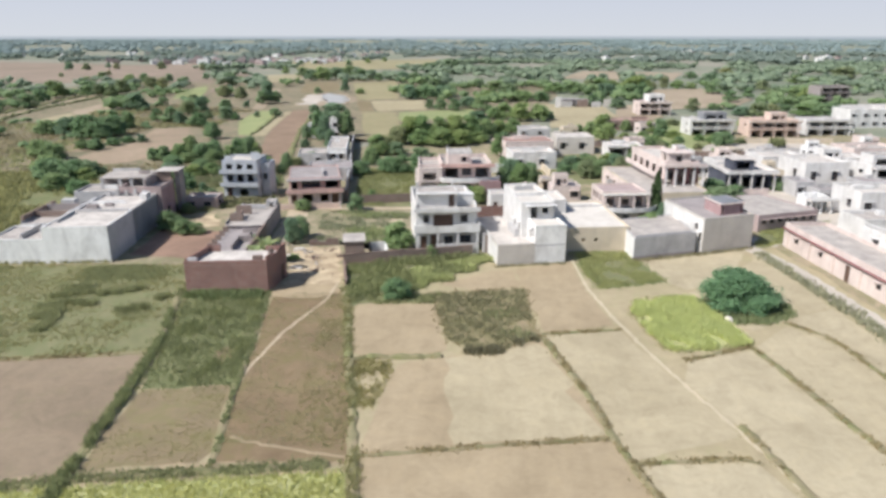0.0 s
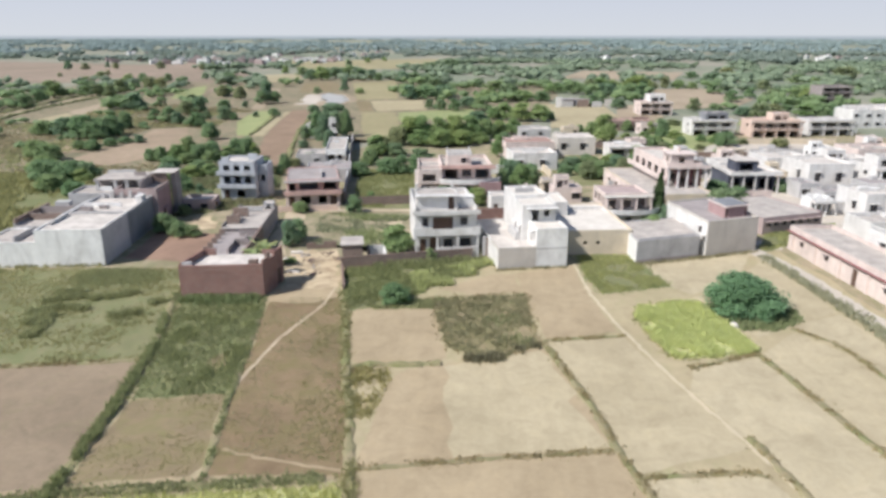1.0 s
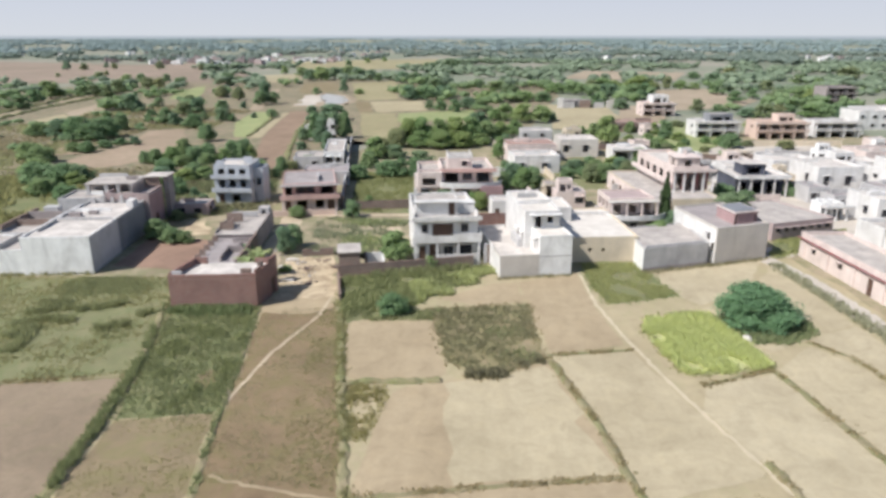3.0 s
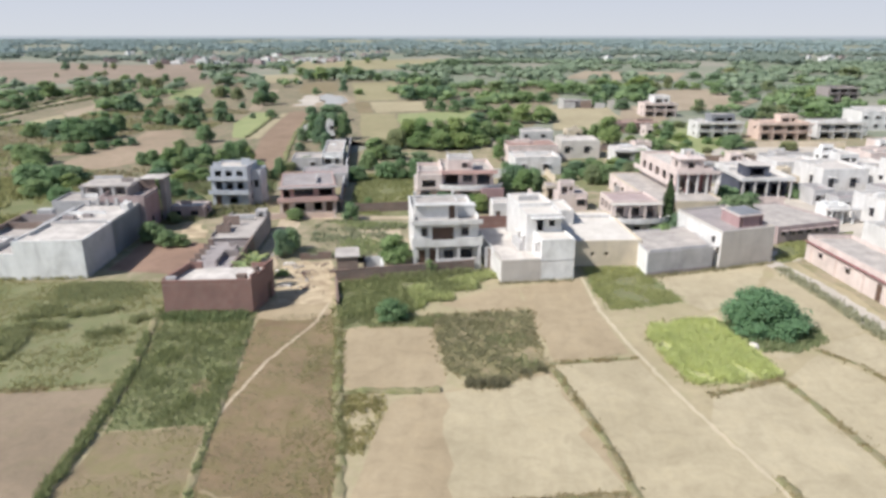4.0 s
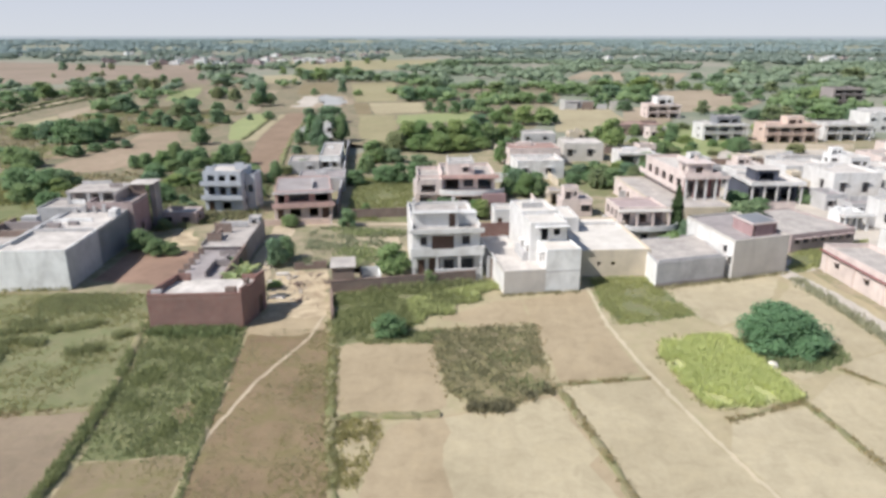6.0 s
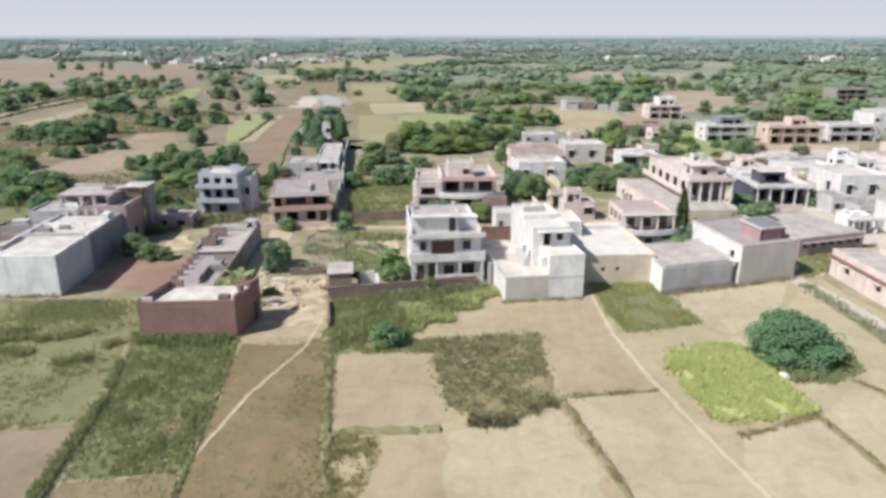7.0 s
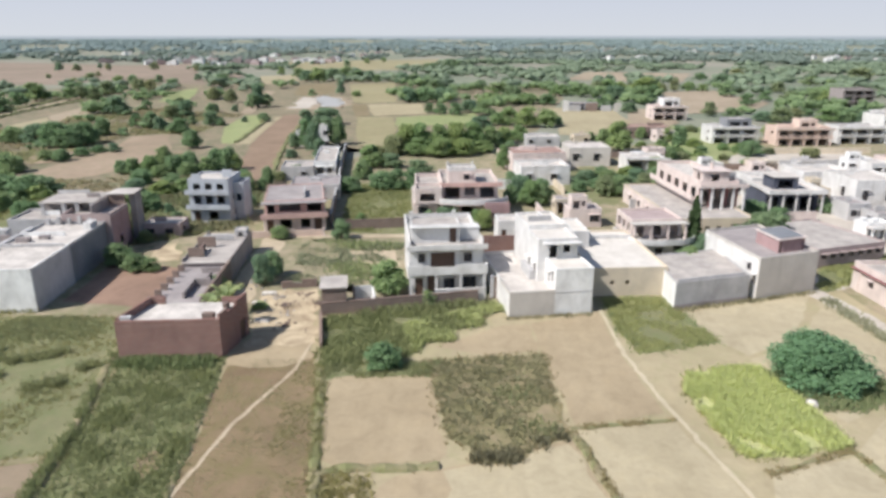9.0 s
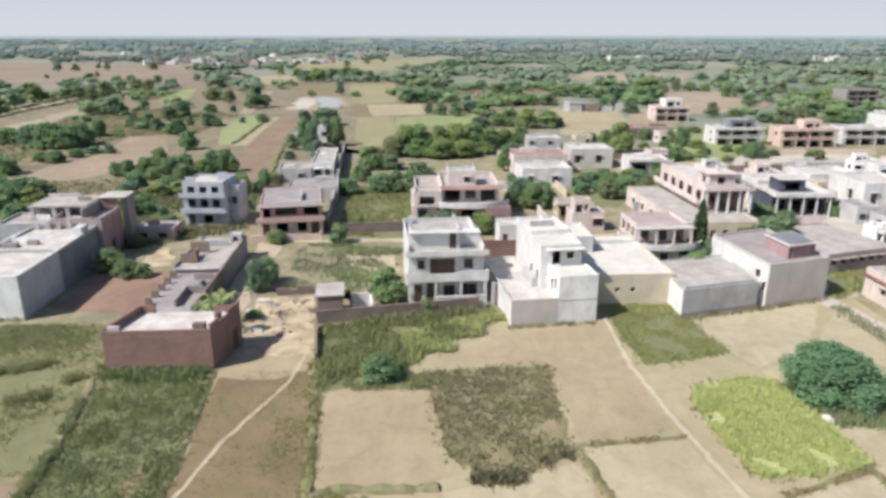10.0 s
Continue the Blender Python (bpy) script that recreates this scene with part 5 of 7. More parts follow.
# deep house on a wide ground floor, with tall mauve pillars
h = House("deep house with mauve pillars, pink balconies and a roof room", 27.6, 115.4, 8, name="pillared_house")
h.block(0, 11.8, 0, 25, 0, 3.0, CREAM, ROOF, 0.2, f=[(1.5, 2.5, 0.9, 2.1, "w"), (4.2, 5.0, 0.8, 2.0, "o"), (6.0, 6.8, 0.8, 2.0, "o"), (8.2, 10.6, 0, 2.3, "o")], l=row(5, 25, 1.2, 0.9, 2.1), side=PALEPINK)
h.block(6.2, 12.4, 7.4, 26, 3.02, 6.6, MAROON, PALEROOF, 0.5, f=[(0.4, 1.6, 0, 2.9, "o"), (2.3, 3.9, 0, 2.9, "o"), (4.6, 5.8, 0, 2.9, "o")], l=row(5, 18.6, 2.0, 1.2, 2.8, "o"), side=PALEPINK, top=PALEPINK)
h.slab("roof_edge", 5.4, 13.0, 5.4, 7.396, 6.5, 6.64, PALEPINK)
h.slab("roof_edge_lip", 5.4, 13.0, 5.4, 5.54, 6.644, 7.05, PALEPINK)
for i in range(5):
    h.pillar(5.8 + i * 1.7, 5.8, 3.02, 6.496, 0.28, WHITE)
h.slab("balcony_floor", 5.0, 6.196, 7.4, 26, 4.1, 4.24, PALEPINK)
h.slab("balcony_wall", 5.0, 5.14, 7.4, 26, 4.244, 5.0, PALEPINK)
h.block(7.0, 11.2, 8.4, 12.4, 6.62, 8.3, PALEPINK, PALEROOF, 0.2, f=[(1.4, 2.6, 0, 1.4, "o")], l=[(1.2, 2.4, 0.3, 1.4, "o")])
h.slab("roof_canopy", 6.6, 11.6, 8.0, 12.8, 8.52, 8.62, PALEPINK)
h.slab("finial", 8.9, 9.3, 10.2, 10.6, 8.624, 9.6, PALEPINK)

h = House("dark house with pale pillars and a dark roof room", 46.8, 132.0, 5, name="pillared_house")
h.block(0, 9.2, 1.8, 10, 0, 3.6, DARKBLUE, PALEROOF, 0, f=[(0.4, 2.4, 0, 2.6, "o"), (3.2, 5.2, 0.4, 2.6, "o"), (6.2, 8.6, 0, 2.6, "o")])
h.slab("roof_edge", -0.4, 9.6, -0.3, 1.796, 3.5, 3.64, WHITE)
h.parapet(-0.4, 9.6, -0.3, 10, 3.644, 0.45, WHITE, sides="flr")
h.slab("roof_edge", -0.4, 9.6, 1.8, 10.0, 3.616, 3.64, PALEROOF)
for i in range(5):
    h.pillar(0.2 + i * 2.2, 0.1, 0, 3.496, 0.24, WHITE)
h.block(1.8, 6.0, 3.0, 7.0, 3.65, 5.6, DARKBLUE, ROOF, 0.15, f=[(0.8, 3.4, 0.2, 1.6, "o")])
h.slab("roof_canopy", 1.4, 6.4, 2.6, 7.4, 5.77, 5.87, PALEROOF)

# further houses of the village: a plain kind with a veranda, in several sizes
def village_house(label, x, y, turn, w, d, z, wall, roof=None, top=0.5, storeys=1, room=None, veranda=False, name="house"):
    k = House(label, x, y, turn, name=name, group="houses of the village")
    r = random.Random(int(x * 7 + y * 3))
    n = max(2, int(w / 3.4))
    pitch = w / n
    for s in range(storeys):
        z0 = z / storeys * s + (0.02 if s else 0)
        z1 = z / storeys * (s + 1)
        e = z1 - z0
        front = []
        for i in range(n):
            a = i * pitch + pitch * r.uniform(0.15, 0.3)
            if veranda:
                a = i * pitch + pitch * 0.12
                front.append((a, a + pitch * r.uniform(0.66, 0.78), 0.02, e * 0.84, "o"))
            elif r.random() < 0.75:
                front.append((a, a + r.uniform(0.9, 1.5), e * 0.3, e * 0.72, "w"))
        flank = [(d * 0.3, d * 0.3 + 1.1, e * 0.35, e * 0.72, "w")] if r.random() < 0.5 else []
        k.block(0, w, 0, d, z0, z1, wall, roof, top if s == storeys - 1 else 0, f=front, l=flank, r=flank)
        if veranda:
            k.slab("balcony_floor", -0.3, w + 0.3, -1.4, -0.004, z1 - 0.1, z1 + 0.03, wall)
            for i in range(n + 1):
                k.pillar(0.1 + (w - 0.2) * i / n, -1.15, z0, z1 - 0.104, 0.28, wall)
            if s < storeys - 1:
                k.rail(-0.3, w + 0.3, -1.38, z1 + 0.034, 0.7, wall)
    if veranda:
        k.slab("roof_edge", -0.5, w + 0.5, -1.8, -0.008, z + 0.034, z + 0.16, PALEROOF)
        k.slab("roof_edge_lip", -0.5, w + 0.5, -1.8, -1.68, z + 0.164, z + 0.5, wall)
    for i in range(r.choice((1, 2, 3))):
        a, u, run, up = r.uniform(0.6, w * 0.6), r.uniform(d * 0.45, d - 1.0), r.uniform(0.8, w * 0.35), r.uniform(0.3, 0.9)
        k.slab("roof_wall", a, a + run, u, u + r.choice((0.2, 0.2, 0.9)), z + 0.02, z + up, wall)
    if room:
        a, b, c, e, rz, rm = room
        k.block(a, b, c, e, z + 0.016, z + rz, rm, roof, 0.25, f=[((b - a) * 0.12, (b - a) * 0.55, 0, rz * 0.7, "o"), ((b - a) * 0.65, (b - a) * 0.88, rz * 0.25, rz * 0.7, "o")])
    return k


village_house("white house with a wide roof terrace", 6.0, 152, 10, 10, 8, 3.3, WHITE, PALEROOF, 0.5)
village_house("red-roofed low white house", 4.5, 165, 10, 12, 9, 4.2, PALEPINK, REDROOF, 0.15)
village_house("grey flat-roofed shed with a low doorway", 17.6, 174, 6, 9.5, 9, 4.2, BEIGE, PALEROOF, 0.2, name="shed")
village_house("low white house with a shaded porch", 29.5, 168, 4, 8.5, 7, 3.0, WHITE, PALEROOF, 0.3, 1, None, True)
village_house("white two-storey house with a dark upper veranda", 60.4, 212, 8, 12.6, 7, 4.2, WHITE, PALEROOF, 0.5, 2, (4.5, 11.5, 1.2, 6, 2.3, STEEL), True)
village_house("two-storey peach house with a railed terrace", 77, 210, 6, 14.6, 7, 4.4, PEACH, PALEROOF, 0.6, 2, (7, 12, 2, 6, 2.2, PEACH), True)
village_house("two-storey white house with a shaded front", 95.4, 215, 6, 13, 7, 4.2, WHITE, ROOF, 0.5, 2, None, True)
village_house("pale stepped house on the edge of the fields", 56, 267, 6, 11.6, 8, 4.4, PALEPINK, PALEROOF, 0.5, 2, (4, 10, 2, 8, 2.8, WHITE), True)
village_house("dark three-storey unfinished house", 144, 319, 6, 13, 10, 7.0, DARKRENDER, GREYROOF, 0.5, 3, None, True)
village_house("long white hall among trees", 128, 250, 8, 24, 12, 4.5, WHITE, PALEROOF, 0.4)
village_house("white house with a blank flank", 63, 137, 8, 9, 10, 4.6, WHITE, PALEROOF, 0.4)
village_house("white house with a deep shaded veranda", 74, 134, 8, 12, 9, 4.6, WHITE, ROOF, 0.5, 2, (2, 8, 3, 7, 1.8, WHITE), True)
village_house("low grey outbuilding with a flat grey roof", 60.5, 124.4, 8, 6, 4, 2.2, GREYWALL, GREYROOF, 0.1, name="outbuilding")
village_house("white house with small dark windows", 62, 113, 8, 12, 8, 3.8, WHITE, PALEROOF, 0.5)
village_house("low white building beside the lane", 56, 99.5, 8, 9, 6, 2.8, WHITE, ROOF, 0.4)
village_house("pale house beside the lane", 62, 88, 8, 10, 8, 3.6, OLDWHITE, ROOF, 0.5)
village_house("white low house behind the pillared houses", 49, 147, 6, 8, 7, 2.8, WHITE, PALEROOF, 0.4)
village_house("white house with a parapet far along the lane", 60, 151, 6, 10, 9, 3.2, WHITE, PALEROOF, 0.5)
village_house("white flat-roofed house among others", 72, 150, 6, 11, 8, 3.2, WHITE, PALEROOF, 0.4, 1, (1, 5, 2, 6, 2.0, WHITE))
village_house("pale house with a shaded front", 88, 146, 6, 12, 9, 4.2, OLDWHITE, ROOF, 0.5, 1, None, True)
village_house("peach house at the end of the lane", 84, 162, 8, 12, 9, 3.6, PALEPINK, ROOF, 0.5, 2)
village_house("small dusky hut with mud walls", -51.4, 110.6, 6, 5.6, 4, 2.0, DUSKY, ROOF, 0.15, name="hut")
village_house("grey flat-roofed house inside the long wall", -36.4, 136, 11, 9, 9, 2.5, GREYWALL, GREYROOF, 0.25)
village_house("low grey house with a stained flat roof by the ploughed strip", -43.4, 153.6, 11, 6.6, 8, 2.5, GREYWALL, ROOF, 0.3)
village_house("long grey house along the boundary wall", -37.4, 157, 10, 4.6, 20, 3.2, OLDWHITE, ROOF, 0.35)
village_house("small white house half hidden by trees", -53, 198, 12, 3, 4, 3.6, WHITE, PALEROOF, 0.3)
village_house("narrow white tower house between trees", -46.2, 195, 12, 2.6, 3, 5.6, WHITE, PALEROOF, 0.3, 2)
village_house("long grey-roofed shed below the woods", 9.1, 203, 6, 9, 6, 2.6, GREYWALL, PALEROOF, 0.1, name="shed")
village_house("white house at the edge of the village", 116.5, 233, 8, 14, 10, 5.4, WHITE, PALEROOF, 0.5, 2)
h = House("long roofless ruin with one pale end wall", 27, 294, 4, name="ruin", category="ruin")
for x0, x1, y0, y1, z, m in ((0, 2.2, 0, 0.4, 4.2, WHITE), (2.204, 7, 0.2, 0.6, 2.6, GREYWALL), (9, 13.5, 0, 0.4, 3.2, OLDBRICK), (15, 19, 0.3, 0.7, 2.4, GREYWALL), (20, 23, 0, 0.4, 3.4, BEIGE), (2.4, 2.8, 0.604, 7, 3.4, GREYWALL), (13.1, 13.5, 0.404, 7, 3.0, OLDBRICK), (2.804, 20, 7.004, 7.4, 3.2, GREYWALL), (22.6, 23, 0.404, 7, 2.8, BEIGE)):
    h.slab("broken_wall", x0, x1, y0, y1, 0, z, m)
h.slab("roof_slab", 2.9, 9, 1.0, 6.8, 3.0, 3.2, GREYROOF)
for x in (3.2, 8.6):
    h.pillar(x, 1.4, 0, 2.996, 0.3, GREYWALL)
village_house("brown low house behind the tree", 38, 222, 4, 14, 8, 3.0, OLDBRICK, REDROOF, 0.1)

# small outbuildings and yard walls between the houses
r = random.Random(12)
SKINS = ((WHITE, "white"), (OLDWHITE, "stained white"), (PALEPINK, "pale pink"), (CREAM, "cream"), (GREYWALL, "cement grey"), (OLDBRICK, "bare brick"))
for x, y in ((56.5, 140), (44, 146), (40, 152), (58, 128.5), (70, 128), (82, 126), (52.5, 158), (66, 168), (78, 172), (94, 178), (88, 132), (55, 116.5), (74, 104), (12.5, 121), (11, 129.5), (37, 182), (46, 214), (22, 206), (1.5, 176), (-6, 146), (44.5, 165), (56, 168), (100, 190), (108, 222)):
    skin, word = r.choice(SKINS[:5])
    w, d, z = r.uniform(3.2, 6.0), r.uniform(3, 5.5), r.uniform(2.2, 3.1)
    village_house("small %s outbuilding with a flat roof" % word, x, y, r.uniform(2, 14), w, d, z, skin, r.choice((ROOF, PALEROOF, GREYROOF)), r.choice((0.12, 0.3, 0.45)), 1, (0.3, w * 0.55, 0.4, d * 0.6, r.uniform(1.2, 1.9), skin) if r.random() < 0.4 else None, r.random() < 0.3, "outbuilding")
for x, y, turn, n in ((44, 127, 6, 9), (55, 141.5, 8, 6), (60, 118, 8, 12), (48, 141, 96, 10), (70, 124, 6, 14), (81, 112, 98, 16), (24, 133, 10, 8), (14, 144, 98, 14), (34, 160, 8, 16), (50, 172, 6, 14), (66, 178, 6, 18), (66, 196, 4, 30), (20, 186, 6, 14), (24, 118, 100, 10), (10, 118, 98, 14), (-2, 148, 8, 8), (84, 155, 98, 18)):
    skin, word = r.choice(SKINS[1:])
    k = House("low %s yard wall" % word + " between houses", x, y, turn, name="yard_wall", category="wall", group="yard walls")
    z = r.uniform(1.3, 2.0)
    k.slab("wall_panel", 0, n, 0, 0.2, 0, z, skin)
    k.slab("coping", -0.03, n + 0.03, -0.03, 0.23, z + 0.002, z + 0.07, skin)

# ---- trees ----
tree_kind("round", 11, make_lobes(1, 22, 0.36, 0.14, 0.8, 0.16, 8), 130, 0.04, LEAF, "leafy green tree with a rounded uneven crown", core=0.5)
tree_kind("broad", 12, make_lobes(2, 24, 0.4, 0.16, 0.76, 0.15, 8), 120, 0.038, LEAF, "broad green tree with a flat uneven crown", core=0.5)
tree_kind("light", 13, make_lobes(3, 22, 0.36, 0.15, 0.82, 0.155, 8), 125, 0.04, LEAF2, "yellowish-green tree with a loose crown", core=0.48)
tree_kind("thin", 14, make_lobes(4, 18, 0.37, 0.24, 0.82, 0.135, 4), 120, 0.037, LEAF, "open-crowned green thorn tree in dry ground", core=0.42)
tree_kind("dark", 15, make_lobes(5, 22, 0.35, 0.15, 0.84, 0.16, 8), 130, 0.04, LEAF3, "dense dark green tree with a full crown", core=0.5)
tree_kind("olive", 19, make_lobes(9, 22, 0.38, 0.15, 0.8, 0.155, 8), 125, 0.04, OLIVE, "dusty olive-green tree with a broad crown", core=0.48)
tree_kind("field_round", 20, make_lobes(21, 13, 0.36, 0.16, 0.8, 0.18, 5), 60, 0.055, LEAF, "green field tree with a rounded crown", core=0.52)
tree_kind("field_broad", 21, make_lobes(22, 14, 0.4, 0.16, 0.76, 0.175, 5), 55, 0.055, LEAF3, "broad bluish-green field tree", core=0.52)
tree_kind("field_light", 22, make_lobes(23, 13, 0.37, 0.15, 0.82, 0.175, 5), 60, 0.055, LEAF2, "light green field tree with a loose crown", core=0.5)
tree_kind("field_olive", 23, make_lobes(24, 13, 0.37, 0.15, 0.82, 0.175, 5), 60, 0.055, OLIVE, "dusty olive field tree with a loose crown", core=0.5)
tree_kind("bush", 16, make_lobes(6, 16, 0.37, 0.14, 0.76, 0.17), 110, 0.042, LEAF, "low dense green thorn bush", "bush", 0.02, "bush")
BUSHLEAF = leafy("thorn_leaves", (0.1, 0.19, 0.105), (0.235, 0.395, 0.225), through=0.45)
BIGBUSH = [(a, e, z * (1 - 0.85 * max(0, a + 0.05)), s, s, q) for a, e, z, s, s1, q in make_lobes(8, 70, 0.4, 0.08, 0.8, 0.12, 14)]
tree_kind("big_bush", 17, BIGBUSH, 230, 0.017, BUSHLEAF, "large dense green thorn bush in a bare field", "bush", 0.016, "bush", 0.3)
tree_kind("cypress", 18, [(0, 0, 0.12 + i * 0.082, 0.4 * (1 - (i / 11) ** 1.5) + 0.05, 0.4 * (1 - (i / 11) ** 1.5) + 0.05, 0.08) for i in range(11)], 70, 0.07, DARKLEAF, "slender dark cypress beside the white houses", trunk=0.05)

plant("big_bush", 29.9, 72.6, 4.3, 10.2, -18, "large dense green thorn bush in a bare field")
plant("bush", -9.1, 71.9, 2.4, 3.9, 40, "round green bush in the crop")
plant("light", -11.3, 90.2, 4.2, 5.0, 15, "round green tree beside the white house")
plant("bush", -6.4, 87.0, 1.9, 2.2, 70, "small green bush before the white house")
plant("cypress", 27.6, 107.0, 8.0, 2.8)
plant("dark", 28.6, 104.0, 4.6, 4.4, 80, "dark green garden tree beside the cypress")
plant("light", 25.6, 100.4, 3.6, 4.6, 10, "light green garden shrub by the white wall")
plant("dark", 39.6, 113.2, 5.2, 8.2, 50, "green tree behind the beige house")

# broad-leaved plant behind the brick house
BANANA = leafy("banana_leaves", (0.3, 0.37, 0.17), (0.5, 0.56, 0.3), through=0.5)


def banana_plant(label, x, y, height, seed):
    r = np.random.default_rng(seed)
    root = tagged(new("banana_plant"), label, "plant", "broad-leaved plants", "thing")
    root.location = (x, y, 0)
    Geo().tube((0, 0, -0.02), (0.05, 0.02, height * 0.55), 0.16, 0.1, 8).part("trunk", BUND, root, "thick greenish stem")
    for i in range(11):
        a, reach, rise = i * 2.4 + r.uniform(-0.3, 0.3), r.uniform(1.0, 1.7), r.uniform(0.3, 0.5) * height
        g = Geo()
        for j in range(7):
            t = j / 6
            d, z = reach * t, height * 0.52 + rise * math.sin(t * 2.2) * 1.1
            w = 0.34 * math.sin(math.pi * min(0.97, 0.12 + t * 0.86))
            c, n = (d * math.cos(a), d * math.sin(a)), (-math.sin(a) * w, math.cos(a) * w)
            g.v += [(c[0] - n[0], c[1] - n[1], z + 0.08), (c[0], c[1], z), (c[0] + n[0], c[1] + n[1], z + 0.08)]
        g.f = [(3 * j + k, 3 * j + k + 1, 3 * j + k + 4, 3 * j + k + 3) for j in range(6) for k in (0, 1)]
        g.part("leaf", BANANA, root)


banana_plant("pale green banana plant behind the brick house", -26.6, 79.6, 4.3, 5)
banana_plant("small banana plant behind the brick house", -28.3, 80.2, 3.0, 6)
banana_plant("banana plant beside the unfinished building", -27.2, 82.6, 3.4, 7)



def plant_all(places, seed, kinds):
    r = random.Random(seed)
    for x, y, hh, w in places:
        plant(r.choice(kinds), x, y, hh * r.uniform(1.0, 1.15), w * r.uniform(1.0, 1.15), r.uniform(0, 360))


# groves and single trees of the fields, near ones first
plant_all([(-134.6, 200.3, 4.0, 8.0), (-125.6, 196.8, 5.3, 7.8), (-117.8, 193.5, 7.0, 8.4), (-114.1, 195.6, 6.3, 7.7), (-111.9, 198.6, 6.7, 7.1), (-116.7, 214.6, 5.7, 5.1), (-113.4, 191.6, 5.3, 7.6), (-106.8, 172.6, 2.7, 4.1), (-103.0, 172.3, 2.8, 4.9), (-102.2, 179.6, 2.2, 4.0), (-101.4, 185.9, 1.9, 4.4), (-97.5, 186.0, 2.2, 3.5)], 101, ("dark", "round", "broad", "round"))
plant_all([(-110.2, 160.1, 4.2, 7.0), (-105.3, 157.1, 3.8, 6.6), (-90.5, 133.4, 4.4, 7.4), (-86.5, 136.6, 3.8, 6.4), (-82, 132.3, 2.8, 4.8), (-83.9, 124.8, 3.2, 6.0), (-77, 121, 2.6, 4.6), (-96, 141, 3.6, 6.6)], 102, ("round", "light", "round"))
plant_all([(-208.4, 320.2, 8.0, 11.6), (-198.7, 294.3, 6.1, 8.3), (-191.0, 273.1, 5.8, 8.8), (-207.3, 324.9, 4.9, 7.8), (-195.6, 325.8, 6.5, 7.8), (-195.4, 334.7, 5.8, 8.0), (-180.6, 321.2, 6.1, 7.7), (-191.8, 351.1, 6.7, 8.4), (-142.8, 271.2, 7.1, 9.5), (-149.8, 275.7, 4.1, 6.6), (-194.4, 387.8, 5.8, 9.3), (-188.0, 387.6, 5.9, 7.4), (-219.5, 429.9, 5.9, 6.9), (-237.1, 444.4, 4.7, 7.8), (-270.2, 470.4, 5.0, 8.3), (-286.0, 507.1, 3.9, 4.1), (-256.0, 427.6, 3.9, 8.3), (-183.3, 405.6, 5.5, 9.7), (-208.8, 440.8, 5.4, 6.3), (-196.0, 469.3, 4.6, 5.2), (-309.4, 484.8, 3.4, 3.9)], 103, ("field_round", "field_broad", "field_light", "field_round", "field_olive"))
plant_all([(-364.4, 583.8, 7.2, 7.6), (-349.5, 585.2, 6.3, 8.5), (-351.9, 624.3, 5.8, 5.0), (-294.9, 609.5, 6.5, 9.8), (-333.6, 605.5, 5.6, 6.8), (-249.7, 592.1, 5.0, 5.7), (-248.0, 611.8, 5.6, 5.9)], 104, ("field_broad", "field_olive"))
plant_all([(-115.9, 233.2, 4.6, 4.8), (-110.9, 233.7, 5.5, 5.2), (-105.6, 228.5, 4.3, 5.1), (-114.4, 255.8, 5.2, 6.1), (-114.1, 267.1, 5.6, 7.6), (-139.3, 286.7, 4.3, 5.5), (-95.9, 221.6, 4.8, 5.9), (-101.4, 242.8, 2.7, 3.1), (-136.6, 310.6, 3.0, 5.4), (-130.5, 333.5, 5.5, 6.8), (-110.6, 282.7, 3.3, 5.8), (-94.1, 241.6, 4.2, 7.2), (-117.3, 320.2, 5.8, 6.1), (-166.6, 435.3, 5.8, 10.3), (-149.0, 435.7, 5.9, 7.6), (-98.6, 301.9, 9.1, 7.1), (-94.9, 301.7, 5.6, 5.7), (-99.4, 297.0, 6.0, 6.5), (-90.7, 240.6, 2.5, 3.4), (-80.1, 253.0, 3.2, 4.8), (-86.5, 251.8, 1.9, 2.8), (-102.0, 284.5, 2.5, 3.1), (-80.0, 193.6, 4.9, 5.5)], 105, ("round", "dark", "thin", "olive"))
plant_all([(-80.0, 157.3, 2.9, 3.2), (-77.6, 157.8, 3.4, 4.2), (-74.2, 158.8, 4.0, 4.5), (-74.5, 166.2, 4.6, 4.4), (-68.1, 158.1, 4.4, 4.9), (-65.6, 159.6, 4.8, 5.0), (-65.0, 156.9, 2.8, 4.4), (-62.1, 159.7, 3.6, 4.5), (-61.4, 163.8, 4.9, 4.6), (-58.6, 164.1, 5.1, 4.8), (-56.8, 163.7, 3.7, 3.1), (-70.1, 155.4, 2.4, 4.9), (-73.6, 153.7, 1.9, 4.3), (-49.5, 148.7, 3.0, 3.0), (-42.2, 130.9, 2.1, 2.4)], 106, ("light", "round", "round"))
plant_all([(-53.5, 109.2, 2.8, 2.9), (-49.7, 107.9, 1.9, 2.5), (-49.8, 118.6, 1.9, 2.6), (-53.9, 124.4, 1.8, 1.9), (-57.9, 126.4, 2.3, 3.0), (-62.3, 140.2, 1.7, 4.4), (-63.0, 130.3, 2.4, 3.1), (-44.8, 149.0, 3.9, 2.8), (-44.2, 143.3, 2.7, 1.8), (-43.8, 153.4, 1.9, 3.6), (-41.4, 157.6, 2.4, 4.8)], 107, ("round", "olive", "dark"))
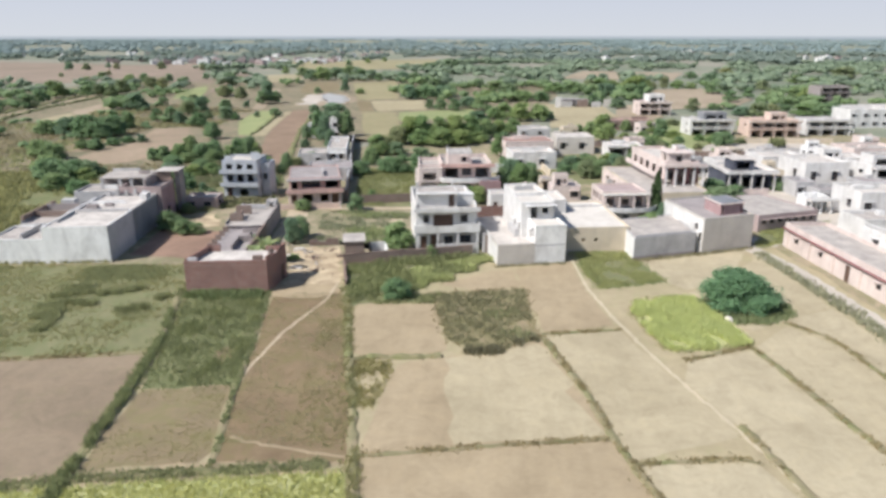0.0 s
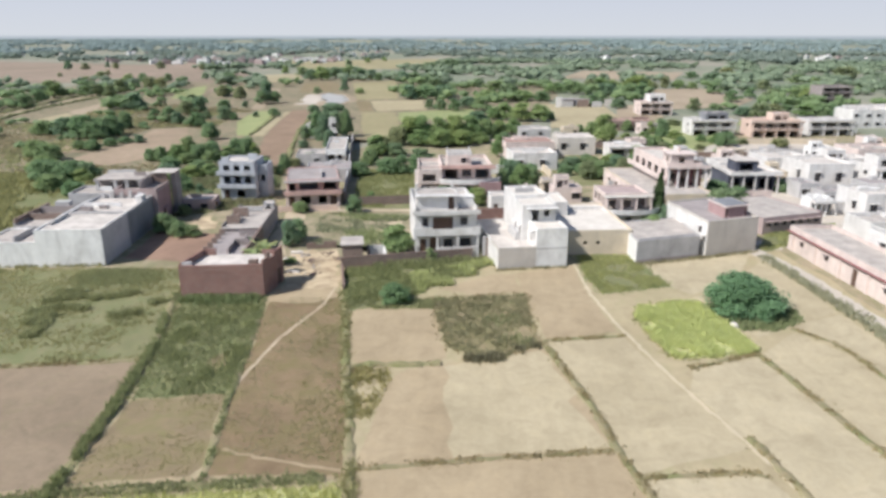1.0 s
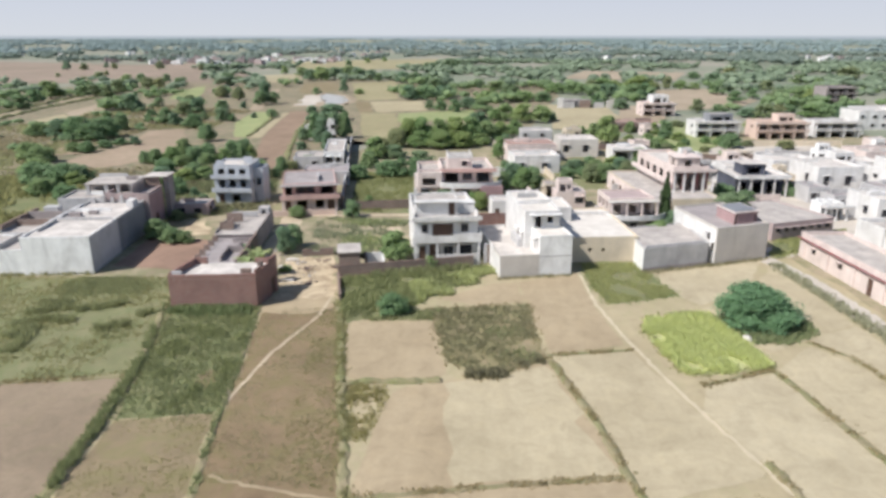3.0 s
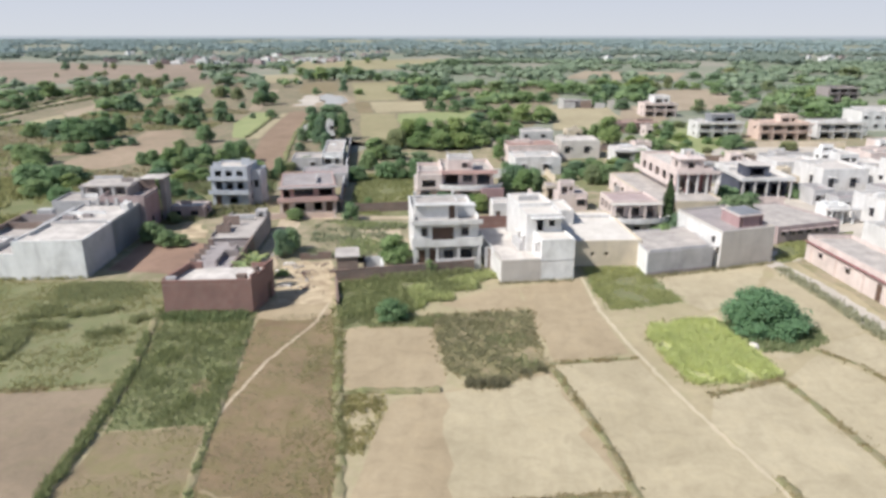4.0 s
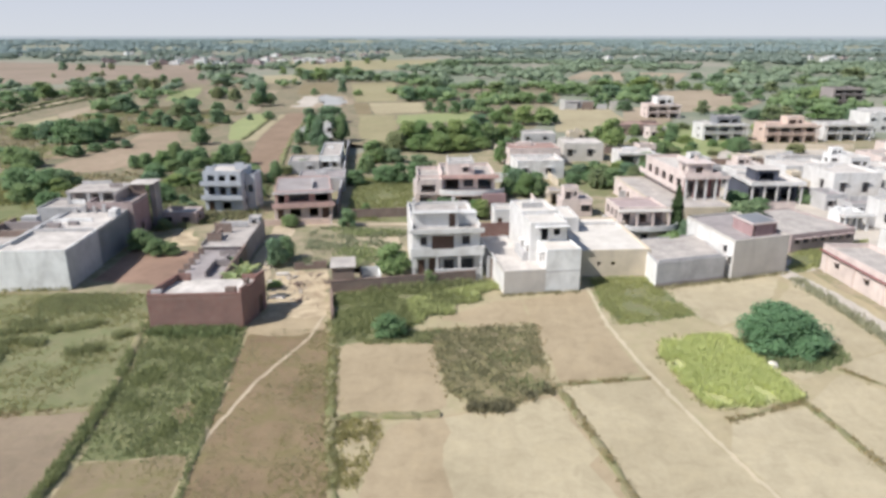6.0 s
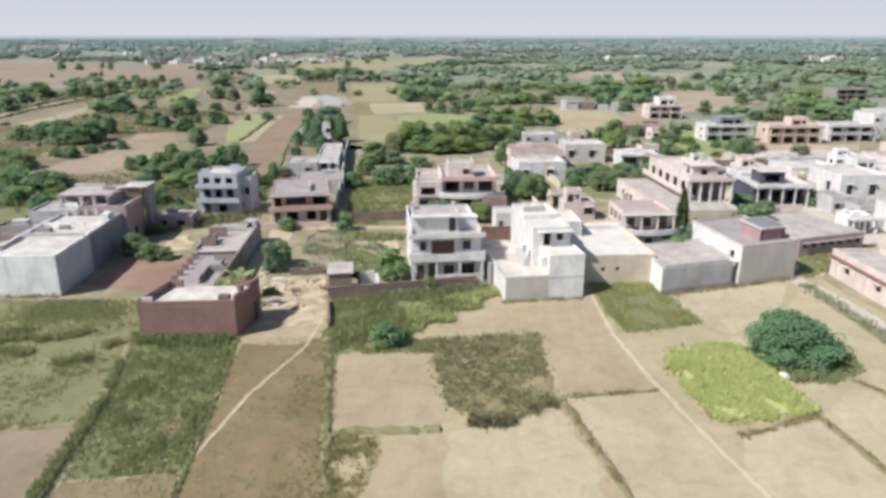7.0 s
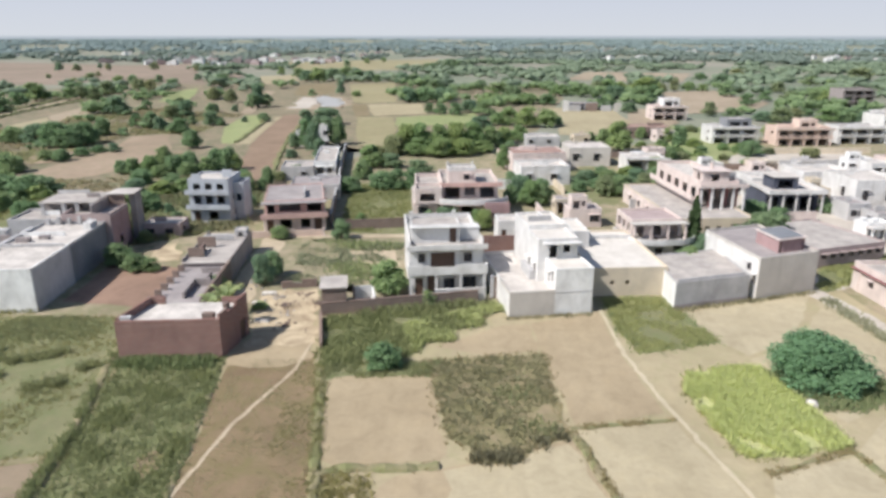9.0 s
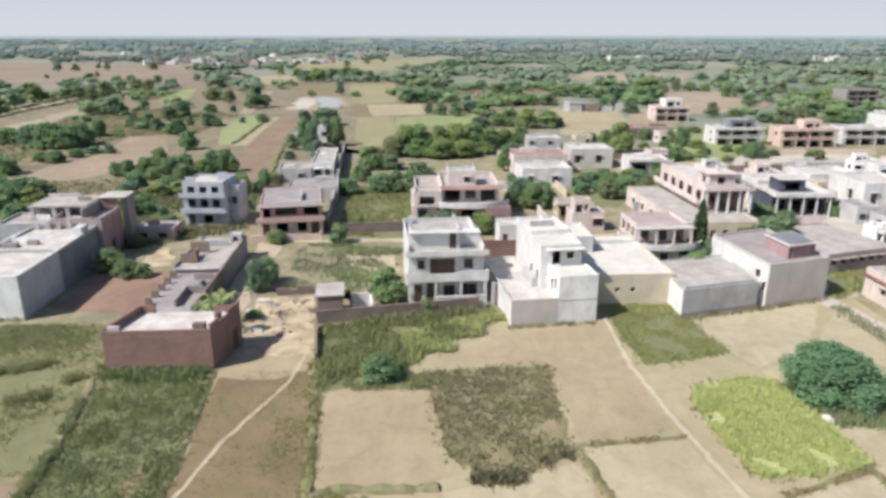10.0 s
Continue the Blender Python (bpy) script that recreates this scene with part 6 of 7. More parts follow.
plant_all([(-52.7, 195.1, 3.8, 3.6), (-49.2, 195.6, 8.4, 4.2), (-45.5, 188.5, 7.8, 4.4), (-45.4, 202.3, 7.7, 5.3), (-42.1, 202.1, 7.7, 4.1), (-42.0, 180.2, 4.6, 4.2), (-49.3, 180.9, 2.1, 3.4), (-56.2, 246.1, 5.6, 11.4), (-62.4, 243.6, 4.8, 5.7)], 108, ("dark", "round"))
plant_all([(-161.2, 539.8, 6.1, 6.8), (-138.8, 506.5, 6.8, 9.6), (-120.3, 460.0, 8.2, 10.8), (-113.2, 461.2, 8.2, 13.0), (-108.0, 478.6, 8.1, 12.7), (-99.9, 485.6, 8.6, 13.6), (-92.0, 484.8, 7.2, 9.8), (-83.3, 479.2, 6.4, 9.0), (-74.5, 456.3, 5.8, 5.7), (-69.0, 485.0, 5.0, 5.3), (-120.0, 427.0, 3.8, 4.0), (-77.5, 365.7, 7.1, 5.1), (-67.9, 356.4, 2.8, 5.6), (-88.4, 351.3, 3.7, 4.4), (-142.4, 687.3, 6.2, 7.6), (-135.6, 755.2, 5.6, 7.1), (-125.1, 803.1, 4.8, 6.3), (-188.2, 736.6, 3.8, 7.0), (-206.7, 749.4, 3.9, 5.9)], 109, ("field_round", "field_light", "field_broad"))
plant_all([(-57.0, 443.7, 6.5, 10.3), (-49.1, 445.0, 6.5, 12.4), (-38.2, 327.7, 6.4, 10.1), (-30.6, 328.3, 6.4, 10.1), (-23.4, 334.4, 6.0, 10.3), (-33.1, 401.4, 5.8, 12.4), (-53.8, 611.8, 7.1, 18.9), (-79.9, 646.2, 4.8, 8.1), (-25.1, 284.6, 4.2, 4.4), (-20.3, 279.7, 4.6, 6.4), (-37.7, 622.7, 9.0, 19.2), (-40.9, 490.6, 4.9, 15.1), (-9.7, 287.4, 5.1, 8.8), (-8.1, 402.1, 5.8, 9.3), (1.2, 385.6, 5.4, 14.7), (8.2, 361.0, 5.6, 11.0), (-14.6, 276.3, 5.4, 6.4)], 110, ("field_round", "field_broad"))
plant_all([(-3.0, 278.7, 5.3, 10.6), (5.1, 249.5, 5.7, 7.6), (10.7, 244.3, 6.3, 8.5), (17.2, 244.6, 5.4, 8.1), (21.3, 249.3, 3.0, 3.8), (-1.2, 323.4, 4.5, 12.3), (13.8, 324.6, 4.5, 12.3), (22.2, 321.5, 4.8, 8.8), (32.3, 369.3, 5.2, 11.2), (41.6, 363.8, 6.2, 12.1), (-4.3, 244.2, 3.4, 7.4), (1.3, 248.9, 3.9, 6.8)], 111, ("field_round", "field_light", "field_broad"))
plant_all([(-21.9, 189.5, 6.9, 7.2), (-18.3, 189.8, 7.1, 7.2), (-13.9, 190.1, 7.1, 7.2), (-9.6, 192.2, 7.2, 7.3), (-5.3, 194.5, 7.0, 7.4), (-0.9, 200.3, 6.0, 7.0), (2.9, 204.3, 5.3, 6.2), (7.0, 210.7, 4.5, 5.7), (-18.7, 186.3, 4.7, 7.1), (-12.8, 185.0, 4.3, 7.0), (-7.2, 187.2, 4.0, 7.1), (-2.2, 192.3, 3.3, 5.8), (2.7, 169.9, 5.3, 3.9), (4.2, 183.7, 4.7, 4.2)], 112, ("light", "light", "broad"))
plant_all([(-24.4, 186.3, 5.1, 5.7), (-26.9, 170.6, 4.9, 6.5)], 113, ("olive",))
plant_all([(32.6, 197.2, 7.4, 7.4), (30.6, 208.9, 4.5, 4.7), (27.3, 213.9, 2.7, 4.2), (35.6, 167.6, 3.7, 3.7), (21.4, 144.2, 4.0, 4.3), (24.1, 144.2, 3.8, 3.9), (28.2, 143.0, 4.7, 3.8), (7.1, 135.4, 4.2, 4.4), (3.5, 135.3, 3.4, 2.4), (42.7, 183.8, 3.7, 3.3), (49.1, 215.3, 3.8, 3.9), (52.4, 215.9, 4.3, 4.8), (43.0, 220.6, 3.6, 4.0), (53.3, 195.5, 2.0, 2.9), (64.3, 192.2, 4.1, 6.2), (62.8, 196.5, 2.7, 3.8), (78.4, 191.1, 2.6, 5.1)], 114, ("round", "light", "round", "olive"))
plant_all([(58.6, 385.6, 7.1, 12.8), (52.4, 383.7, 5.8, 8.7), (66.0, 395.9, 5.1, 9.0), (64.4, 332.7, 7.8, 10.0), (70.9, 340.2, 7.4, 6.7), (52.1, 291.2, 4.1, 6.6), (43.6, 301.0, 5.9, 5.9), (96.8, 469.5, 4.7, 6.4), (95.3, 401.0, 6.4, 6.1), (103.2, 402.6, 4.8, 9.1), (110.6, 402.4, 4.0, 7.3), (89.3, 400.5, 4.0, 6.1), (136.2, 502.5, 4.2, 11.4), (144.4, 480.4, 4.7, 12.3), (161.1, 505.1, 7.1, 13.6), (162.5, 481.7, 3.6, 12.3), (112.6, 368.1, 5.2, 9.4), (107.1, 322.2, 5.7, 7.2), (122.5, 344.3, 5.3, 7.7)], 115, ("field_round", "field_broad", "field_light", "field_round", "field_olive"))
plant_all([(79.6, 281.3, 5.2, 5.9), (87.0, 278.5, 3.4, 7.1), (94.2, 267.2, 3.6, 7.9), (98.3, 262.9, 5.5, 8.9), (108.5, 276.6, 3.8, 7.4), (127.6, 331.8, 5.8, 8.9), (146.0, 394.3, 5.6, 8.8), (144.5, 346.0, 5.3, 7.7), (143.6, 332.5, 5.4, 7.4), (116.3, 286.0, 2.9, 6.4), (117.3, 269.5, 4.2, 9.9), (120.8, 264.4, 4.1, 8.5), (125.9, 261.4, 4.5, 7.7), (129.1, 278.4, 3.8, 8.2), (182.7, 416.0, 5.9, 8.0), (187.4, 452.7, 5.3, 12.1), (234.9, 494.3, 8.6, 18.2)], 116, ("field_round", "field_broad", "field_light", "field_round", "field_olive"))
plant_all([(19, 154, 3.0, 5.0), (25, 147, 3.5, 6.1), (29, 154, 3.4, 5.1), (9, 136, 3.8, 4.4), (-7, 119, 3.3, 3.3), (-1, 119, 3.1, 3.6), (-27, 92, 3.6, 3.2), (-27, 144, 2.9, 4.8), (-21, 147, 3.6, 6.1), (79, 393, 7.2, 16.2), (57, 354, 5.7, 14.5)], 8, ("dark", "round", "light"))

# shrubs and garden trees among the houses
BUSHY = ("bush", "bush", "round", "dark", "light")
plant_all([(-48.5, 98.2, 2.9, 3.8), (-45.0, 95.9, 2.5, 3.6), (-43.2, 96.0, 1.8, 2.9), (-60.5, 124.1, 4.1, 4.9), (-58.2, 126.2, 3.2, 5.0), (-67.0, 138.2, 3.0, 5.6), (-61.7, 138.6, 2.5, 5.5), (-58.6, 141.2, 2.6, 4.4), (-64.2, 148.5, 2.2, 4.7), (-83.7, 136.9, 3.5, 5.9), (-85.9, 132.3, 3.9, 6.9), (-88.4, 139.0, 2.6, 7.3), (-70.9, 148.0, 2.7, 4.8), (-31.4, 89.0, 2.0, 2.8), (-26.7, 95.2, 3.1, 3.0), (-30.8, 111.7, 2.0, 3.2), (-24.9, 84.7, 0.7, 1.7), (-46.8, 142.1, 3.6, 3.7), (-21.8, 112.4, 3.2, 3.1)], 31, BUSHY)
plant_all([(-9.5, 120, 2.6, 2.6), (-5.6, 120.6, 3.0, 2.6), (-2.0, 119.4, 3.0, 2.8), (5.6, 138.8, 4.6, 5.6), (9.4, 141.7, 3.5, 5.0), (3.9, 149.7, 3.3, 3.3), (-18.4, 146.8, 4.2, 4.2), (-15.1, 147.0, 4.2, 4.2), (-20.3, 119.9, 2.0, 2.2), (-15.9, 163.8, 2.9, 5.9), (-27.4, 169.5, 5.0, 6.2), (-26.9, 156.9, 3.9, 4.6), (-23.0, 169.8, 3.0, 6.2)], 32, BUSHY)
plant_all([(20.3, 154.9, 2.6, 4.5), (29.9, 153.0, 2.4, 4.0), (33.8, 158.7, 2.6, 4.4), (42.3, 126.6, 3.4, 4.6), (46.4, 127.0, 2.6, 4.0), (58.2, 176.0, 2.2, 3.4), (31.9, 110.2, 2.8, 3.2), (57, 134, 2.4, 3.0), (80, 142, 2.6, 3.4), (14, 134, 2.6, 3.4), (17, 148, 2.2, 3.6), (50.6, 208.3, 2.6, 4.0)], 33, BUSHY)
plant_all([(40, 205, 1.6, 3.5), (45, 203, 2.2, 4), (52, 232, 1.8, 4), (56, 226, 1.6, 3.6), (48, 190, 1.4, 3), (61, 236, 2.2, 5), (46, 186, 1.8, 3.6), (70, 226, 3, 6), (84, 232, 3.4, 7)], 34, ("light", "olive", "light"))

# light scrub between the houses and the villas
plant_all([(21, 150, 2.2, 3.6), (24, 157, 2.6, 4.4), (27.5, 150, 2.0, 3.6), (31.5, 147, 2.6, 4.0), (34, 153, 2.0, 3.6), (29, 163, 2.4, 4.2), (24, 166, 1.8, 3.4), (33, 141, 2.0, 3.2), (19, 159, 1.8, 3.4), (47, 196, 2.0, 3.8), (51, 190, 1.8, 3.4), (54, 205, 2.4, 4.4), (60, 200, 2.0, 3.6), (43, 190, 2.2, 4), (56, 186, 1.6, 3.0), (70, 196, 1.8, 3.4)], 35, ("light", "olive", "round", "light"))

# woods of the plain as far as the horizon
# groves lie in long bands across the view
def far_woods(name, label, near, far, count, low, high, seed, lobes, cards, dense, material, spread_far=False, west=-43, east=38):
    r = np.random.default_rng(seed)
    verts, faces = [], []
    bm = bmesh.new()
    bmesh.ops.create_icosphere(bm, subdivisions=1, radius=1)
    iv = np.array([v.co[:] for v in bm.verts])
    jf = np.array([[v.index for v in f.verts] for f in bm.faces])
    bm.free()
    quads = []
    for i in range(count):
        d = 1 / r.uniform(1 / far, 1 / near) if spread_far else math.sqrt(r.uniform(near ** 2, far ** 2))
        a = r.uniform(west, east)
        x, y = d * math.sin(radians(a)), d * math.cos(radians(a))
        slope = dense - 0.1 * min(1, max(0, (a + 12) / 14))
        v = 35000 / d
        if noise.noise((a / 4.5, v / 7, seed)) + 0.55 * noise.noise((a / 1.3, v / 3, seed + 4)) < slope + r.normal(0, 0.07):
            continue
        if any(inside(p, np.array([x]), np.array([y]))[0] for p in KEEP):
            continue
        h = r.uniform(low, high)
        w = h * r.uniform(1.1, 2.2)
        for j in range(lobes):
            c = np.array([x + r.normal(0, w * 0.3), y + r.normal(0, w * 0.3), h * r.uniform(0.3, 0.7)])
            s = np.array([w * 0.3, w * 0.3, h * 0.27]) * r.uniform(0.7, 1.25)
            k = len(verts)
            verts += (c + iv * (1 + r.normal(0, 0.16, len(iv))[:, None]) * s).tolist()
            faces += (jf + k).tolist()
            q, qf = leaf_cloud(r, [(*c, *(s * 1.05))], cards, h * 0.1)
            k = len(verts)
            verts += q.tolist()
            quads += (qf + k).tolist()
    me = bpy.data.meshes.new(name)
    me.from_pydata(verts, [], faces + quads)
    me.materials.append(material)
    return tagged(new(name, me), label, "trees", kind="stuff")


KEEP = [
    [(46, 496), (119, 479), (151, 581), (74, 600)],
    [(-11, 360), (4, 361), (3, 404), (-10, 403)],
    [(-151, 321), (-169, 367), (-169, 408), (-141, 330)],
    [(-120, 285), (-44, 265), (-44, 330), (-63, 465), (-120, 450)],
    [(-560, 766), (-319, 745), (-174, 431), (-262, 425), (-420, 390)],
    [(-62, 325), (-30, 330), (-4, 285), (-4, 250), (-30, 200), (-44, 200)],
    [(-172, 521), (-150, 538), (-124, 456), (-141, 439)],
    [(-245, 790), (-60, 900), (-55, 640), (-160, 590)],
    [(24, 320), (48, 306), (40, 225), (20, 225)],
    [(40, 225), (57, 246), (150, 230), (150, 260), (62, 310), (54, 310)],
    [(85, 400), (119, 410), (125, 334), (102, 297), (68, 283)],
    [(-45, 140), (-72, 290), (-95, 280), (-90, 205), (-52, 140)],
    [(-108, 150), (-80, 150), (-80, 195), (-97, 222), (-108, 215)],
    [(-200, 330), (-182, 235), (-148, 222), (-150, 245), (-178, 325)],
    [(-70, 60), (-30, 215), (10, 215), (60, 290), (160, 290), (160, 60)],
]
far_woods("thicket", "scattered trees and scrub of the middle distance", 300, 430, 900, 3.0, 6.0, 21, 4, 26, 0.22, LEAF)
far_woods("thicket", "small scattered field trees and scrub", 190, 500, 520, 1.6, 3.4, 28, 4, 26, 0.2, LEAF, False, -40, -9)
# leaves get bluer with distance, their haze is part of the base colour
far_woods("woods", "far woods and field trees", 400, 800, 4600, 3.2, 6.6, 22, 3, 14, 0.2, HAZELEAF2)
far_woods("woods", "far woods and field trees with haze in their leaf colour", 780, 1300, 6500, 4.0, 7.5, 25, 3, 6, 0.14, HAZELEAF3)
far_woods("distant_woods", "woods of the plain towards the horizon", 1200, 4300, 20000, 6.0, 10.0, 23, 2, 0, -0.12, HAZELEAF)

# far villages: small pale houses among the trees
r = random.Random(5)
base = House("small pale flat-roofed house in a far village", -300, 700, 10, name="far_house", group="houses of far villages")
base.block(0, 10, 0, 9, 0, 5, OLDWHITE, PALEROOF, 0.6, f=row(3, 10, 1.2, 1.2, 2.8))
base.block(5, 9, 3, 8, 5.016, 7.4, WHITE, PALEROOF, 0.3)
dusky = House("small dusky flat-roofed house in a far village", -330, 760, 10, name="far_house", group="houses of far villages")
dusky.block(0, 11, 0, 9, 0, 5, DUSKY, PALEROOF, 0.6, f=row(3, 11, 1.2, 1.2, 2.8))
dusky.block(1, 6, 3, 8, 5.016, 7.4, DARKRENDER, ROOF, 0.3)
for cx, cy, sx, sy, n in ((-270, 760, 70, 50, 44), (-345, 800, 90, 60, 24), (-500, 1050, 260, 90, 26), (150, 900, 60, 30, 10), (520, 860, 130, 60, 16), (300, 1300, 200, 80, 14)):
    for i in range(n):
        model = dusky if r.random() < (0.55 if cx < 0 else 0.25) else base
        copy_thing(model.root, pose(cx + max(-1.2, min(1.2, r.gauss(0, 1))) * sx, cy + max(-1, min(1.2, r.gauss(0, 1))) * sy, 0, 0, 0, r.uniform(-20, 40)) @ Matrix.Diagonal((r.uniform(0.5, 1.1), r.uniform(0.5, 1.0), r.uniform(0.4, 0.8), 1)))

# ---- grass and crops ----
blades("grass", "short grass of the grazed field", *sow(A, 12, 1, 0.15), 0.18, 0.09, GRASS, 1)
blades("grass", "dark rank tufts in the grazed field", *sow(A, 28, 2, 0.68, 0.13), 0.3, 0.1, RANK, 2)
BARE = [(-23.9, 54.3), (-24.3, 56.2), (-23.5, 57.4), (-22.4, 56.7), (-22.2, 55.3), (-22.7, 54.0)]
field("bare reddish patch among the weeds", BARE, STUBBLE2, 0.034, 1, 0.6)
wx, wy = sow(C, 22, 3, 0.25, 0.2)
open_ground = ~inside(BARE, wx, wy) | (np.random.default_rng(6).uniform(size=len(wx)) < 0.18)
blades("weeds", "rank weeds of the overgrown field", wx[open_ground], wy[open_ground], 0.28, 0.1, RANK, 3, category="weeds")
blades("weeds", "tall dark clumps in the overgrown field", *sow(C, 30, 86, 0.72, 0.4), 0.5, 0.1, LUSH, 86, category="weeds")
blades("weeds", "tall weeds along the top of the overgrown field", *sow_line([(-33.2, 70.6), (-29, 70.6), (-24.8, 71.4)], 2.0, 30, 87), 0.7, 0.13, LUSH, 87, category="weeds")
blades("grass", "rank grass on the high bank", *[np.concatenate(q) for q in zip(sow_line(HEDGE[2:], 0.75, 64, 4, -0.3), sow_line(HEDGE[:3], 0.6, 40, 4, -0.05))], 0.46, 0.085, LUSH, 4, z=0.1)
blades("grass", "grass on the low bank", *sow_line(B2, 0.4, 30, 5, -0.15), 0.25, 0.1, RANK, 5, z=0.05)
blades("grass", "grass on the middle bank", *sow_line(CB, 0.9, 34, 6, -0.2), 0.26, 0.09, GRASS, 6, z=0.05)
blades("grass", "dry grass on the earth banks", *[np.concatenate(q) for q in zip(*(sow_line(l, 0.55, 36, 7, -0.12) for l in (L1, L2, L3, L4, L5, L6, L7, L8, L9, SQ)))], 0.2, 0.1, DRYWEED, 7, z=0.05)
blades("grass", "grass on the near bank", *sow_line(BB, 1.0, 44, 8), 0.28, 0.08, RANK, 8, z=0.08)
blades("crop", "bright green young crop", *sow(BG, 20, 9, 0.05), 0.3, 0.1, CROP, 9, category="crop")
blades("weeds", "dark dry weeds between bare fields", *sow(W, 17, 10, 0.08, 0.3), 0.22, 0.12, DRYWEED, 10, category="weeds")
blades("crop", "yellow-green standing crop", *sow(Y, 60, 11, 0.06, 0.35), 0.5, 0.09, RIPE, 11, category="crop")
blades("grass", "rough grass beside the footpath", *sow(G2, 24, 12, 0.1, 0.3), 0.24, 0.12, MEADOW, 12)
blades("crop", "green crop in front of the wall", *sow(FR, 24, 13, 0.15, 0.25), 0.5, 0.13, LUSH, 13, category="crop")
blades("crop", "ripening crop in front of the wall", *sow([(-8.5, 80.8), (1.0, 87.4), (2.1, 86.0), (-0.5, 84.1), (-0.3, 81.5), (-3.3, 80.4), (-2.9, 77.6), (-5.8, 77.0), (-6.5, 74.5)], 26, 14, 0.12, 0.2), 0.6, 0.13, CROP, 14, category="crop")
blades("weeds", "rank weeds of the long plot", *sow(LS, 7, 15, 0.1, 0.12), 0.35, 0.16, LUSH, 15, category="weeds")
blades("weeds", "scrub weeds behind the sandy yard", *sow([(-24.5, 92), (-15, 93), (-11.8, 110), (-27, 112)], 7, 16, 0.55, 0.14), 0.5, 0.18, MEADOW, 16, category="weeds")
blades("weeds", "dry scrub behind the sandy yard", *sow([(-24.5, 92), (-15, 93), (-11.8, 110), (-27, 112)], 6, 76, 0.35, 0.3), 0.4, 0.18, LANEWEED, 76, category="weeds")
blades("weeds", "dry scrub behind the houses", *sow([(-66, 128), (-52, 106), (-38, 118), (-46, 150), (-66, 156)], 3, 77, 0.25, 0.1), 0.7, 0.35, DRYWEED, 77, category="weeds")
blades("weeds", "green scrub behind the houses", *sow([(-66, 128), (-52, 106), (-38, 118), (-46, 150), (-66, 156)], 3, 78, 0.4, 0.1), 0.7, 0.35, RANK, 78, category="weeds")
blades("weeds", "weeds at the foot of the brick house", *sow_line([(-34.5, 70.3), (-24.4, 71.8)], 0.9, 26, 17), 0.4, 0.14, RANK, 17, category="weeds")
blades("weeds", "tall weeds against the boundary wall", *sow_line([(-13.4, 83.5), (-6, 85.8), (-1.2, 87.4)], 1.0, 26, 94, -0.25), 0.8, 0.14, RANK, 94, category="weeds")
blades("weeds", "weeds below the walls", *sow_line([(2.4, 83.6), (11.6, 85.8)], 0.8, 14, 18), 0.3, 0.12, DRYWEED, 18, category="weeds")
blades("weeds", "dry weeds along the lane", *sow_line([(38.6, 92), (39.8, 83), (41, 72), (41.6, 60)], 1.7, 12, 19), 0.5, 0.13, LANEWEED, 19, category="weeds")
blades("weeds", "grass patch beside the wide field", *sow([(-10.6, 55.6), (-7.4, 55.4), (-6.8, 53.6), (-7.0, 50.8), (-7.6, 46.4), (-8.8, 46.4), (-10.0, 51)], 26, 20, 0.1, 0.3), 0.24, 0.11, GRASS, 20, category="weeds")
blades("weeds", "rank growth beside the long building", *sow(WL, 2.5, 22, 0.15, 0.08), 0.9, 0.45, RANK, 22, category="weeds")
blades("weeds", "green weeds under the big bush", *sow([(24.6, 72.9), (26.6, 69.9), (27.6, 66.6), (31.2, 66.8), (34.6, 69.3), (35, 72.5), (31, 75)], 24, 25), 0.4, 0.14, LUSH, 25, category="weeds")
blades("weeds", "thin weeds in the stubble", *sow([(-23, 69), (-15.9, 70), (-11.4, 56), (-8.5, 41), (-17.8, 41.4)], 4, 21, 0.35), 0.09, 0.1, GRASS, 21, category="weeds")
for i, (P, mtl, hh) in enumerate(((W, DRYWEED, 0.3), (C, RANK, 0.28), (Y, GRASS, 0.35), (G2, MEADOW, 0.3), (FR, RANK, 0.45), (A, GRASS, 0.2), (BG, CROP, 0.25))):
    blades("weeds", "straggling weeds along a field edge", *sow_line(P + P[:1], 1.2, 5, 60 + i), hh * 0.85, 0.09, mtl, 60 + i, category="weeds")
blades("weeds", "scattered dry weeds beside the banks", *[np.concatenate(q) for q in zip(*(sow_line(l, 2.0, 0.7, 71) for l in (L1, L2, L3, L4, L5, L6, L8, L9, SQ, CB)))], 0.16, 0.12, DRYWEED, 71, category="weeds")
blades("weeds", "grass at the foot of the long building", *sow_line([(-64, 79.9), (-48.6, 81.9)], 1.0, 14, 72), 0.5, 0.14, GRASS, 72, category="weeds")
blades("weeds", "weeds below the grey and beige walls", *sow_line([(20.6, 87.2), (30.4, 90.9), (38.6, 94.4)], 0.8, 12, 73), 0.4, 0.13, DRYWEED, 73, category="weeds")
TUFTS = [[(-43.9, 59.2), (-45.7, 65.5)], [(-46.3, 62.5), (-46.8, 65.7)], [(-48.3, 65.3), (-45.9, 67.2), (-42.4, 67.1)], [(-48.7, 68.6), (-46.8, 69.8), (-44.6, 70.6)], [(-43.9, 69.7), (-41.7, 70.8), (-39.5, 72.5)], [(-39.1, 65.0), (-37.5, 65.8), (-36.3, 66.6)], [(-48.5, 71.0), (-46.1, 72.3)], [(-36.1, 68.8), (-35.3, 70.4)]]
blades("grass", "tall dark grass in rows across the grazed field", *[np.concatenate(q) for q in zip(*(sow_line(l, 1.2, 40, 80 + i) for i, l in enumerate(TUFTS)))], 0.6, 0.09, RANK, 80)
blades("weeds", "weeds under the bushes above the square field", *sow([(-14.6, 71.8), (-5, 73), (-4.4, 70.2), (-13.6, 69.0)], 22, 92, 0.1, 0.3), 0.32, 0.12, RANK, 92, category="weeds")
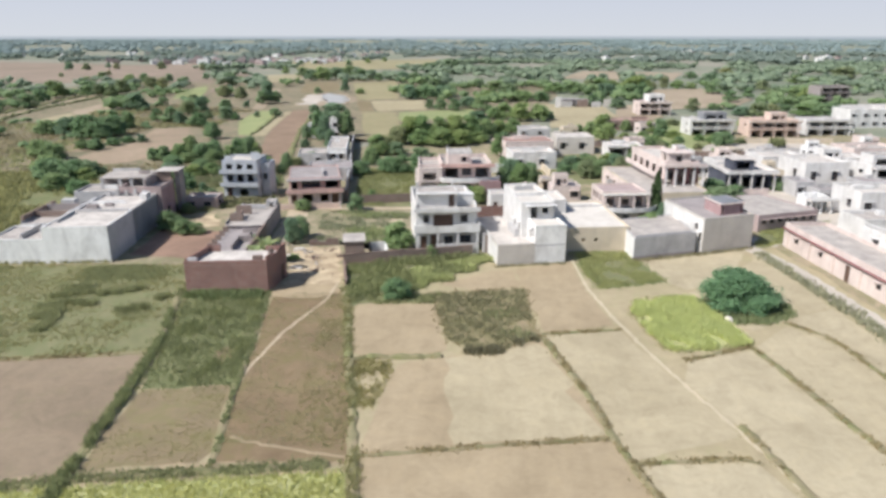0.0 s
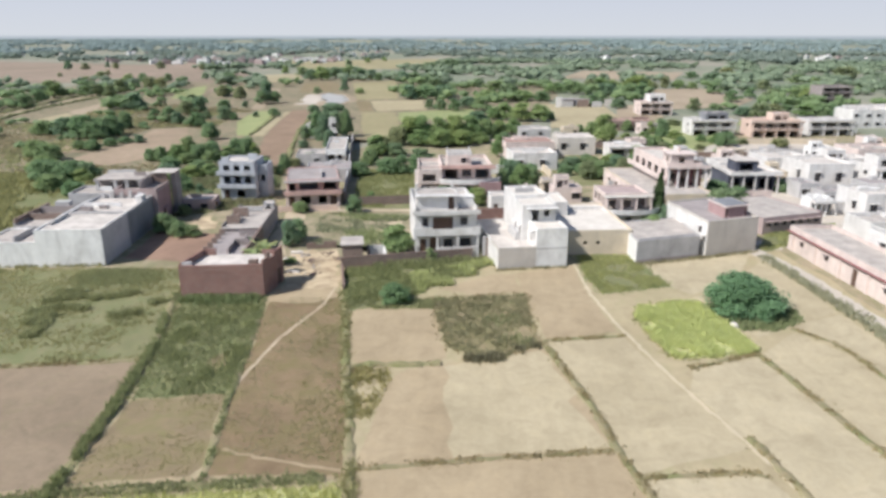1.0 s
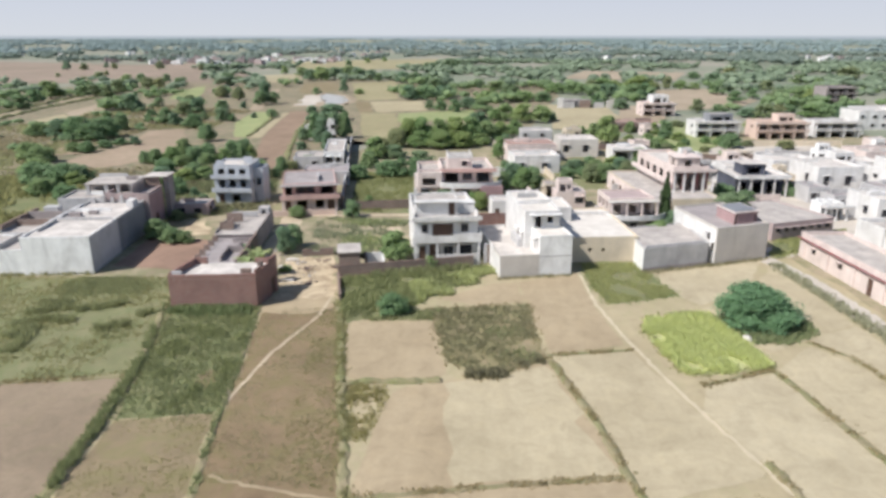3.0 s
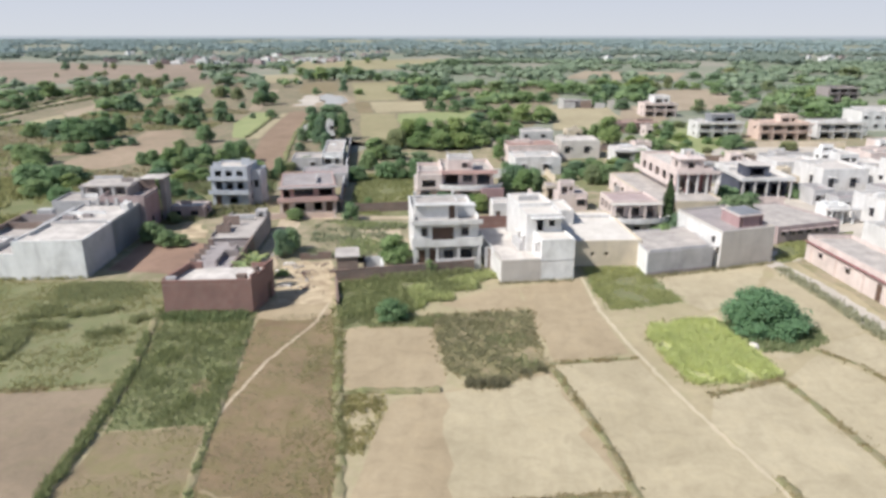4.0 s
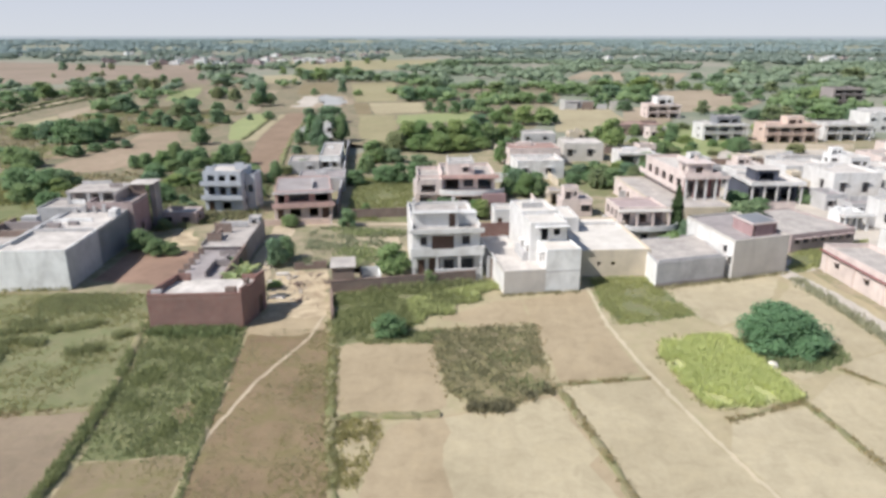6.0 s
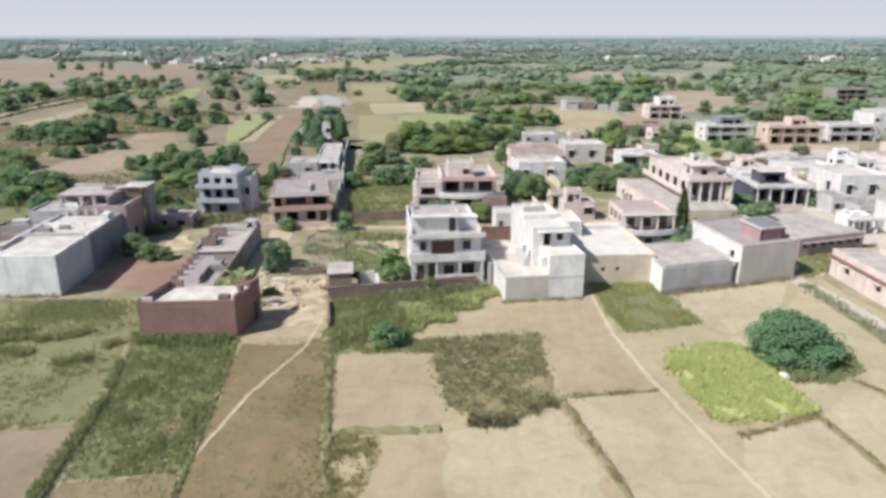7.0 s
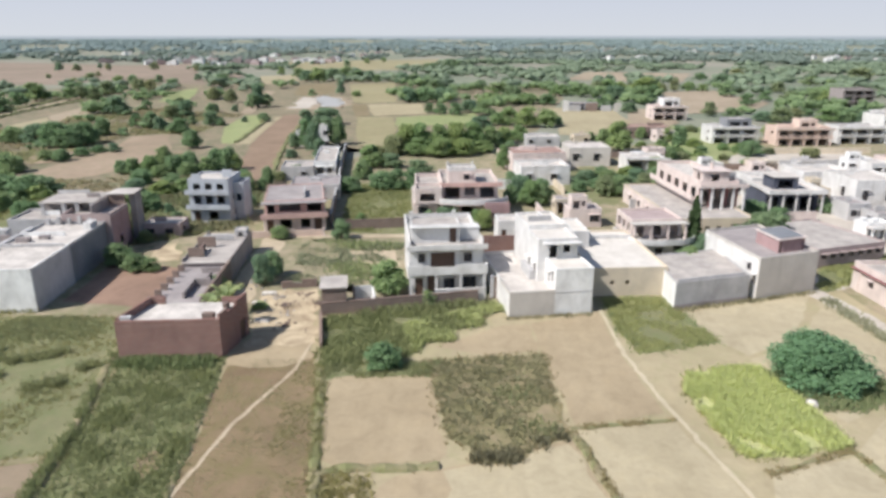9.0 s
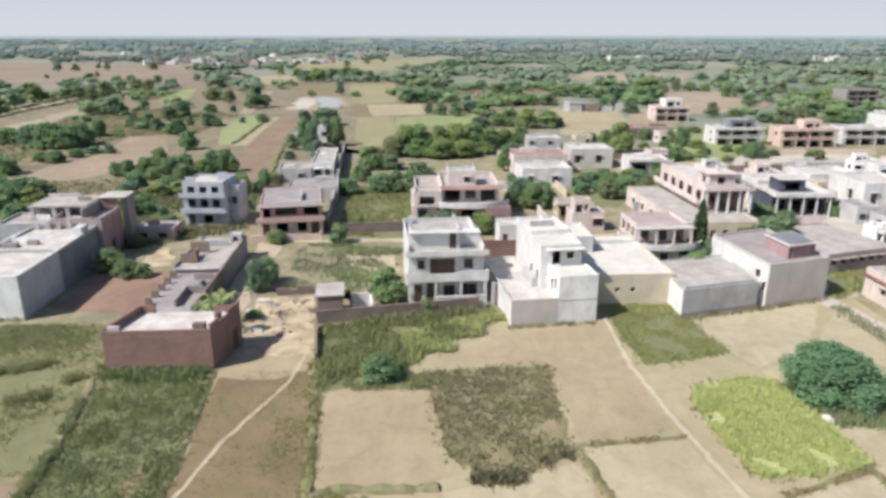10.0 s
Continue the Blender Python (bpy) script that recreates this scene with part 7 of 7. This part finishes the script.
blades("weeds", "dark dry clumps along the edge of the weedy patch", *[np.concatenate(q) for q in zip(*(sow_line(l, 1.1, 40, 93 + i) for i, l in enumerate(([(-0.4, 58.2), (1.6, 58.0), (3.0, 58.6)], [(4.4, 60.2), (5.0, 60.4)], [(6.0, 61.0), (6.4, 61.4)]))))], 0.5, 0.13, DARKWEED, 93, category="weeds")
blades("weeds", "greener weeds between bare fields", *sow(W, 7, 81, 0.55, 0.22), 0.36, 0.12, RANK, 81, category="weeds")
blades("grass", "lush grass before the low building", *sow(LB, 12, 82, 0.1), 0.4, 0.16, MEADOW, 82)

SL = [(-66, 128), (-46, 148), (-66, 200), (-72, 205), (-95, 275), (-150, 300), (-190, 250), (-125, 138)]
for label, dens, seed, bare, mtl in (("dry scrub and low growth between field trees", 0.8, 90, 0.3, DRYWEED), ("green low growth between field trees", 0.9, 91, 0.45, RANK)):
    wx, wy = sow(SL, dens, seed, bare, 0.05)
    open_ground = ~np.any([inside(p, wx, wy) for p in KEEP[:-1]], axis=0)
    blades("weeds", label, wx[open_ground], wy[open_ground], 0.45, 0.5, mtl, seed, category="weeds", lean=0.8)

# pale stone lying at the edge of the crop
bm = bmesh.new()
bmesh.ops.create_icosphere(bm, subdivisions=2, radius=0.5)
for v in bm.verts:
    v.co *= 1 + 0.3 * noise.noise(v.co * 2.3)
    v.co.z = max(-0.12, v.co.z * 0.7)
me = bpy.data.meshes.new("stone")
bm.to_mesh(me)
bm.free()
me.materials.append(LIMEROOF)
stone = tagged(new("stone", me), "pale rounded stone at the edge of the crop", "stone", "", "thing")
stone.location = (27.05, 67.57, 0.14)
blades("weeds", "dry straw and weeds in the brown stubble", *sow([(-23, 72), (-15.9, 73), (-11.4, 56), (-8.5, 41), (-17.8, 41.4)], 14, 83, 0.3, 0.28), 0.1, 0.07, LANEWEED, 83, category="weeds")
blades("weeds", "greenish weeds along the edge of the stubble", *sow([(-17.2, 73), (-15.8, 73), (-11.6, 56), (-8.6, 41), (-13, 42)], 16, 84, 0.25, 0.25), 0.14, 0.07, GRASS, 84, category="weeds")
blades("weeds", "dry weeds in the thin stubble", *sow([(-27.4, 48.2), (-20.5, 49.6), (-18.3, 40.1), (-18.8, 38.9), (-26.4, 37.3)], 14, 85, 0.3, 0.25), 0.1, 0.07, GRASS, 85, category="weeds")
